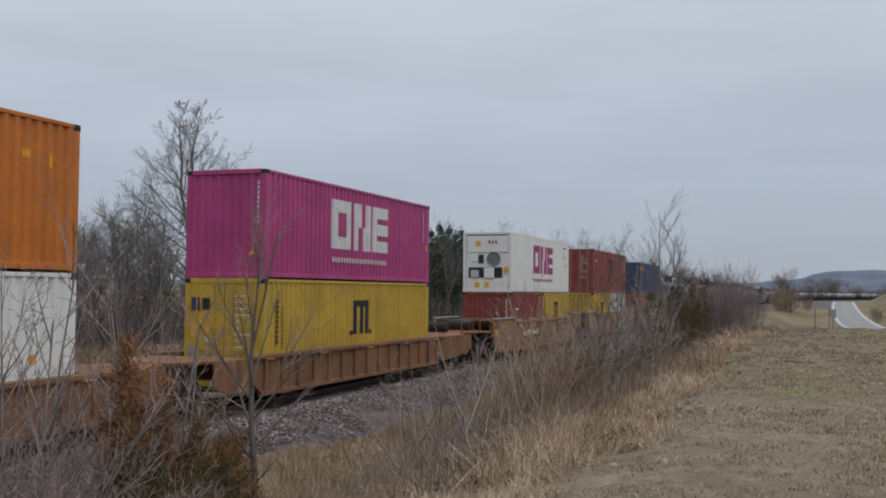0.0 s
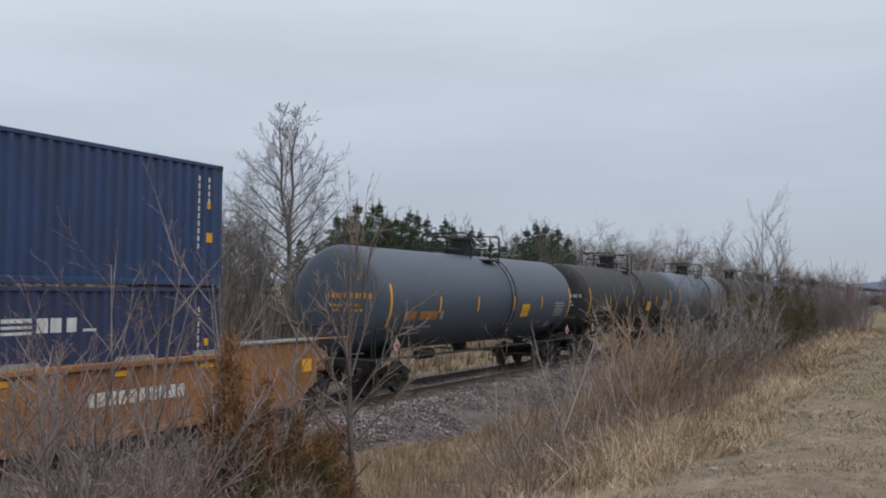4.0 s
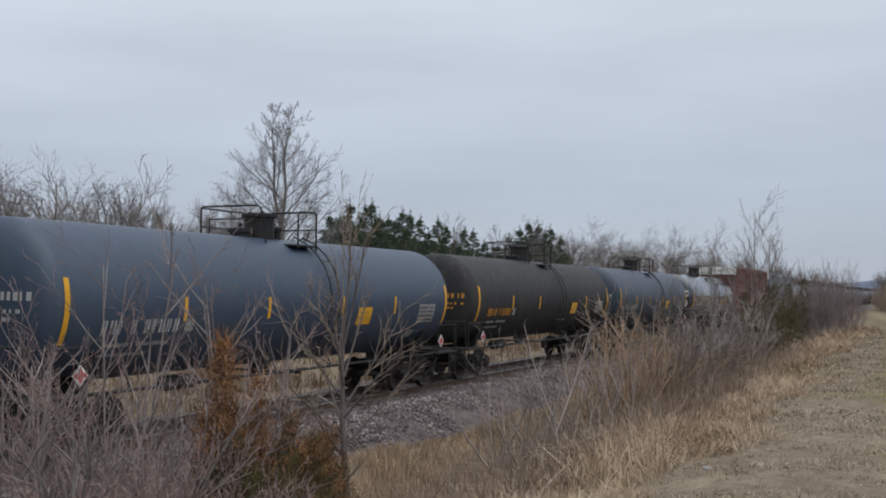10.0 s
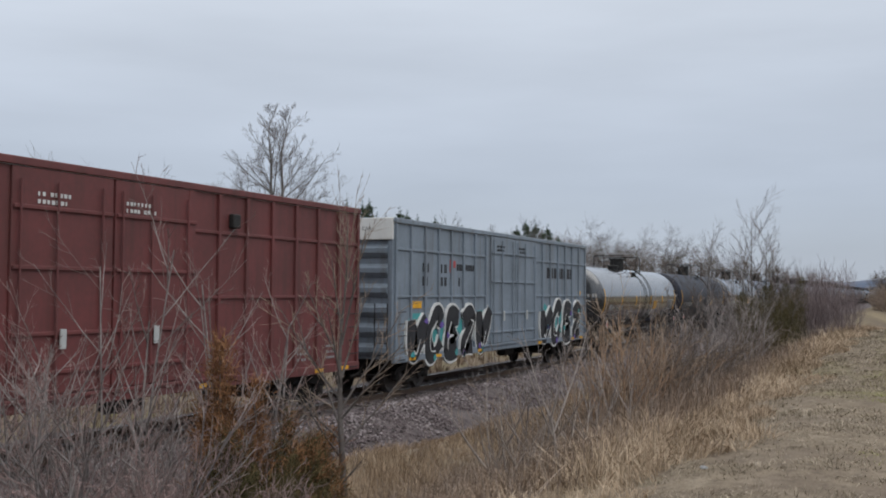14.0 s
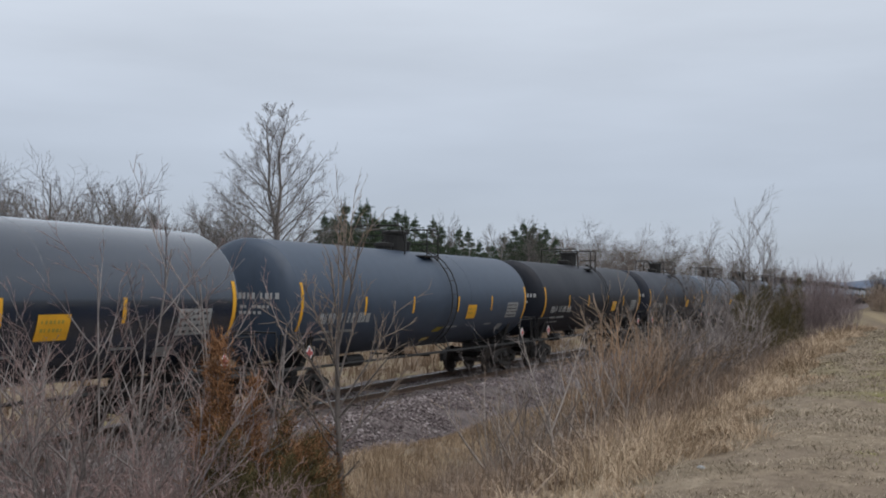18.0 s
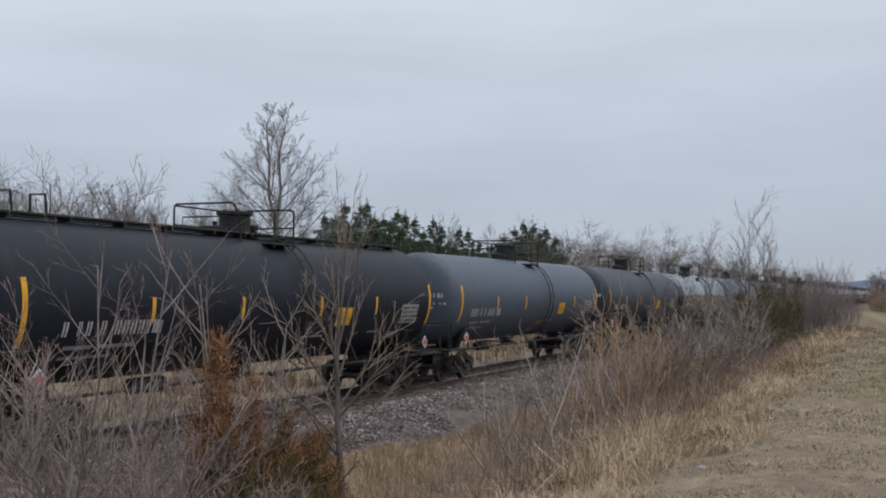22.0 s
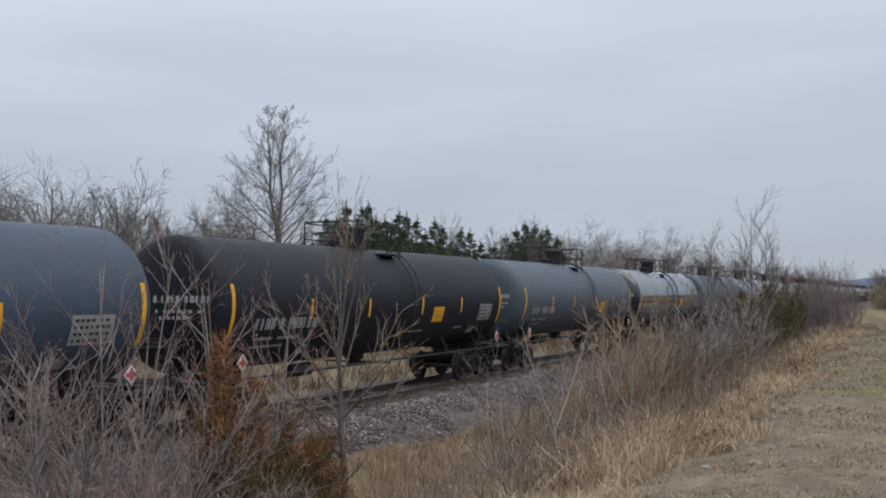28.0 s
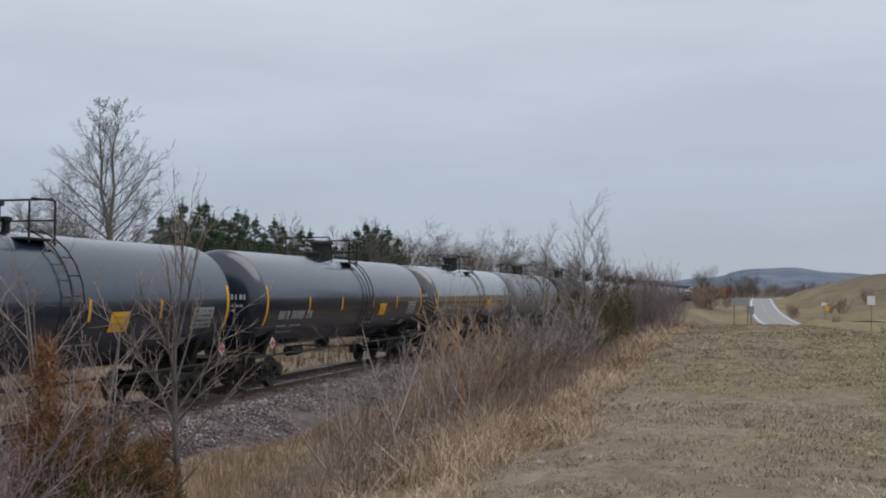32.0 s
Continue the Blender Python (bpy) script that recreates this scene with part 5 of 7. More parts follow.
mk = [("car_mark", M_WHITE, number_marks(-4.55, 0.86, 10, 0.2, 0.26, False, 0.09)), ("mark_ground", M_BLACK_L, [(-4.75, -1.5, 0.78, 0.82)])]
for at, paint, ends, tr, ribs, mks, lab, _ in (
        (10.2, M_WELL2, (9.7, 9.7), (0, 9.7), True, (), "rust-brown ribbed well car carrying stacked containers", 0),
        (29.65, M_WELL2, (9.7, 11.6), (0, 9.6), True, (), "rust-brown ribbed well car carrying stacked containers", 0),
        (53.0, M_WELL, (11.6, 9.7), (9.6, 9.7), False, mk, "orange-brown well car with sprayed graffiti under containers", ()),
        (72.5, M_WELL, (9.7, 9.7), (0, 9.7), False, (), "orange-brown well car with sprayed graffiti under containers", ()),
        (91.85, M_WELL, (9.7, 11.6), (0, 9.6), False, [("car_mark", M_WHITE, number_marks(2.1, 0.82, 10, 0.19, 0.25, False, 0.08))], "orange-brown well car with sprayed graffiti and white marks", ())):
    wc = couple(tagged(well_car(paint, ends, "", ribs, mks, tr), lab, "well car", "double-stack well cars"), at)
GLYPHS = (((0.85, 0.8), (0.5, 0.95), (0.15, 0.6), (0.25, 0.15), (0.6, 0.1), (0.9, 0.35)), ((0.1, 0.9), (0.35, 0.2), (0.55, 0.1), (0.7, 0.5), (0.95, 0.95)),
          ((0.1, 0.8), (0.6, 0.95), (0.8, 0.8), (0.4, 0.3), (0.3, 0.1), (0.9, 0.15)), ((0.85, 0.85), (0.3, 0.9), (0.2, 0.55), (0.6, 0.5), (0.2, 0.42), (0.25, 0.1), (0.9, 0.15)))


def stroke(pts, y, z, w, h, wide, lo, hi):
    """A fat curved stroke through pts, as a flat slab on the girder."""
    c = spline([(y + a * w + 0.25 * (b - 0.5) * w, z + b * h, 0) for a, b in pts], 5)
    up, dn = [], []
    for i, p in enumerate(c):
        d = (c[min(i + 1, len(c) - 1)] - c[max(i - 1, 0)]).normalized()
        e = wide * (0.75 + 0.25 * math.sin(i * 0.5))
        up.append((p.x - d.y * e, p.y + d.x * e))
        dn.append((p.x + d.y * e, p.y - d.x * e))
    g = Geo()
    for i in range(len(c) - 1):
        g.slab([up[i], up[i + 1], dn[i + 1], dn[i]], lo, hi, "yz")
    return g


def tan_letters(wc, y, w, n, rr):
    """Fat tan letters with dark rims over a pale brick-like ground, sprayed on the girder."""
    pts = [(y + w / 2 + (w * 0.56) * math.cos(a / 16 * 6.283) * rr.uniform(0.9, 1), 0.88 + 0.62 * math.sin(a / 16 * 6.283) * rr.uniform(0.85, 0.98)) for a in range(16)]
    ground = part("graffiti", Geo().slab(pts, 1.43, 1.436, "yz"), M_TAN_L, wc, "sprayed brick-like graffiti ground")
    g = Geo()
    for row in range(10):
        for q in range(int(w * 1.15 / 0.34)):
            cy, cz = y - w * 0.05 + q * 0.34 + 0.17 * (row % 2), 0.36 + row * 0.11
            if ((cy - y - w / 2) / (w * 0.52)) ** 2 + ((cz - 0.88) / 0.56) ** 2 < 1:
                g.box((1.436, cy, cz), (0.008, 0.3, 0.085), 0.002)
    lettering("painted_brick_ground", g, M_BRICKISH, ground)
    for i in range(n):
        gl = GLYPHS[i % 4]
        cy = y + w * (i + 0.04) / n
        lettering("graffiti_rim", stroke(gl, cy, 0.38, w / n * 0.92, 1.0, 0.19, 1.43, 1.4445), M_BLACK_L, ground)
        lettering("graffiti_letter", stroke(gl, cy, 0.38, w / n * 0.92, 1.0, 0.13, 1.43, 1.449), M_TAN_L, ground)


tan_letters(WAGONS[-1][0], -5.6, 4.4, 4, random.Random(8))
RING = [(0.5 + 0.5 * math.cos(a * 0.4189), 0.5 + 0.5 * math.sin(a * 0.4189)) for a in range(16)]
SPIRAL = [(0.5 + (0.5 - 0.022 * a) * math.cos(a * 0.62), 0.5 + (0.5 - 0.022 * a) * math.sin(a * 0.62)) for a in range(20)]
HORN = [(0.0, 0.9), (0.15, 0.5), (0.45, 0.3), (0.8, 0.45), (1.0, 0.95)]
TAIL = [(0.3, 0.5), (0.5, 0.2), (0.9, 0.25), (0.75, 0.0), (0.4, 0.1)]


def line_art(wc, y, z, w, h, kind):
    """A sprayed figure on the girder: a dark patch with pale curved lines over it."""
    outline = {"hive": [(0, 0.05), (0.12, 0.4), (0.3, 0.8), (0.5, 1.0), (0.7, 0.8), (0.88, 0.4), (1, 0.05), (0.5, 0.0)], "swirl": RING[::2], "letter": [(0.05, 0.1), (0.95, 0.0), (1, 0.85), (0.1, 1.0)], "panel": [(0, 0), (1, 0.02), (1, 0.97), (0, 1)]}[kind]
    patch = part("graffiti", Geo().slab([(y + a * w, z + b * h) for a, b in outline], 1.43, 1.436, "yz"), M_BRICKISH if kind == "panel" else M_TAN_D, wc, "sprayed tan graffiti figure")
    lines = {"hive": [outline[:7]] + [[(0.5 - q, b), (0.5, b - 0.1), (0.5 + q, b)] for q, b in ((0.2, 0.72), (0.3, 0.5), (0.38, 0.28))] + [[(0.5 + q, 0.62), (0.5 + q * 1.5, 0.42)] for q in (-0.18, -0.06, 0.06, 0.18)],
             "swirl": [SPIRAL, HORN, TAIL], "letter": [outline[:4] + outline[:1], GLYPHS[0], GLYPHS[3]], "panel": [[(0.1, 0.1), (0.15, 0.9)], [(0.4, 0.1), (0.38, 0.9)]]}[kind]
    for q in lines:
        lettering("graffiti_stroke", stroke(q, y, z, w, h, 0.035, 1.43, 1.442), M_PLAC if kind == "panel" else M_TAN_L, patch)


for wc, figures in ((WAGONS[-3][0], (("hive", 0.8, 2.0, 1.15), ("swirl", 3.4, 2.0, 1.15), ("letter", 5.4, 1.7, 0.5))),
                    (WAGONS[-2][0], (("hive", -5.6, 1.7, 1.15), ("swirl", -3.2, 1.7, 1.15), ("panel", -1.0, 2.4, 1.0), ("swirl", 2.0, 2.1, 1.2), ("letter", 4.3, 1.5, 1.0)))):
    for kind, y0, wd, ht in figures:
        line_art(wc, y0, 0.3 if ht > 0.8 else 0.6, wd, ht, kind)
F = 0.36


def owner_plate(y0, y1, z0, z1):
    """A navy plate with a yellow flash and a white foot."""
    w, f = (y1 - y0) / 3, z0 + 0.2 * (z1 - z0)
    return [("owner_plate", M_WHITE, [(y0, y1, z0, f)]), ("plate_ground", C_NAVY, [(y0, y0 + w, f, z1), (y1 - w, y1, f, z1), (y0 + w, y1 - w, f, f + 0.1)]), ("plate_flash", M_YELLOW, [(y0 + w, y1 - w, f + 0.1, z1)])]


serial = lambda y, mt=M_WHITE: [("serial_mark", mt, number_marks(y, 2.3, 9, 0.06, 0.1)), ("size_mark", mt, number_marks(y + 0.32, 2.3, 3, 0.05, 0.09)), ("caution_mark", M_YELLOW, number_marks(y + 0.32, 1.3, 1, 0.14, 0.18))]
LOADS = [
    (10.2, F, C_WHITE, 12.19, 2.896, "panel", [("caution_mark", M_YELLOW, [(4.9, 5.05, 1.2, 1.38)])], "white container in the lower tier of a well car"),
    (10.2, F + 2.91, C_ORANGE, 12.19, 2.896, "panel", [("caution_mark", M_YELLOW, [(4.6, 4.78, 2.1, 2.25), (5.25, 5.4, 1.98, 2.22)])], "orange corrugated container stacked on a white one"),
    (29.65, F, C_YELLOW, 12.19, 2.896, "doors", [("line_logo", M_BLACK_L, arch(-0.55, 1.25, 1.0)), ("name_mark", M_BLACK_L, number_marks(-5.42, 2.25, 9, 0.1, 0.09)), ("name_mark", M_BLACK_L, number_marks(-5.1, 2.1, 11, 0.05, 0.06))], "yellow container with black mark in the lower tier"),
    (29.65, F + 2.91, C_PINK, 12.19, 2.896, "panel", [("line_logo", M_WHITE, block_logo(-2.08, 0.97, 4.24, 1.49)), ("name_mark", M_WHITE, number_marks(-2.08, 0.56, 21, 0.085, 0.15, False, 0.115)), ("serial_mark", M_WHITE, number_marks(5.45, 2.5, 7, 0.05, 0.12)), ("caution_mark", M_YELLOW, [(5.7, 5.8, 1.2, 1.4)])], "magenta corrugated container with white block marks, stacked"),
    (53.0 - 3.06, F, C_RED, 6.06, 2.591, "panel", owner_plate(-2.1, -1.7, 1.75, 2.25) + serial(2.2), "oxide-red short container in the lower tier"),
    (53.0 + 3.06, F, C_YELLOW, 6.06, 2.591, "panel", [("line_logo", M_BLACK_L, arch(-0.6, 1.2, 0.85)), ("name_mark", M_BLACK_L, number_marks(-2.6, 2.2, 9, 0.1, 0.09))], "yellow short container with black mark in the lower tier"),
    (53.0, F + 2.6, C_WHITE, 12.19, 2.896, "reefer", [("line_logo", M_MAGENTA_L, block_logo(-1.97, 1.0, 4.12, 1.46)), ("name_mark", M_MAGENTA_L, number_marks(-1.95, 0.58, 21, 0.085, 0.15, False, 0.112)), ("serial_mark", M_BLACK_L, [(4.7, 5.3, 2.5, 2.58), (4.75, 4.85, 2.2, 2.3), (4.75, 4.85, 1.95, 2.1), (5.15, 5.2, 2.0, 2.15), (5.1, 5.25, 1.5, 1.62)])], "white refrigerated container with magenta block marks, stacked"),
    (72.5 - 3.06, F, C_YELLOW, 6.06, 2.591, "panel", [("line_logo", M_BLACK_L, arch(-0.6, 1.2, 0.75)), ("name_mark", M_BLACK_L, number_marks(-2.45, 2.1, 8, 0.1, 0.09)), ("name_mark", M_BLACK_L, number_marks(-2.15, 2.0, 9, 0.05, 0.06))], "yellow short container with black mark in the lower tier"),
    (72.5 + 3.06, F, C_STAINED, 6.06, 2.591, "panel", [("line_logo", C_BLUE, [(-1.75, -1.45, 2.02, 2.12), (-1.4, -1.1, 2.0, 2.14), (-1.0, -0.6, 1.9, 2.18), (-2.6, -2.1, 1.85, 1.95)]), ("scuffed_patch", M_FADED, [(-1.2, -0.2, 1.3, 1.65), (-0.6, 0.3, 1.0, 1.25)])], "stained pale-grey short container in the lower tier"),
    (72.5, F + 2.6, C_RED, 12.19, 2.896, "doors", [("line_logo", M_BLACK_L, arch(-0.7, 1.4, 0.95) + [(-0.68, -0.12, 0.72, 0.85), (-0.68, -0.12, 0.95, 1.07), (-0.68, -0.12, 1.17, 1.28), (0.05, 0.2, 0.8, 1.2), (0.05, 0.58, 0.68, 0.8), (0.05, 0.58, 1.2, 1.32)]), *owner_plate(-5.42, -5.02, 2.12, 2.6), ("name_mark", M_DIM, number_marks(-5.4, 2.0, 10, 0.13, 0.1)), ("serial_mark", M_WHITE, number_marks(5.35, 2.5, 7, 0.05, 0.1)), ("caution_mark", M_YELLOW, [(5.6, 5.8, 1.0, 1.2), (5.2, 5.3, 1.9, 2.0)])], "oxide-red container with black marks, stacked"),
    (91.85 - 3.06, F, C_RUST, 6.06, 2.591, "panel", serial(2.1), "rust-orange short container in the lower tier"),
    (91.85 + 3.06, F, C_NAVY, 6.06, 2.591, "panel", [("line_logo", M_WHITE, [(-2.6, -2.0, 1.78, 1.83), (-2.6, -2.0, 1.88, 1.93), (-2.6, -2.0, 1.98, 2.05), (-1.85, -1.65, 1.8, 2.05), (-1.55, -1.3, 1.8, 2.05), (-1.2, -0.95, 1.8, 2.05), (-0.85, -0.5, 1.8, 1.85)]), ("serial_mark", M_WHITE, number_marks(2.3, 2.1, 8, 0.05, 0.1)), ("caution_mark", M_YELLOW, [(2.55, 2.7, 1.4, 1.55)])], "navy short container with white marks in the lower tier"),
    (91.85, F + 2.6, C_BLUE, 12.19, 2.591, "panel", [("owner_mark", M_YELLOW, number_marks(-5.65, 1.9, 5, 0.25, 0.33, False, 0.05)), ("serial_mark", M_WHITE, number_marks(5.3, 2.2, 10, 0.05, 0.11)), ("caution_mark", M_YELLOW, [(5.6, 5.75, 1.65, 1.8), (5.6, 5.78, 0.95, 1.15)]), ("size_mark", M_WHITE, number_marks(5.62, 2.2, 4, 0.05, 0.1))], "dark-blue corrugated container with yellow mark, stacked"),
]
for at, z, paint, ln, h, end, mks, lab in LOADS:
    couple(tagged(container(paint, ln, h, end, marks=mks), lab, "container", "containers on the train"), at, z)

# tank cars and boxcars, in the order in which they pass
GRAF = [(M_WHITE, -2.6, 1.35, 3.0, 0.7, 7)]
PROTO = {}


def tank(kind, **kw):
    key = (kind, tuple(sorted((k, str(v)) for k, v in kw.items())))
    if key not in PROTO:
        paint, letters, what = {
            "black": (M_BLACK, M_MARK, "black tank car with white marks and yellow stripes"),
            "dark": (M_DARK, M_MARK, "weathered dark tank car with yellow stripes"),
            "dark_orange": (M_DARK, M_ORANGE_L, "weathered dark tank car with orange marks"),
            "blue": (M_BLUE, M_MARK, "blue-grey tank car with white marks and yellow stripes"),
            "navy": (M_NAVY_T, M_MARK, "navy-black tank car with white marks and yellow stripes"),
            "blue_orange": (M_BLUE2, M_ORANGE_L, "blue-grey tank car with orange marks"),
            "pale_blue": (M_BLUE2, M_MARK, "pale blue-grey tank car with white marks"),
            "grey": (M_GREY, M_MARK, "grey tank car with pale marks"),
            "split": (M_SPLIT, M_MARK, "glossy black tank car with white marks and yellow stripes"),
            "pale": (M_PALE, M_MARK, "dusty glossy black tank car with pale marks")}[kind]
        PROTO[key] = (tagged(tank_car(paint, letters, random.Random(len(PROTO) + 3), **kw), (what if not kw.get("graffiti") else what.split(" with ")[0] + " with sprayed graffiti and yellow stripes"), "tank car", "tank cars of the train"), [])
        return PROTO[key][0]
    first = len(TURNING)
    ob = copy_thing(PROTO[key][0], pose(0, 0, 0))
    for o in ob.children_recursive:
        if o.name.startswith("wheelset"):
            TURNING.append((o, 1 if o.location.y > 0 else -1))
    return ob


CARS = [
    (112.8, "blue_orange", dict(dome=0.2)), (131.2, "dark", {}), (149.2, "pale_blue", {}), (167.5, "dark", dict(graffiti=1)), (185.6, "black", {}),
    (203.7, "black", {}), (221.9, "blue", {}), (240.1, "dark_orange", {}), (258.1, "blue", {}), (276.3, "split", dict(graffiti=1, head_tag=True)),
    (336.1, "pale", dict(graffiti=1)), (353.9, "black", {}), (372.1, "split", {}), (390.3, "blue", dict(tilt_mark=True)), (408.2, "black", {}),
    (426.3, "black", dict(style="alt", tilt_mark=True)), (444.0, "pale_blue", {}), (462.3, "black", dict(walkway=True)), (480.3, "pale_blue", dict(tilt_mark=True)), (498.3, "navy", {}),
    (516.1, "split", {}), (534.2, "blue", dict(tilt_mark=True)), (552.4, "dark", dict(walkway=True)), (570.2, "blue", {}), (588.5, "black", dict(tilt_mark=True)),
    (606.7, "pale_blue", {}), (624.6, "split", dict(tilt_mark=True)), (642.8, "blue", {}), (660.6, "split", {}), (678.6, "split", {}), (696.8, "pale", {})]
u = 696.8
for kind in ("grey", "dark", "pale", "grey", "pale", "blue", "split", "dark", "pale", "grey", "pale", "black", "split", "blue", "pale", "pale", "split"):
    u += 18.15
    CARS.append((u, kind, {}))
for at, kind, kw in CARS:
    kw = dict(kw)
    if kw.get("graffiti"):
        kw["graffiti"] = GRAF if at < 200 else [(M_WHITE, -3.0, 1.4, 1.4, 0.6, 3), (M_WHITE, 1.2, 1.35, 1.5, 0.7, 4), (C_BLUE, 2.9, 1.35, 1.6, 0.6, 4)]
    couple(tank(kind, **kw), at)
red_box = boxcar(M_RED_BOX, 9.4, M_WHITE, random.Random(21), top=5.16, flat_end=True, band_text="EXCESS HEIGHT CAR")
for yy in (-3.9, 3.9):
    part("roof_bracket", Geo().box((1.56, yy, 4.42), (0.14, 0.26, 0.3), 0.02), M_STEEL, red_box)
couple(tagged(red_box, "oxide-red boxcar with white end band and marks", "boxcar", "boxcars of the train"), 295.4)
grey_box = boxcar(M_GREY_BOX, 9.2, M_BLACK_L, random.Random(22), ((-8.4, 0.95, 6.3, 1.15, 5), (3.1, 1.0, 5.4, 1.2, 4)), band_text="EXCESS HEIGHT CAR", signs=(
    (M_PLAC, [(-5.4, -5.15, 3.55, 3.95), (-5.12, -4.95, 3.7, 3.92)]),
    (M_BLACK_L, number_marks(-4.85, 3.62, 11, 0.1, 0.2, False) + number_marks(4.0, 3.5, 8, 0.3, 0.42, False, 0.13)),
    (M_YELLOW, [(-8.2, -7.4, 2.45, 2.66), (0.75, 1.0, 1.75, 2.15), (8.1, 8.5, 2.75, 3.0)])))
couple(tagged(grey_box, "blue-grey boxcar with large black and white graffiti", "boxcar", "boxcars of the train"), 316.0)
far_box = [boxcar(p, 8.6, M_WHITE, random.Random(23 + i), top=4.7) for i, p in enumerate((M_BROWN_BOX, M_RED_BOX, M_WELL2, M_WELL))]
FAR_LABEL = ("brown boxcar far down the train", "red boxcar far down the train", "rusty orange boxcar far down the train", "faded orange boxcar far down the train")
laid = set()
u += 0.4
for i in range(11):
    u += 18.0
    j = (0, 1, 0, 2, 1, 3, 0, 2, 3, 1, 0)[i]
    ob = far_box[j]
    if j in laid:
        ob = copy_thing(far_box[j], pose(0, 0, 0))
        for o in ob.children_recursive:
            if o.name.startswith("wheelset"):
                TURNING.append((o, 1 if o.location.y > 0 else -1))
    laid.add(j)
    couple(tagged(ob, FAR_LABEL[j], "boxcar", "boxcars of the train"), u)

# ---- plants ----
def raw_np(name, V, F, mat, link=True):
    """A mesh from arrays; all faces have the same number of corners."""
    me = bpy.data.meshes.new(name)
    V, F = np.asarray(V, np.float32), np.asarray(F, np.int32)
    me.vertices.add(len(V))
    me.vertices.foreach_set("co", V.ravel())
    k = F.shape[1]
    me.loops.add(F.size)
    me.loops.foreach_set("vertex_index", F.ravel())
    me.polygons.add(len(F))
    me.polygons.foreach_set("loop_start", np.arange(0, F.size, k, dtype=np.int32))
    me.polygons.foreach_set("loop_total", np.full(len(F), k, np.int32))
    me.materials.append(mat)
    me.update(calc_edges=True)
    me.validate()
    return new(name, me) if link else me


class Wood:
    """Branches as tapered bars, thick ones and twigs kept apart."""

    def __init__(self, seed, split, least=0.0035, thin=0.6):
        self.least, self.thin = least, thin
        self.r = random.Random(seed)
        self.split = split
        self.v, self.f = {0: [], 1: []}, {0: [], 1: []}

    def limb(self, pts, rad):
        k = 0 if rad[0] > self.split else 1
        seg = 6 if rad[0] > 0.06 else 4 if rad[0] > self.split else 3
        V, Fc = self.v[k], self.f[k]
        o = len(V)
        n = len(pts)
        a = None
        for i, p in enumerate(pts):
            d = (pts[min(i + 1, n - 1)] - pts[max(i - 1, 0)])
            d = d.normalized() if d.length > 1e-9 else Vector((0, 0, 1))
            a = d.orthogonal().normalized() if a is None else (a - d * a.dot(d)).normalized()
            c = d.cross(a)
            for s in range(seg):
                t = 6.28318 * s / seg
                q = p + (a * math.cos(t) + c * math.sin(t)) * rad[i]
                V.append((q.x, q.y, q.z))
        for i in range(n - 1):
            for s in range(seg):
                s2 = (s + 1) % seg
                Fc.append((o + i * seg + s, o + i * seg + s2, o + (i + 1) * seg + s2, o + (i + 1) * seg + s))

    def grow(self, p, d, length, rad, level, kids, spread, up, wander, shrink=0.6, first=0.3, taper=0.35):
        """A branch from p along d, with kids[level] children along it."""
        r = self.r
        n = 5 if level < 2 else 4 if level < 3 else 3
        pts, rads = [p.copy()], [rad]
        d = d.normalized()
        dirs = [d]
        for i in range(1, n):
            wd = wander * (0.45 if level == 0 else 1.0)
            d = (d + Vector((r.gauss(0, wd), r.gauss(0, wd), r.gauss(0, wd) + up))).normalized()
            p = p + d * (length / (n - 1))
            pts.append(p.copy())
            dirs.append(d)
            rads.append(rad * (1 - (1 - taper) * i / (n - 1)))
        self.limb(pts, rads)
        if level >= len(kids):
            return
        for k in range(kids[level]):
            u = first + (1 - first) * (k + r.random()) / kids[level]
            x = min(u * (n - 1), n - 1.001)
            i = int(x)
            q = pts[i].lerp(pts[i + 1], x - i)
            side = dirs[i].orthogonal().normalized()
            side = Matrix.Rotation(r.random() * 6.283, 3, dirs[i]) @ side
            sp = spread * r.uniform(0.7, 1.3)
            nd = (dirs[i] * math.cos(sp) + side * math.sin(sp)).normalized()
            self.grow(q, nd, length * shrink * r.uniform(0.65, 1.2) * (1.15 - 0.45 * u), max(self.least, rads[i] * r.uniform(self.thin - 0.1, self.thin + 0.1)), level + 1, kids, spread, up, wander, shrink, 0.2, taper)

    def thing(self, name, trunk_name, mat, twig_mat, widen=1.0):
        t = empty(name)
        for k, nm, mt in ((0, trunk_name, mat), (1, "crown", twig_mat)):
            if self.v[k]:
                ob = tagged(raw_np(nm, self.v[k], self.f[k], mt), kind="stuff" if nm != "trunk" else "")
                ob.parent = t
        return t


def bare_tree(seed, h, r0, kids, spread=0.62, up=0.05, wander=0.13, first=0.28, mat=None, twig=None, split=0.02, shrink=0.58, lean=0.04, least=0.009, taper=0.35):
    w = Wood(seed, split, least, 0.57)
    w.grow(Vector((0, 0, -0.3)), Vector((w.r.gauss(0, lean), w.r.gauss(0, lean), 1)), h * 0.8, r0, 0, kids, spread, up, wander, shrink, first, taper)
    return w.thing("bare_tree", "trunk", mat or M_BARK, twig or M_BARK)


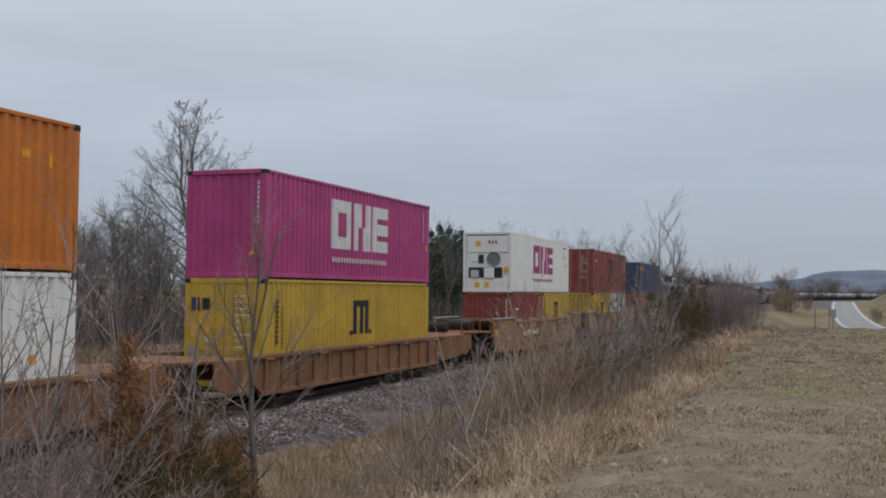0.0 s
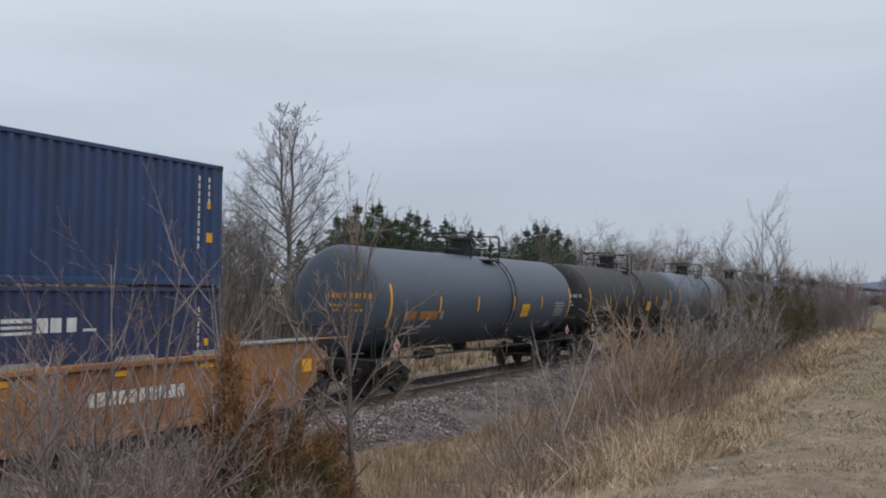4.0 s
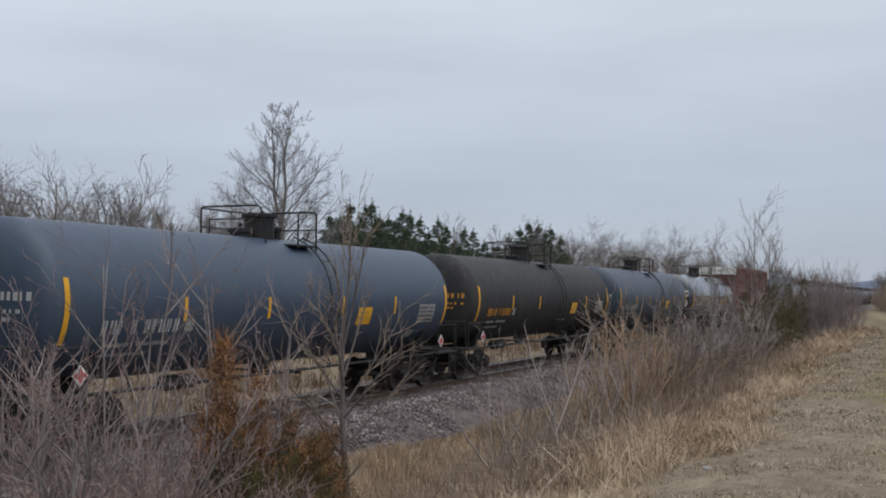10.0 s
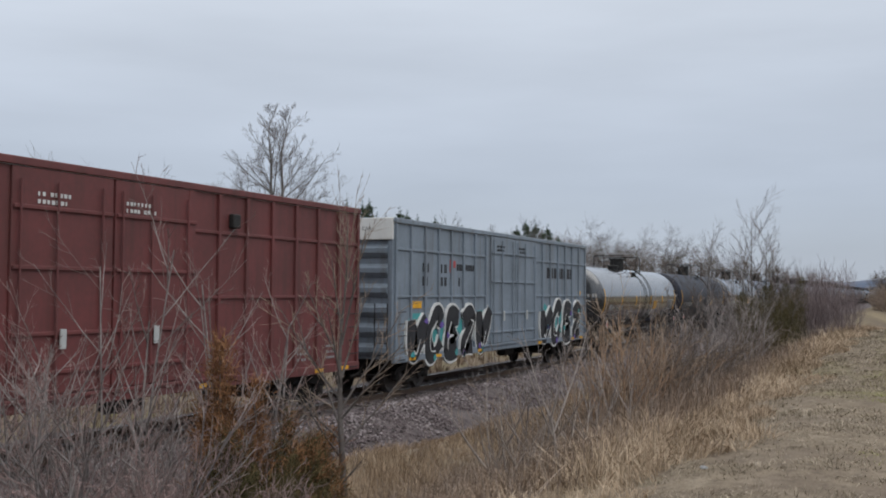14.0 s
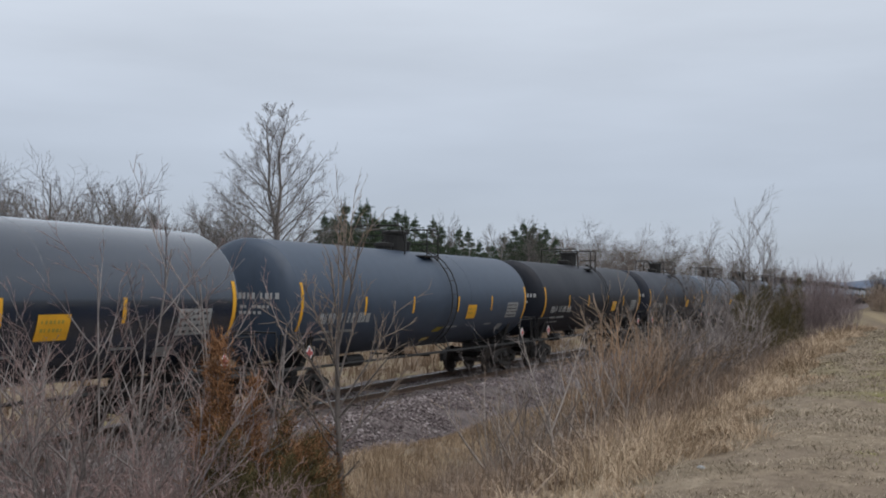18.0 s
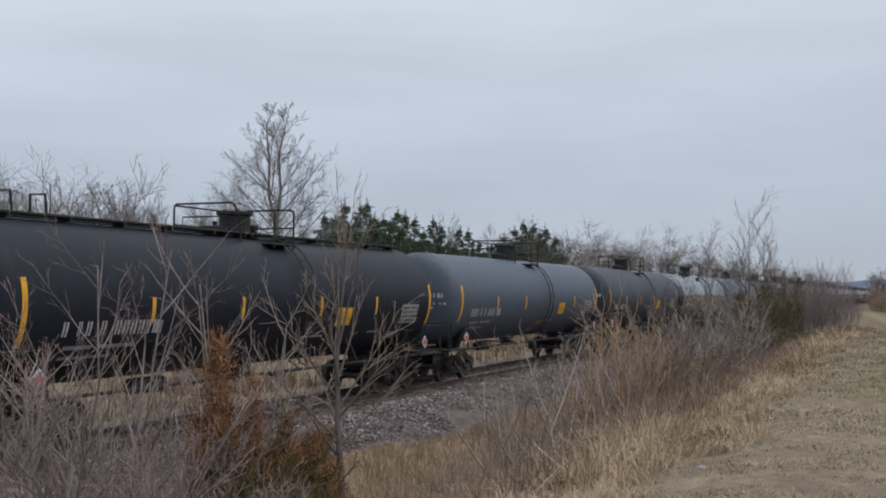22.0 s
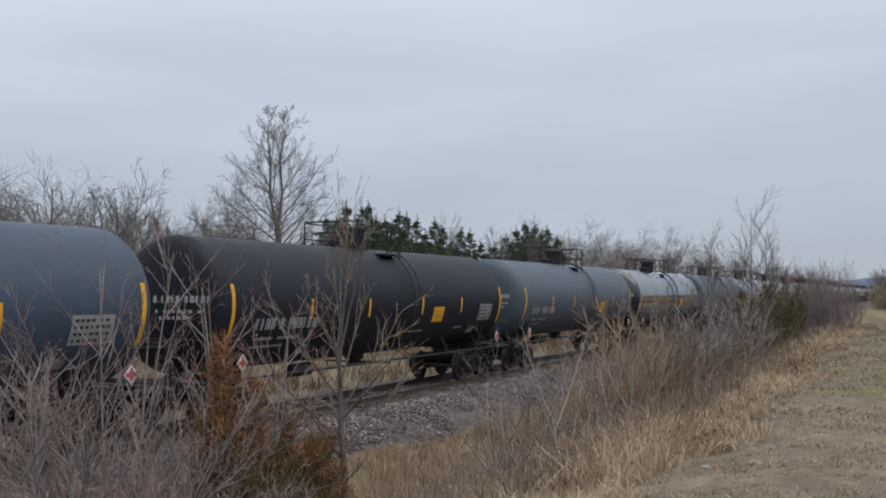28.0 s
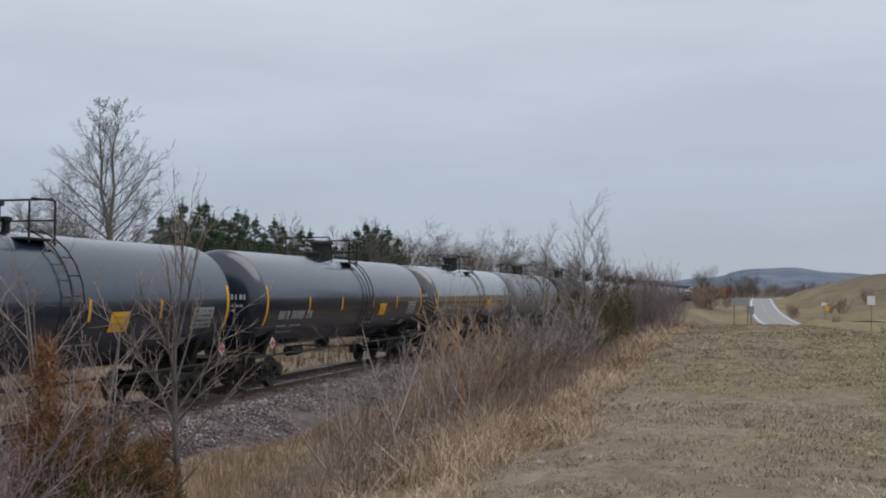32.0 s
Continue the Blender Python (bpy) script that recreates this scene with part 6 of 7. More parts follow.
def bare_shrub(seed, h, stems, kids, lean=0.35, r0=0.022, mat=None, twig=None, wander=0.1, up=0.06, spread=0.5, base=0.12, split=0.009, name="bare_shrub"):
    w = Wood(seed, split)
    r = w.r
    for i in range(stems):
        a = 6.283 * (i + r.random() * 0.7) / stems
        ln = lean * r.uniform(0.3, 1.2)
        w.grow(Vector((math.cos(a) * base * r.random(), math.sin(a) * base * r.random(), -0.1)), Vector((math.cos(a) * ln, math.sin(a) * ln, 1)), h * r.uniform(0.6, 1.0), r0 * r.uniform(0.6, 1.1), 0, kids, spread, up, wander, 0.52, 0.25)
    return w.thing(name, "branchwork", mat or M_TWIG, twig or M_TWIG)


def spot(az, r):
    """A place on the ground, az degrees to the left of the track's line and r metres from the camera's post."""
    x, y = -r * math.sin(radians(az)), r * math.cos(radians(az))
    return x, y, float(ground_z(x, y))


def plant(ob, az, r, rz=0.0, k=1.0, kz=1.0, sink=0.0, tilt=0.0):
    x, y, z = spot(az, r)
    ob.matrix_basis = pose(x, y, z - sink, tilt, 0, rz) @ Matrix.Diagonal((k, k, k * kz, 1))
    return ob


def again(proto, az, r, rz=0.0, k=1.0, kz=1.0, sink=0.0, tilt=0.0):
    ob = copy_thing(proto, pose(0, 0, 0))
    return plant(ob, az, r, rz, k, kz, sink, tilt)


def needle_clumps(pts, size, seed, per=26, long=1.0, up=0.4, thin=1.0, loose=1.0):
    """Tufts of short needles or sprays round the given places, as thin triangles."""
    rs2 = np.random.RandomState(seed)
    P = np.repeat(np.asarray(pts, float), per, axis=0)
    S = np.repeat(np.asarray(size, float), per)[:, None]
    n = len(P)
    c = P + rs2.randn(n, 3) * S * np.array([0.42, 0.42, 0.3]) * loose
    d = rs2.randn(n, 3)
    d[:, :2] += loose * 0.5 * P[:, :2] / (np.linalg.norm(P[:, :2], axis=1)[:, None] + 0.05) * up
    d[:, 2] += up
    d /= np.linalg.norm(d, axis=1)[:, None]
    e = np.cross(d, rs2.randn(n, 3))
    e /= np.linalg.norm(e, axis=1)[:, None] + 1e-9
    L = S * (0.35 + 0.35 * rs2.rand(n, 1)) * long
    Wd = S * 0.075 * thin
    V = np.stack([c - e * Wd, c + e * Wd, c + d * L], 1).reshape(-1, 3)
    return V, np.arange(3 * n).reshape(-1, 3)


def patches(x, y, size, seed):
    """Smooth random field from 0 to 1 over the ground."""
    g = np.random.RandomState(seed).rand(256, 256)
    x, y = np.asarray(x), np.asarray(y)
    wx, wy = 0.9 * np.sin(y / size * 1.13 + seed) + 0.6 * np.sin(x / size * 2.3), 0.9 * np.sin(x / size * 1.31 + 2 * seed) + 0.6 * np.sin(y / size * 1.9)
    u, v = (0.79 * x + 0.61 * y) / size + wx + 500, (0.79 * y - 0.61 * x) / size + wy + 500
    i, j = np.floor(u).astype(int), np.floor(v).astype(int)
    a, b = u - i, v - j
    a, b = a * a * (3 - 2 * a), b * b * (3 - 2 * b)
    q = lambda p, r: g[p % 256, r % 256]
    return (q(i, j) * (1 - a) + q(i + 1, j) * a) * (1 - b) + (q(i, j + 1) * (1 - a) + q(i + 1, j + 1) * a) * b


PR = random.Random(5)
# the tall pale tree over the line of woods
def leader_tree(seed, h, mat, twig):
    """A tall tree with two leaders, wide ascending limbs low down and a narrow top."""
    w = Wood(seed, 0.03, 0.0105, 0.5)
    r = w.r
    fork = 0.46 * h
    lead = [[Vector((0, 0, -0.3)), Vector((0.1, 0, 0.2 * h)), Vector((-0.05, 0.1, fork)), Vector((0.25, 0.1, 0.62 * h)), Vector((0.05, 0.0, 0.78 * h)), Vector((0.55, 0, 0.9 * h)), Vector((0.9, 0.1, h))],
            [Vector((-0.05, 0.1, fork)), Vector((-0.75, 0.2, 0.6 * h)), Vector((-0.75, 0.1, 0.74 * h)), Vector((-1.0, 0.2, 0.86 * h)), Vector((-0.9, 0.2, 0.95 * h))]]
    w.limb(lead[0], [0.3, 0.26, 0.19, 0.12, 0.075, 0.035, 0.01])
    w.limb(lead[1], [0.15, 0.12, 0.09, 0.05, 0.012])
    for i in range(52):
        u = 0.16 + 0.83 * ((i + r.random()) / 52) ** 0.85
        ln = lead[1] if u > 0.5 and i % 2 else lead[0]
        k = 0
        while k < len(ln) - 2 and ln[k + 1].z < u * h:
            k += 1
        p = ln[k].lerp(ln[k + 1], min(1.0, max(0.0, (u * h - ln[k].z) / (ln[k + 1].z - ln[k].z))))
        a = i * 2.4 + r.gauss(0, 0.3)
        reach = h * (0.5 * (1 - u) ** 1.0 + 0.036) * r.uniform(0.75, 1.15)
        flat = 1.35 - 0.85 * u
        w.grow(p, Vector((math.cos(a) * flat, math.sin(a) * flat, 0.75)), reach, 0.095 * (1 - u) ** 0.8 + 0.013, 0, (9, 7, 4) if u < 0.6 else (8, 6, 4), 0.62, 0.05, 0.12, 0.44, 0.25, 0.3)
    return w.thing("bare_tree", "trunk", mat, twig)


big = leader_tree(47, 19.4, M_BARK, M_TWIG_GREY)
plant(tagged(big, "tall bare pale-barked tree above the line of woods", "tree"), 33.9, 88, 34)

# line of bare trees behind the track
WOODS = dict(mat=M_BARK, twig=M_TWIG_GREY, least=0.015)
bare = [bare_tree(50, 13.0, 0.3, (6, 6, 5, 4), 0.72, 0.06, 0.15, 0.22, shrink=0.68, **WOODS), bare_tree(51, 13, 0.22, (9, 7, 5, 3), 0.55, 0.07, 0.09, 0.24, shrink=0.56, **WOODS),
        bare_tree(52, 13.4, 0.32, (5, 6, 5, 4), 0.78, 0.06, 0.16, 0.25, shrink=0.7, **WOODS), bare_tree(57, 12.5, 0.21, (10, 7, 5, 3), 0.5, 0.08, 0.09, 0.2, shrink=0.55, **WOODS)]
LINE = []
for i in range(17):
    az = 35.2 + 18.5 * (i + PR.random() * 0.8) / 17
    LINE.append((az, 66 + 16 * PR.random(), PR.uniform(0.68, 0.8) * (0.84 if az < 41 else 1.0)))
for az in (23.85, 20.95, 19.5):
    LINE.append((az, 118 + 10 * PR.random(), PR.uniform(0.82, 0.88)))
for i in range(11):
    LINE.append((24.2 + 7.0 * (i + PR.random()) / 11, 80 + 8 * PR.random(), PR.uniform(0.36, 0.5)))
for i in range(7):
    LINE.append((24.6 + 7.5 * (i + PR.random()) / 7, 112 + 22 * PR.random(), PR.uniform(0.72, 0.92)))
for i in range(26):
    LINE.append((31 + 23 * (i + PR.random()) / 26, 72 + 24 * PR.random(), PR.uniform(0.38, 0.56)))
for i in range(44):
    az = 20.5 - 14.0 * (i + PR.random()) / 44
    LINE.append((az, min((46 + 14 * PR.random()) / math.sin(radians(az)), 420), PR.uniform(0.78, 1.0) * (1.0 + 0.012 * (20 - az))))
for i in range(16):
    az = 6.6 - 3.2 * (i + PR.random()) / 16
    LINE.append((az, (46 + 10 * PR.random()) / math.sin(radians(az)), PR.uniform(0.8, 1.1)))
for az, k in ((35.9, 0.66), (37.3, 0.7), (38.6, 0.64), (39.9, 0.72), (41.6, 0.7), (43.2, 0.78), (45.4, 0.74), (48.1, 0.8), (50.3, 0.76)):
    LINE.append((az, 73 + (az * 37) % 11, k))
bare += [bare_tree(58, 13, 0.18, (9, 7, 6, 3), 0.68, 0.05, 0.14, 0.2, M_BARK_DK, M_TWIG_DK, shrink=0.6, least=0.014), bare_tree(59, 12, 0.16, (10, 7, 6, 3), 0.6, 0.06, 0.13, 0.18, M_BARK_DK, M_TWIG_DK, shrink=0.58, least=0.014)]
used = set()
for i, (az, r, k) in enumerate(LINE):
    j = (1, 3)[i % 2] if 18.9 < az < 31 else PR.randrange(4) if az > 20 else (4, 5, 4, 5, 0)[i % 5]
    if j in used:
        ob = again(bare[j], az, r, PR.random() * 360, k)
    else:
        used.add(j)
        ob = plant(bare[j], az, r, PR.random() * 360, k)
    tagged(ob, "bare grey winter tree in the woods behind the track", "tree", "bare trees behind the track")

# pines
def pine_tree(seed, h, width):
    """A pine: whorls of upturned boughs with needle tufts, a ragged pointed top."""
    r = random.Random(seed)
    t = empty("pine_tree")
    g = Geo().tube([(0, 0, -0.2), (0.1, 0, h * 0.5), (0, 0.05, h * 0.98)], [0.17, 0.11, 0.02], 6)
    boughs, pts, sz = Geo(), [], []
    n = 24
    for i in range(n):
        u = 0.08 + 0.9 * (i + 0.5 * r.random()) / n
        for b in range(6 if u < 0.7 else 4):
            a = b * 6.283 / 6 + i * 1.1 + r.gauss(0, 0.25)
            reach = width * 0.5 * min(1.0, 1.2 * (1.02 - u) ** 0.95) * r.uniform(0.55, 1.15)
            tip = Vector((math.cos(a) * reach, math.sin(a) * reach, u * h + reach * r.uniform(0.15, 0.6)))
            foot = Vector((0, 0, u * h))
            boughs.tube([foot, foot.lerp(tip, 0.5) + Vector((0, 0, -0.05 * reach)), tip], [0.035, 0.022, 0.008], 4, False)
            for s2 in (1.0, 0.84, 0.68, 0.5, 0.3):
                if r.random() < 0.06:
                    continue
                p = foot.lerp(tip, s2)
                pts.append((p.x + r.gauss(0, 0.12), p.y + r.gauss(0, 0.12), p.z + r.gauss(0, 0.06)))
                sz.append(r.uniform(0.3, 0.62) * (1.0 - 0.5 * u))
    for q in range(8):
        pts.append((r.gauss(0, 0.05), r.gauss(0, 0.05), h * (0.93 + 0.016 * q)))
        sz.append(0.4 - 0.04 * q)
    part("trunk", g, M_BARK, t)
    tagged(part("branchwork", boughs, M_BARK, t), kind="stuff")
    V, Fc = needle_clumps(pts, sz, seed, 24, 1.3, 1.5, 1.15, 0.8)
    raw_np("crown", V, Fc, M_NEEDLE).parent = t
    return t


pine = [pine_tree(60, 11.6, 7.6), pine_tree(61, 10.4, 7.9), pine_tree(62, 12.0, 7.2), pine_tree(63, 10.8, 7.6)]
first_use = set()
for i, (az, r, k) in enumerate([(31.3, 96, 0.9), (30.2, 93, 1.05), (29.3, 97, 0.96), (28.5, 94, 1.0), (27.6, 99, 0.98), (26.8, 97, 0.93), (25.7, 104, 0.88), (24.8, 108, 0.92), (23.7, 110, 0.9),
                                (22.6, 116, 0.92), (21.8, 118, 0.8), (20.6, 124, 0.95), (19.6, 126, 1.0), (18.9, 131, 0.9), (32.2, 92, 0.72), (33.3, 95, 0.7), (35.5, 100, 0.62), (21.2, 140, 0.95), (26.2, 120, 1.0), (30.7, 104, 1.05), (29.8, 108, 1.0), (28.9, 106, 1.08), (28.0, 110, 1.05), (27.2, 108, 1.0), (25.2, 118, 0.98), (24.3, 122, 0.95), (23.2, 124, 0.98), (22.1, 128, 0.9), (30.9, 91, 0.8), (29.7, 90, 0.72), (28.2, 92, 0.78), (27.0, 94, 0.8), (25.9, 98, 0.72), (24.9, 101, 0.78), (23.9, 104, 0.72), (22.9, 108, 0.75), (21.5, 112, 0.7), (20.1, 134, 1.0), (19.2, 140, 1.0), (18.3, 142, 0.85)]):
    j = (i * 3 + i // 4) % 4
    k *= 1.08 if az < 21.5 else 0.95 if az < 25 else 1.0
    ob = again(pine[j], az, r, PR.random() * 360, k) if j in first_use else plant(pine[j], az, r, PR.random() * 360, k)
    first_use.add(j)
    tagged(ob, "dark green pine among bare trees behind the track", "pine", "pines behind the track")

# grey undergrowth of the woods: countless thin stems
rs = np.random.RandomState(9)
n = 19000
yy = -5 + 420 * rs.rand(n) ** 1.35
xx = -37 - 13 * rs.rand(n) ** 0.8 - 0.02 * yy * rs.rand(n)
zz = ground_z(xx, yy) - 0.1
hh = (1.3 + 3.6 * rs.rand(n) ** 1.4) * (0.75 + 0.4 * np.sin(yy * 0.21) * np.sin(yy * 0.083 + 1))
V, Fc = [], []
for b in range(3):
    lean = rs.randn(n, 2) * 0.28
    a = rs.rand(n) * 3.14
    w = (0.016 + 0.018 * rs.rand(n)) * (1 + yy / 130)
    ox, oy = np.cos(a) * w, np.sin(a) * w
    bx0, by0 = xx + rs.randn(n) * 0.3, yy + rs.randn(n) * 0.3
    h2 = hh * (0.55 + 0.5 * rs.rand(n))
    q = np.stack([np.stack([bx0 - ox, by0 - oy, zz], 1), np.stack([bx0 + ox, by0 + oy, zz], 1), np.stack([bx0 + lean[:, 0] * h2 + ox * 0.3, by0 + lean[:, 1] * h2 + oy * 0.3, zz + h2], 1), np.stack([bx0 + lean[:, 0] * h2 - ox * 0.3, by0 + lean[:, 1] * h2 - oy * 0.3, zz + h2], 1)], 1).reshape(-1, 3)
    V.append(q)
V = np.concatenate(V)
tagged(raw_np("undergrowth", V, np.arange(len(V)).reshape(-1, 4), M_BRUSHFAR), "dense grey leafless undergrowth below the woods", "undergrowth", kind="stuff")

# ---- brush between the verge and the track ----
def spur_shrub(seed, h, stems, lean, kids=(9, 5, 2), r0=0.021, mat=None):
    """A shrub of straight stems that fork at sharp angles and end in short upright spurs."""
    w = Wood(seed, 0.0046, 0.0036, 0.62)
    r = w.r
    for i in range(stems):
        a = 6.283 * (i + r.random() * 0.6) / stems
        ln = lean * r.uniform(0.15, 1.25)
        w.grow(Vector((math.cos(a) * 0.15 * r.random(), math.sin(a) * 0.15 * r.random(), -0.15)), Vector((math.cos(a) * ln, math.sin(a) * ln, 1)), h * r.uniform(0.6, 1.0), r0 * r.uniform(0.65, 1.15), 0, kids, 0.62, 0.06, 0.055, 0.36, 0.3, 0.3)
    return w.thing("bare_shrub", "branchwork", mat or M_STEM, M_RUDDY)


shrub = [spur_shrub(70, 3.7, 7, 0.36, r0=0.027), spur_shrub(71, 3.2, 7, 0.66, r0=0.026), spur_shrub(72, 3.4, 4, 0.2, (8, 5, 2), 0.023), spur_shrub(73, 2.4, 8, 0.9, r0=0.025)]
plant(tagged(shrub[0], "pale grey leafless multi-stemmed shrub beside the track", "shrub", "bare shrubs along the verge"), 42.5, 10.2, 10, 1.06)
plant(tagged(shrub[1], "pale grey leafless multi-stemmed shrub beside the track", "shrub", "bare shrubs along the verge"), 46.4, 9.5, 120)
plant(tagged(shrub[2], "slim grey leafless shrub beside the track", "shrub", "bare shrubs along the verge"), 35.6, 11.2, 60, 1.1)
plant(tagged(shrub[3], "low spreading pale leafless shrub beside the track", "shrub", "bare shrubs along the verge"), 40.7, 9.6, 200, 1.12)
for j, az, r, rz, k, kz in ((2, 32.9, 11.2, 0, 0.66, 1.0), (2, 48.2, 10.4, 140, 1.0, 1.0), (0, 48.0, 9.2, 300, 0.72, 1.0), (3, 44.2, 9.3, 40, 1.12, 1.0), (1, 41.6, 9.9, 20, 0.82, 1.0), (3, 39.2, 9.7, 90, 0.95, 1.0), (1, 38.9, 10.2, 310, 0.7, 1.0), (2, 44.6, 10.8, 80, 0.9, 1.0)):
    tagged(again(shrub[j], az, r, rz, k, kz), "pale grey leafless multi-stemmed shrub beside the track", "shrub", "bare shrubs along the verge")
# low red-brown brambles
bramble = [bare_shrub(80, 1.25, 15, (5, 4, 2), 0.9, 0.011, M_RUDDY, M_RUDDY, 0.16, 0.02, 0.6, 0.3, 0.007, "bramble"), bare_shrub(81, 1.1, 15, (5, 4, 2), 1.0, 0.011, M_TWIG_TAN, M_RUDDY, 0.16, 0.02, 0.6, 0.35, 0.007, "bramble")]
fst = set()
for i in range(52):
    az, r = PR.uniform(36, 53), PR.uniform(6.9, 10.6)
    j = i % 2
    k = PR.uniform(0.7, 1.15)
    ob = again(bramble[j], az, r, PR.random() * 360, k) if j in fst else plant(bramble[j], az, r, 0, k)
    fst.add(j)
    tagged(ob, "tangled leafless red-brown bramble on the bank", "bramble", "brambles on the bank")
for j, az, r, rz, k in ((0, 38.2, 8.4, 20, 1.0), (1, 36.6, 8.2, 130, 0.95), (0, 35.2, 8.4, 250, 0.8), (1, 39.6, 8.6, 60, 1.1)):
    tagged(again(bramble[j], az, r, rz, k), "tangled leafless red-brown bramble on the bank", "bramble", "brambles on the bank")

# the slim sapling that stands clear
w = Wood(90, 0.008)
w.limb([Vector((0, 0, -0.2)), Vector((0.02, 0, 0.8)), Vector((-0.02, 0.01, 1.4)), Vector((-0.04, 0, 2.0)), Vector((-0.02, 0.02, 2.5))], [0.046, 0.04, 0.034, 0.024, 0.012])
for z, a, ln, lg in ((2.4, 0.3, 0.1, 1.0), (2.2, 5.9, 0.22, 1.15), (2.3, 3.4, 0.2, 0.75), (1.2, 0.2, 1.15, 1.0), (1.28, 3.3, 1.2, 1.0), (1.38, 1.9, 0.9, 0.85), (1.48, 5.6, 0.9, 1.0), (1.58, 0.1, 0.75, 1.15), (1.66, 2.9, 0.8, 1.1), (1.78, 4.3, 0.7, 0.9), (1.88, 0.8, 0.55, 0.95), (2.0, 3.0, 0.55, 0.85), (1.12, 4.0, 1.3, 0.75), (0.98, 2.7, 1.1, 0.5), (0.85, 5.9, 1.0, 0.35)):
    w.grow(Vector((-0.02, 0, z)), Vector((math.cos(a) * ln, math.sin(a) * ln, 1)), lg, 0.015, 0, (7, 4), 0.55, 0.05, 0.05, 0.42, 0.25, 0.3)
for a, ln, lg in ((0.6, 0.15, 1.5), (3.5, 0.05, 1.4), (0.9, 0.08, 1.2)):
    w.grow(Vector((-0.02, 0.02, 2.3)), Vector((math.cos(a) * ln, math.sin(a) * ln, 1)), lg, 0.007, 0, (5, 2), 0.35, 0.03, 0.03, 0.3, 0.45, 0.3)
sap = w.thing("sapling", "branchwork", M_BARK_DK, M_TWIG)
plant(tagged(sap, "slim forked leafless sapling on the bank", "sapling"), 30.25, 10.0, 40)

# red-brown and green cedars
def cedar_bush(seed, plumes):
    """A ragged cedar of several leaning plumes; plumes: foot, lean, length, width and foliage of each."""
    r = random.Random(seed)
    t = empty("cedar_bush")
    stems = Geo()
    sets = {}
    for (fx, fy), (lx, ly), ln, wd, mat in plumes:
        d = Vector((lx, ly, 1)).normalized()
        foot = Vector((fx, fy, -0.1))
        stems.tube([foot, foot + d * ln * 0.5, foot + d * ln * 0.95], [0.025, 0.015, 0.004], 5)
        n = int(120 * ln)
        for i in range(n):
            u = 0.08 + 0.92 * (i + r.random()) / n
            a = i * 2.399
            reach = wd * 0.5 * (1 - u) ** 0.6 * (0.25 + 0.85 * r.random())
            p = foot + d * ln * u + Vector((math.cos(a) * reach, math.sin(a) * reach, r.gauss(0, 0.03)))
            mt = M_CEDAR if mat is M_CEDAR_G and u + r.gauss(0, 0.1) > 0.93 else mat
            sets.setdefault(mt, ([], []))[0].append(tuple(p))
            sets[mt][1].append(0.15 * (0.6 + 0.7 * r.random()) * (1.1 - 0.45 * u))
    part("trunk", stems, M_BARK, t)
    for mat, (pts, sz) in sets.items():
        V, Fc = needle_clumps(pts, sz, seed, 15, 2.0, 1.0, 0.5, 1.2)
        tagged(raw_np("foliage", V, Fc, mat), kind="stuff").parent = t
    return t


rr = random.Random(14)
cedar = cedar_bush(91, [((-0.1, 0), (-0.03, 0.05), 2.6, 0.6, M_CEDAR), ((0.0, 0.05), (0.08, 0.1), 2.2, 0.55, M_CEDAR), ((-0.1, 0.1), (-0.1, 0.0), 1.9, 0.5, M_CEDAR), ((0.05, 0.1), (0.24, 0.12), 1.9, 0.6, M_CEDAR_G), ((0.0, 0.0), (-0.05, -0.2), 1.9, 0.6, M_CEDAR_G),
                        ((0.1, -0.1), (0.34, -0.1), 1.8, 0.55, M_CEDAR_G), ((0.15, 0.1), (0.42, 0.1), 1.85, 0.45, M_CEDAR_G), ((0.2, 0.0), (0.5, -0.05), 1.6, 0.55, M_CEDAR_G), ((0.25, 0.1), (0.3, 0.2), 1.75, 0.8, M_CEDAR_G)])
plant(tagged(cedar, "ragged small cedar turned red-brown for winter", "cedar"), 36.0, 9.7, 36)
cedar2 = cedar_bush(92, [((0, 0), (0.45, 0.1), 1.7, 0.7, M_CEDAR_G), ((0, 0), (0.7, -0.1), 1.55, 0.7, M_CEDAR_G), ((0.1, 0), (0.25, 0.2), 1.65, 0.8, M_CEDAR_G), ((0, 0.1), (0.05, -0.2), 1.4, 0.9, M_CEDAR_O), ((0, 0), (-0.2, 0.1), 1.25, 0.9, M_CEDAR_O), ((0.1, 0.1), (0.9, 0.3), 1.35, 0.7, M_CEDAR_G), ((0.1, 0.1), (0.5, -0.4), 1.3, 0.8, M_CEDAR_O), ((0.3, 0), (0.4, 0.1), 1.2, 0.9, M_CEDAR_O)])
plant(tagged(cedar2, "low spreading cedar bush, green inside and rusty at the tips", "cedar"), 35.6, 9.1, 34, 0.95)
tagged(again(cedar2, 34.3, 9.0, 20, 0.62), "low spreading cedar bush, green inside and rusty at the tips", "cedar")
GREEN = [((x * 0.6, y * 0.6), (x * 0.22, y * 0.22), 3.3 + 0.4 * x, 1.7, M_CEDAR_O) for x, y in ((0, 0), (1, 0.3), (-0.9, 0.5), (0.3, -1), (0.5, 1), (-0.6, -0.8))]
cedar3 = cedar_bush(93, GREEN)
plant(tagged(cedar3, "olive-green cedar in the brush along the verge", "cedar"), 7.2, 42, 0, 0.95)
tagged(again(cedar3, 6.5, 44, 140, 0.72), "olive-green cedar in the brush along the verge", "cedar")

tagged(again(cedar3, 35.4, 8.8, 60, 0.36), "low olive-green cedar bush on the bank", "cedar")

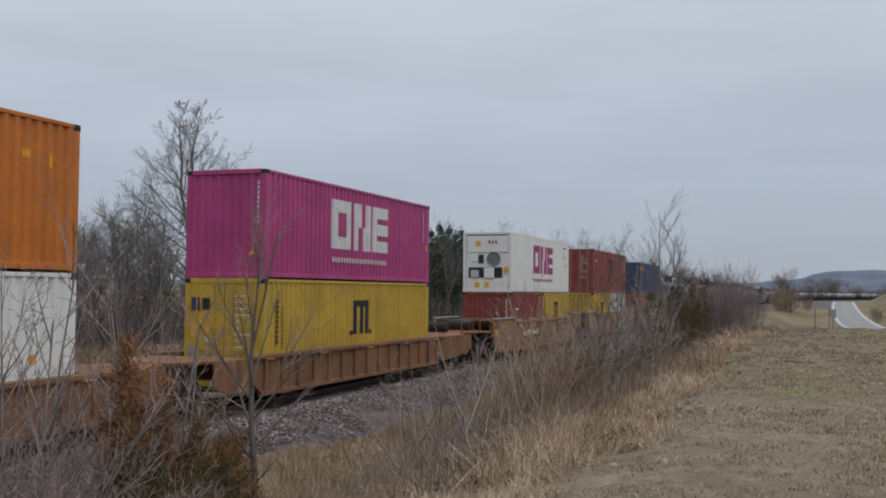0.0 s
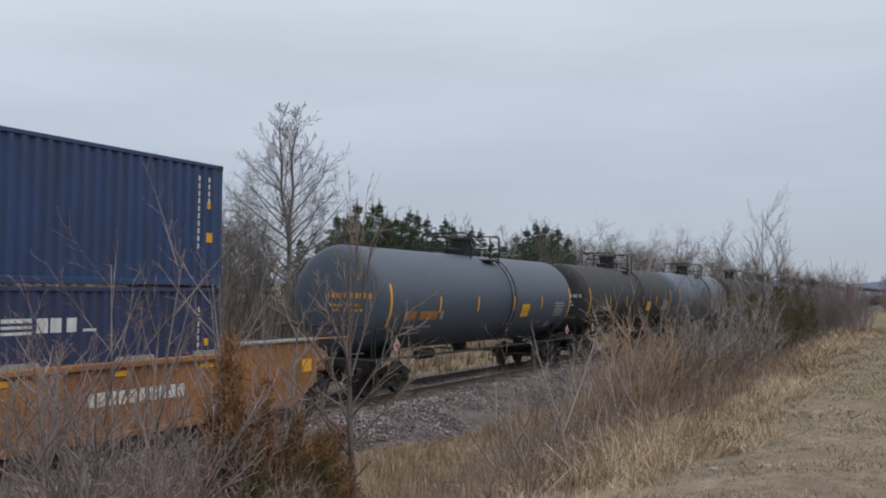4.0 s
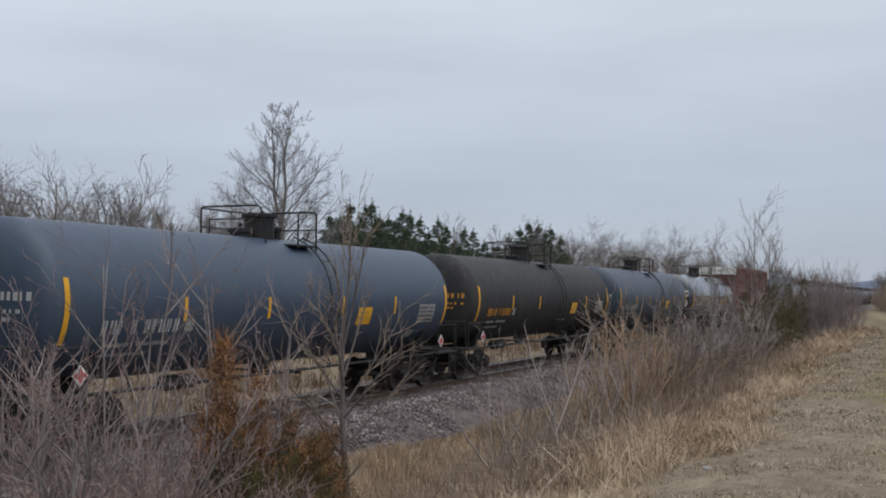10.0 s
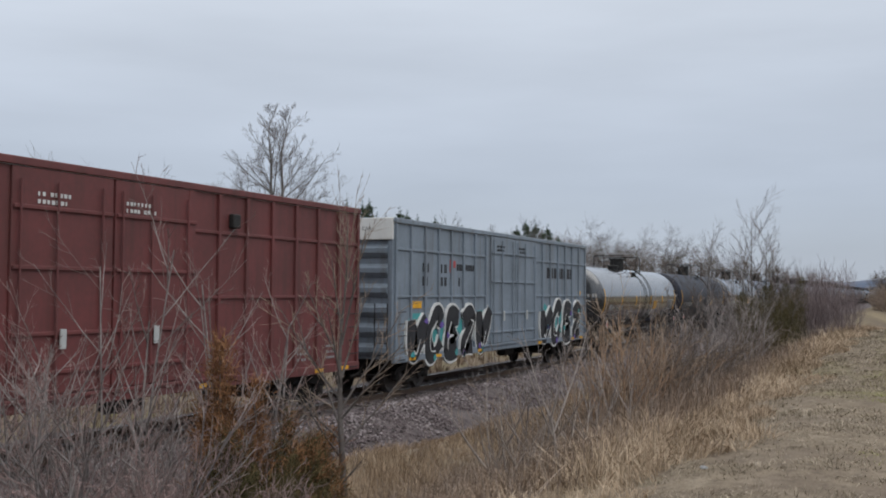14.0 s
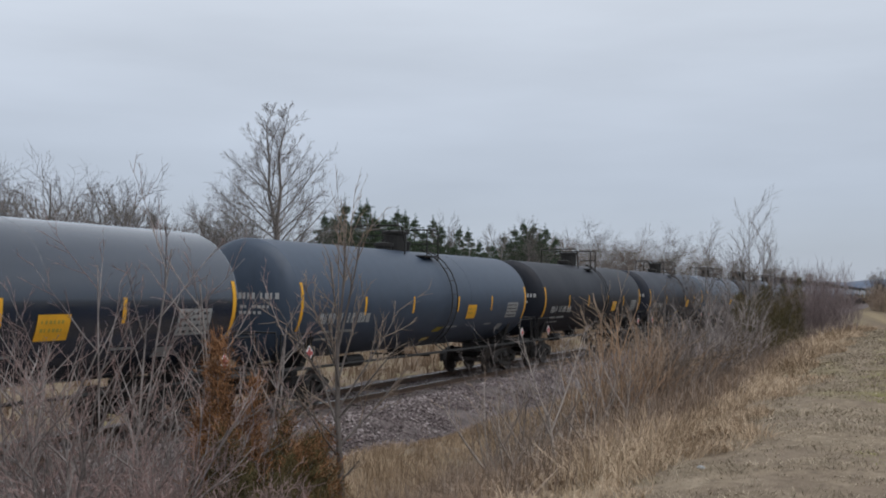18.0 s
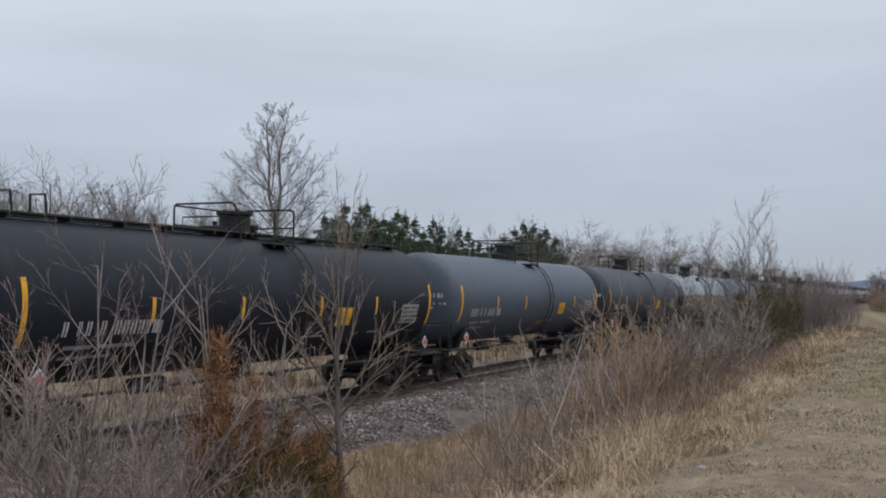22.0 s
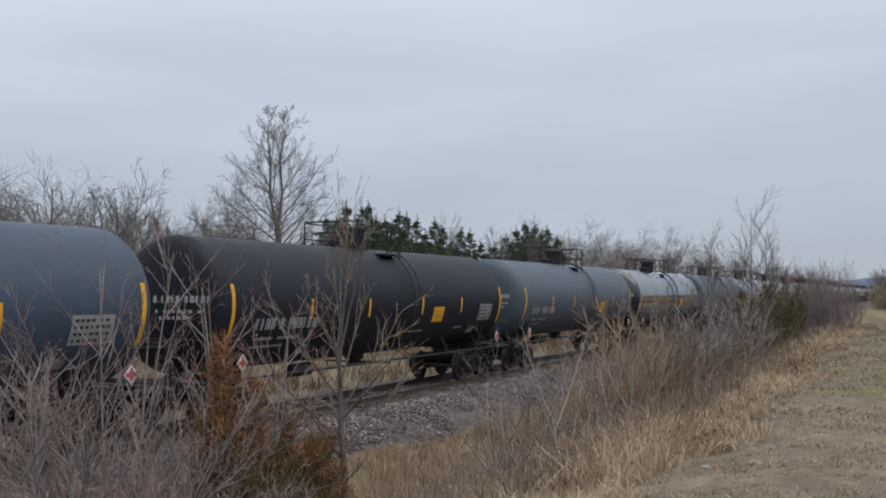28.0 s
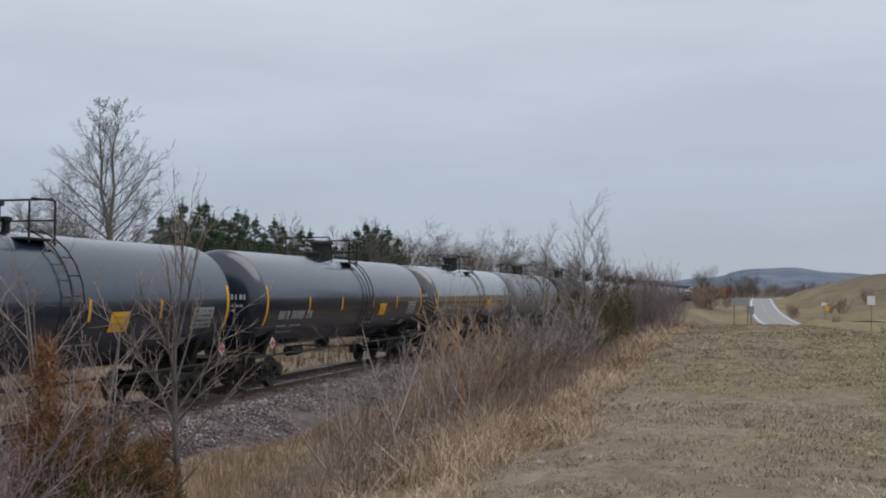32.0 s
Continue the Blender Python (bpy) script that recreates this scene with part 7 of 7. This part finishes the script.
# middle brush
def thicket_shrub(seed, h, stems, kids, lean, r0, mat, twig, least=0.005, wander=0.19, up=0.02, spread=0.8, base=0.35, split=0.009):
    """A fan of forked stems from one foot."""
    w = Wood(seed, split, least, 0.6)
    r = w.r
    for i in range(stems):
        a = r.random() * 6.283
        ln = lean * (0.15 + r.random())
        w.grow(Vector((math.cos(a) * base * r.random(), math.sin(a) * base * r.random(), -0.1)), Vector((math.cos(a) * ln, math.sin(a) * ln, 1)), h * r.uniform(0.45, 1.0), r0 * r.uniform(0.5, 1.1), 0, kids, spread, up, wander, 0.5, 0.22)
    return w.thing("bare_shrub", "branchwork", mat, twig)


def forked_sapling(seed, h, forks, mat, twig, low=0.32, r0=0.02):
    """One thin stem that parts low down into a few straight wands."""
    w = Wood(seed, 0.008, 0.0034, 0.62)
    r = w.r
    foot, knee = Vector((0, 0, -0.15)), Vector((r.gauss(0, 0.04) * h, r.gauss(0, 0.04) * h, low * h))
    w.limb([foot, foot.lerp(knee, 0.5) + Vector((r.gauss(0, 0.02), r.gauss(0, 0.02), 0)), knee], [r0, r0 * 0.9, r0 * 0.8])
    for i in range(forks):
        a = 6.283 * (i + r.random() * 0.5) / forks
        ln = r.uniform(0.25, 0.95)
        p = foot.lerp(knee, r.uniform(0.65, 1.0))
        w.grow(p, Vector((math.cos(a) * ln, math.sin(a) * ln, 1)), (1 - low) * h * r.uniform(0.55, 1.05), r0 * r.uniform(0.45, 0.7), 0, (6, 3), 0.6, 0.07, 0.07, 0.4, 0.2, 0.3)
    return w.thing("bare_shrub", "branchwork", mat, twig)


mid = [forked_sapling(100, 1.8, 4, M_STEM_LT, M_STEM, 0.35), thicket_shrub(101, 2.4, 10, (6, 3), 0.62, 0.025, M_TWIG_ORANGE, M_TWIG_TAN, 0.007, 0.09, 0.05, 0.5, 0.4, 0.0085),
       thicket_shrub(102, 2.8, 6, (8, 4), 0.5, 0.033, M_STEM, M_STEM, 0.009, 0.12, 0.04, 0.6, 0.3, 0.0095),
       bare_tree(103, 9.4, 0.06, (18, 8, 3), 0.52, 0.05, 0.07, 0.16, M_TWIG_GREY, M_TWIG_DK, 0.013, 0.38, 0.06, 0.0065, 0.2), thicket_shrub(104, 2.3, 9, (7, 4), 0.7, 0.024, M_TWIG, M_TWIG_DK, 0.0085, 0.11, 0.03, 0.6),
       thicket_shrub(105, 1.2, 6, (6, 3), 0.8, 0.01, M_TWIG_TAN, M_TWIG, 0.003, 0.09, 0.05, 0.6), forked_sapling(106, 2.4, 3, M_STEM, M_STEM, 0.2, 0.024),
       thicket_shrub(107, 2.9, 20, (6, 3), 0.22, 0.012, M_PURPLE, M_PURPLE, 0.0055, 0.05, 0.04, 0.35, 0.95, 0.008), forked_sapling(108, 1.5, 5, M_STEM_LT, M_TWIG, 0.2, 0.022)]
far_bush = thicket_shrub(109, 2.4, 14, (6, 4), 0.65, 0.035, M_TWIG, M_TWIG_DK, 0.02, 0.12, 0.03, 0.6, 0.5)
NAMES = ("pale slender leafless sapling in dry grass", "orange-tan leafless thicket shrub above dry grass", "grey leafless thicket shrub above dry grass", "tall leafless thicket tree beside the track", "dense red-brown leafless thicket shrub", "low red-brown leafless brush in dry grass",
         "thin grey leafless sapling in dry grass", "purple-grey brush of upright leafless stems", "small pale leafless shrub in dry grass")
fst = set()
BRUSH = [(0, 18.25, 11.5, 1.11), (6, 20.75, 13.5, 0.9), (8, 21.91, 14, 1.3), (8, 19.64, 13, 1.08), (6, 18.86, 15, 0.85), (8, 16.36, 13, 0.81), (0, 15.28, 15, 0.87),
         (6, 16.83, 16, 0.78), (8, 21.2, 12.5, 0.92), (8, 17.45, 14.5, 0.99), (6, 22.32, 16, 0.9), (0, 14.36, 16.5, 0.78), (8, 20.1, 12, 0.78), (1, 14.3, 19, 0.96),
         (1, 15.13, 20, 0.95), (1, 13.14, 20, 0.85), (1, 12.08, 22, 0.77), (1, 15.9, 18.5, 0.83), (4, 12.38, 22, 0.84), (4, 11.17, 23, 0.85), (4, 9.98, 25, 0.88),
         (4, 13.75, 21, 0.8), (4, 14.97, 20.5, 0.76), (2, 9.59, 25, 0.8), (2, 10.66, 24, 0.76), (2, 8.65, 28, 0.84), (2, 11.62, 24, 0.77), (2, 7.63, 31, 0.75),
         (2, 12.83, 23, 0.74), (4, 8.65, 29, 0.76), (4, 7.49, 32, 0.65), (5, 22.45, 13.5, 1.01), (5, 17.74, 12.5, 0.56), (5, 14.35, 15, 0.47), (5, 12.83, 17, 0.47),
         (5, 19.14, 12, 0.49), (5, 15.73, 14, 0.53), (5, 20.72, 14, 0.98), (5, 16.81, 12.5, 0.37), (5, 15.27, 13.5, 0.37), (5, 18.68, 13.5, 0.78), (5, 23.39, 13, 0.91),
         (5, 13.43, 15, 0.26), (3, 7.6, 49, 0.92), (3, 10.2, 46, 0.76), (3, 7.2, 50, 0.8), (3, 9.2, 48, 0.66), (3, 8.4, 50, 0.72), (3, 9.8, 52, 0.74), (3, 11.4, 48, 0.6), (3, 6.6, 55, 0.75), (3, 12.4, 46, 0.52),
         (7, 6.2, 47, 0.98), (7, 5.8, 46, 1.05), (7, 5.3, 47, 1.0), (7, 4.9, 46, 1.08), (7, 4.5, 47, 1.0), (7, 4.1, 46, 1.05), (7, 3.8, 47, 0.95), (7, 3.4, 46, 0.85),
         (7, 3.1, 45, 0.62), (7, 5.6, 54, 1.05), (7, 4.7, 54, 1.1), (7, 4.0, 53, 1.05), (3, 5.3, 60, 0.52), (3, 4.5, 62, 0.5), (3, 3.9, 62, 0.46)]
for j, az, r, k in BRUSH:
    ob = again(mid[j], az, r, PR.random() * 360, k) if j in fst else plant(mid[j], az, r, PR.random() * 360, k)
    fst.add(j)
    tagged(ob, NAMES[j], "shrub", "brush along the verge")


# litter and stalks inside the thickets, coloured dark to stand for the shaded gaps
rs = np.random.RandomState(19)
n = 5500
yy = 17 + 40 * rs.rand(n) ** 1.1
xx = -5.2 - 1.2 * sstep(19, 36, yy) + 1.6 * sstep(42, 52, yy) + rs.randn(n) * 0.75
zz = ground_z(xx, yy) - 0.05
hh = 0.2 + 0.55 * rs.rand(n)
ok = patches(xx, yy, 2.2, 21) > 0.42
xx, yy, zz, hh = xx[ok], yy[ok], zz[ok], hh[ok]
n = len(xx)
V = []
for b in range(2):
    lean = rs.randn(n, 2) * 0.9
    a = rs.rand(n) * 3.14
    w = (0.004 + 0.005 * rs.rand(n)) * (1 + yy / 60)
    ox, oy = np.cos(a) * w, np.sin(a) * w
    bx0, by0 = xx + rs.randn(n) * 0.2, yy + rs.randn(n) * 0.2
    V.append(np.stack([np.stack([bx0 - ox, by0 - oy, zz], 1), np.stack([bx0 + ox, by0 + oy, zz], 1), np.stack([bx0 + lean[:, 0] * hh + ox * 0.4, by0 + lean[:, 1] * hh + oy * 0.4, zz + hh], 1), np.stack([bx0 + lean[:, 0] * hh - ox * 0.4, by0 + lean[:, 1] * hh - oy * 0.4, zz + hh], 1)], 1).reshape(-1, 3))
V = np.concatenate(V)
tagged(raw_np("thicket_litter", V, np.arange(len(V)).reshape(-1, 4), M_THICKET), "dark dead stalks and litter that also stand for shade inside the thickets", "undergrowth", kind="stuff")


# ---- grasses ----
def blades(name, x, y, h, width, lean, seed, mat, label, cat):
    """Grass as bent narrow blades standing on the ground."""
    r = np.random.RandomState(seed)
    n = len(x)
    z = ground_z(x, y) - 0.006
    a = r.rand(n) * 6.283
    wx, wy = np.cos(a) * width / 2, np.sin(a) * width / 2
    la = 12.57 * patches(x, y, 0.45, seed) + r.randn(n) * 0.7
    ll = np.abs(r.randn(n)) * lean * (0.35 + 1.3 * patches(x, y, 0.3, seed + 50))
    dx, dy = np.cos(la) * ll + 0.10, np.sin(la) * ll - 0.06
    P = np.stack([x, y, z], 1)
    Wv = np.stack([wx, wy, 0 * wx], 1)
    m1 = P + np.stack([dx * h * 0.35, dy * h * 0.35, h * 0.6], 1)
    tp = P + np.stack([dx * h, dy * h, h * np.clip(1 - 0.25 * ll, 0.4, 1)], 1)
    V = np.stack([P - Wv, P + Wv, m1 + Wv * 0.75, m1 - Wv * 0.75, tp + Wv * 0.2, tp - Wv * 0.2], 1).reshape(-1, 3)
    b = np.arange(n)[:, None] * 6
    Fq = np.concatenate([b + np.array([[0, 1, 2, 3]]), b + np.array([[3, 2, 4, 5]])])
    return tagged(raw_np(name, V, Fq, mat), label, cat, kind="stuff")


def clumped(r, n, x0, x1, y0, y1, power=1.6, tuft=14, spread=0.09):
    m = n // tuft
    cy = y0 + (y1 - y0) * r.rand(m) ** power
    cx = x0 + (x1 - x0) * r.rand(m)
    s = spread * (0.6 + cy / 40)
    return np.repeat(cx, tuft) + r.randn(m * tuft) * np.repeat(s, tuft), np.repeat(cy, tuft) + r.randn(m * tuft) * np.repeat(s, tuft)


r9 = np.random.RandomState(31)
x, y = clumped(r9, 200000, -7.6, -1.4, 3.0, 62, 1.7, 16, 0.1)
edge = -1.75 + 0.3 * np.sin(y * 0.7) + 0.22 * np.sin(y * 1.9)
ok = x < edge
x, y = x[ok], y[ok]
tall = 0.6 * patches(x, y, 1.3, 11) + 0.4 * patches(x, y, 0.5, 12)
ok = tall + 0.25 * r9.rand(len(x)) > 0.42 + 0.2 * sstep(-3.4, -4.6, x) * sstep(26, 17, y)
x, y, tall = x[ok], y[ok], tall[ok]
h = (0.12 + 0.55 * r9.rand(len(x)) ** 1.3) * (0.15 + 1.5 * tall ** 1.4) * (0.45 + 0.55 * sstep(-1.5, -2.9, x)) * (0.75 + 0.35 * sstep(14, 24, y)) * (0.34 + 0.66 * sstep(-3.7, -2.5, x) * (0.6 + 0.8 * patches(x, y, 0.8, 61)))
blades("tall_dry_grass", x, y, np.maximum(h, 0.1), (0.0025 + 0.003 * r9.rand(len(x))) * (1 + y / 14), 1.45, 32, M_STRAW, "tall tan dry grass on the bank", "grass")
x, y = clumped(r9, 60000, -7.6, -2.4, -14, 4, 1.0, 16, 0.12)
blades("tall_dry_grass", x, y, 0.12 + 0.4 * r9.rand(len(x)), 0.004 + 0.004 * r9.rand(len(x)), 0.75, 40, M_STRAW, "tall tan dry grass on the bank", "grass")
x, y = clumped(r9, 60000, -7.4, -3.0, 6, 34, 1.4, 9, 0.16)
blades("dead_weeds", x, y, 0.1 + 0.4 * r9.rand(len(x)), (0.003 + 0.003 * r9.rand(len(x))) * (1 + y / 16), 0.95, 39, M_DEAD, "flattened brown dead weeds in the tall grass", "weeds")
x, y = clumped(r9, 5500, -7.2, -2.6, 7, 30, 1.3, 5, 0.14)
blades("weed_stalks", x, y, 0.25 + 0.6 * r9.rand(len(x)) ** 1.5, (0.003 + 0.002 * r9.rand(len(x))) * (1 + y / 18), 0.45, 41, M_WEED, "thin grey-brown weed stalks standing in the dry grass", "weeds")
x, y = clumped(r9, 70000, -11.3, -7.2, 7, 70)
h = (0.14 + 0.36 * r9.rand(len(x))) * (0.8 + 0.3 * np.sin(x * 1.3 + y * 0.8)) * (0.4 + 0.6 * sstep(-11.4, -9.6, x))
blades("tall_dry_grass", x, y, np.maximum(h, 0.1), (0.004 + 0.004 * r9.rand(len(x))) * (1 + y / 20), 0.5, 33, M_STRAW, "matted tan dry grass at the foot of the ballast", "grass")
x, y = clumped(r9, 16000, -7.2, -3.8, 60, 105, 1.3)
blades("tall_dry_grass", x, y, 0.25 + 0.45 * r9.rand(len(x)), 0.03 + 0.0003 * y, 0.35, 34, M_STRAW, "tall tan dry grass on the bank", "grass")
x, y = clumped(r9, 42000, -38, -19.0, 8, 230, 1.5, 14, 0.16)
blades("tall_dry_grass", x, y, 0.25 + 0.45 * r9.rand(len(x)), 0.025 + 0.0004 * y, 0.45, 35, M_STRAW_DULL, "dry tan grass beyond the track", "grass")
x, y = clumped(r9, 380000, -2.0, 12, 3.2, 48, 1.75, 5, 0.06)
thick = 0.6 * patches(x, y, 0.9, 3) + 0.4 * patches(x, y, 0.35, 4)
ok = thick > 0.2 + 0.18 * r9.rand(len(x))
x, y, thick = x[ok], y[ok], thick[ok]
h = (0.012 + 0.042 * r9.rand(len(x)) ** 1.6) * (0.1 + 2.0 * thick)
blades("mown_grass", x, y, np.maximum(h, 0.01), (0.002 + 0.0022 * r9.rand(len(x))) * (1 + y / 7), 1.8, 36, M_MOWN, "short mown winter grass, brown with green tufts", "grass")

x, y = clumped(r9, 150000, -0.8, 12, 3.4, 44, 1.6, 8, 0.07)
lush = 0.55 * patches(x, y, 1.7, 7) + 0.3 * patches(x, y, 0.6, 8) + 0.15 * r9.rand(len(x)) + 0.25 * sstep(1.3, 3.0, x) * sstep(10, 22, y)
ok = lush > 0.6
x, y = x[ok], y[ok]
blades("green_grass", x, y, 0.014 + 0.024 * r9.rand(len(x)), (0.0022 + 0.0025 * r9.rand(len(x))) * (1 + y / 8), 1.5, 37, M_GREENTUFT, "thin green winter grass in the mown verge", "grass")

# ---- roadside things ----
M_GALV = surface("galvanised_sign_back", (0.3, 0.31, 0.32), (0.4, 0.41, 0.42), 2.0, 0.5, 0.5, 0.6)
M_SIGN_W = plain("white_sign_face", (0.66, 0.68, 0.7))
M_POST = surface("weathered_post_timber", (0.16, 0.13, 0.1), (0.26, 0.22, 0.18), 3.0, 0.9, 0, 0.9, 0.3)
M_RUST = surface("rusty_fence_steel", (0.09, 0.045, 0.03), (0.16, 0.09, 0.06), 4.0, 0.85, 0.2, 0.9)


def road_sign(az, r, w, h, z0, z1, posts, face, label, rz=0.0):
    """A sign panel on one or two posts, standing on the ground."""
    x, y, z = spot(az, r)
    t = empty("road_sign", pose(x, y, z, 0, 0, rz))
    part("panel", Geo().box((0, 0, (z0 + z1) / 2 - z), (w, 0.02, z1 - z0), 0.006), face, t)
    for i in range(posts):
        dx = 0 if posts == 1 else (i - 0.5) * w * 0.8
        part("post", Geo().box((dx, 0.05, (z1 - z) / 2 - 0.15), (0.09, 0.07, z1 - z + 0.3), 0.01), M_POST, t)
    tagged(t, label, "road sign", "signs by the highway")


road_sign(-0.5, 85, 1.3, 0.62, 1.9, 2.52, 2, M_GALV, "grey back of a highway sign on two posts", -5)
road_sign(-1.02, 86, 0.5, 0.66, 1.2, 1.86, 1, M_GALV, "small grey sign back on a post", -5)
road_sign(-7.0, 112, 0.78, 0.92, 1.75, 2.65, 1, M_SIGN_W, "white rectangular highway sign on a post", 8)
road_sign(-4.85, 150, 0.62, 0.6, 0.5, 1.1, 1, M_YELLOW, "small yellow warning sign beside the highway", 5)
road_sign(-4.72, 151, 0.75, 0.5, 1.15, 1.6, 1, M_SIGN_W, "small white sign beside the highway", 5)
for az, r, h in ((16.3, 29, 1.15), (13.4, 22, 0.9), (10.3, 43, 1.2)):
    x, y, z = spot(az, r)
    tagged(part("fence_post", Geo().box((0, 0, h / 2 - 0.15), (0.045, 0.045, h + 0.3), 0.008), M_RUST, None, at=pose(x, y, z, 3 - r / 10, 2)), "thin rusty steel fence post in the brush", "fence post", "old fence posts")
x, y, z = spot(10.4, 9.1)
tagged(part("pale_stone", Geo().lathe([(0.01, -0.01), (0.03, -0.01), (0.04, 0.005), (0.025, 0.02), (0.01, 0.024)], 7, "z"), M_FADED, None, at=pose(x, y, z, 4, 8, 20)), "pale stone lying in the mown grass", "stone")
# far trees by the highway and under the ridge
FAR = [(az, PR.uniform(700, 760), PR.uniform(1.35, 1.7)) for az in (-0.25, -0.5, -0.7, -0.85, -1.0, -1.2, -1.45)] + [(az, PR.uniform(800, 900), PR.uniform(0.9, 1.3)) for az in (1.9, 1.5, 1.2, 0.9, 0.5, 0.2, -1.9, -2.2, -3.2, -3.4, -3.6, -3.8, -4.0, -4.3, -4.6, -4.9, -5.3)]
FAR += [(4.4 - 2.4 * i / 11, PR.uniform(420, 650), PR.uniform(0.5, 0.8)) for i in range(12)]
for i, (az, r, k) in enumerate(FAR):
    tagged(again(bare[4 + i % 2], az, r, PR.random() * 360, k, sink=3.4 * k), "far bare dark tree below the wooded ridge", "tree", "far trees by the highway")
for i in range(26):
    tagged(again(far_bush, 1.4 - 6.8 * (i + PR.random()) / 26, PR.uniform(800, 950), PR.random() * 360, PR.uniform(3.0, 4.6)), "far dark leafless scrub below the wooded ridge", "scrub", "far trees by the highway")
for az, r, k in ((-4.3, 172, 0.7), (-4.7, 178, 0.6), (-5.3, 190, 0.8), (-3.2, 230, 1.2), (-3.05, 260, 1.1), (-5.6, 240, 1.6), (-6.8, 260, 1.5), (-5.0, 250, 1.4)):
    tagged(again(far_bush, az, r, PR.random() * 360, k), "tan leafless bush on the slope beside the highway", "shrub", "bushes beside the highway")
tagged(plant(far_bush, -7.9, 96, 0, 0.9, 0.8), "low dark leafless bush on the slope", "shrub", "brush along the verge")
for az, r, k in ((1.7, 256, 2.2), (1.1, 264, 2.0), (1.4, 260, 2.6), (1.25, 268, 2.4), (0.2, 300, 1.6)):
    tagged(again(far_bush, az, r, PR.random() * 360, k), "dark leafless bush beside the line", "shrub", "brush along the verge")


for az, r, k in ((1.35, 263, 1.15), (1.6, 266, 0.95), (1.1, 262, 0.9), (1.45, 270, 1.0)):
    tagged(again(bare[5], az, r, PR.random() * 360, k * 0.72, sink=0.8), "slim leafless tree beside the line", "tree", "brush along the verge")


# ---- movement ----
def motions():
    """The train rolls past at a steady speed; the wheels turn with it."""
    for thing, at, z in WAGONS:
        walk(thing, [(t, rail_pose(at - SPEED * t, z)) for t in ((0, 8, 16, 24, 32) if at < CURVE_AT else range(33))])
    turn = -math.degrees(SPEED / 0.457)
    first = {}
    for wheel, e in TURNING:
        if e not in first:
            walk(wheel, [(i / FPS, pose(0, e * 0.9, 0.457, -turn * i / FPS)) for i in range(32 * FPS + 1)])
            first[e] = wheel.animation_data
        else:
            wheel.rotation_mode = "QUATERNION"
            keys = wheel.animation_data_create()
            keys.action = first[e].action
            keys.action_slot = first[e].action_slot


motions()
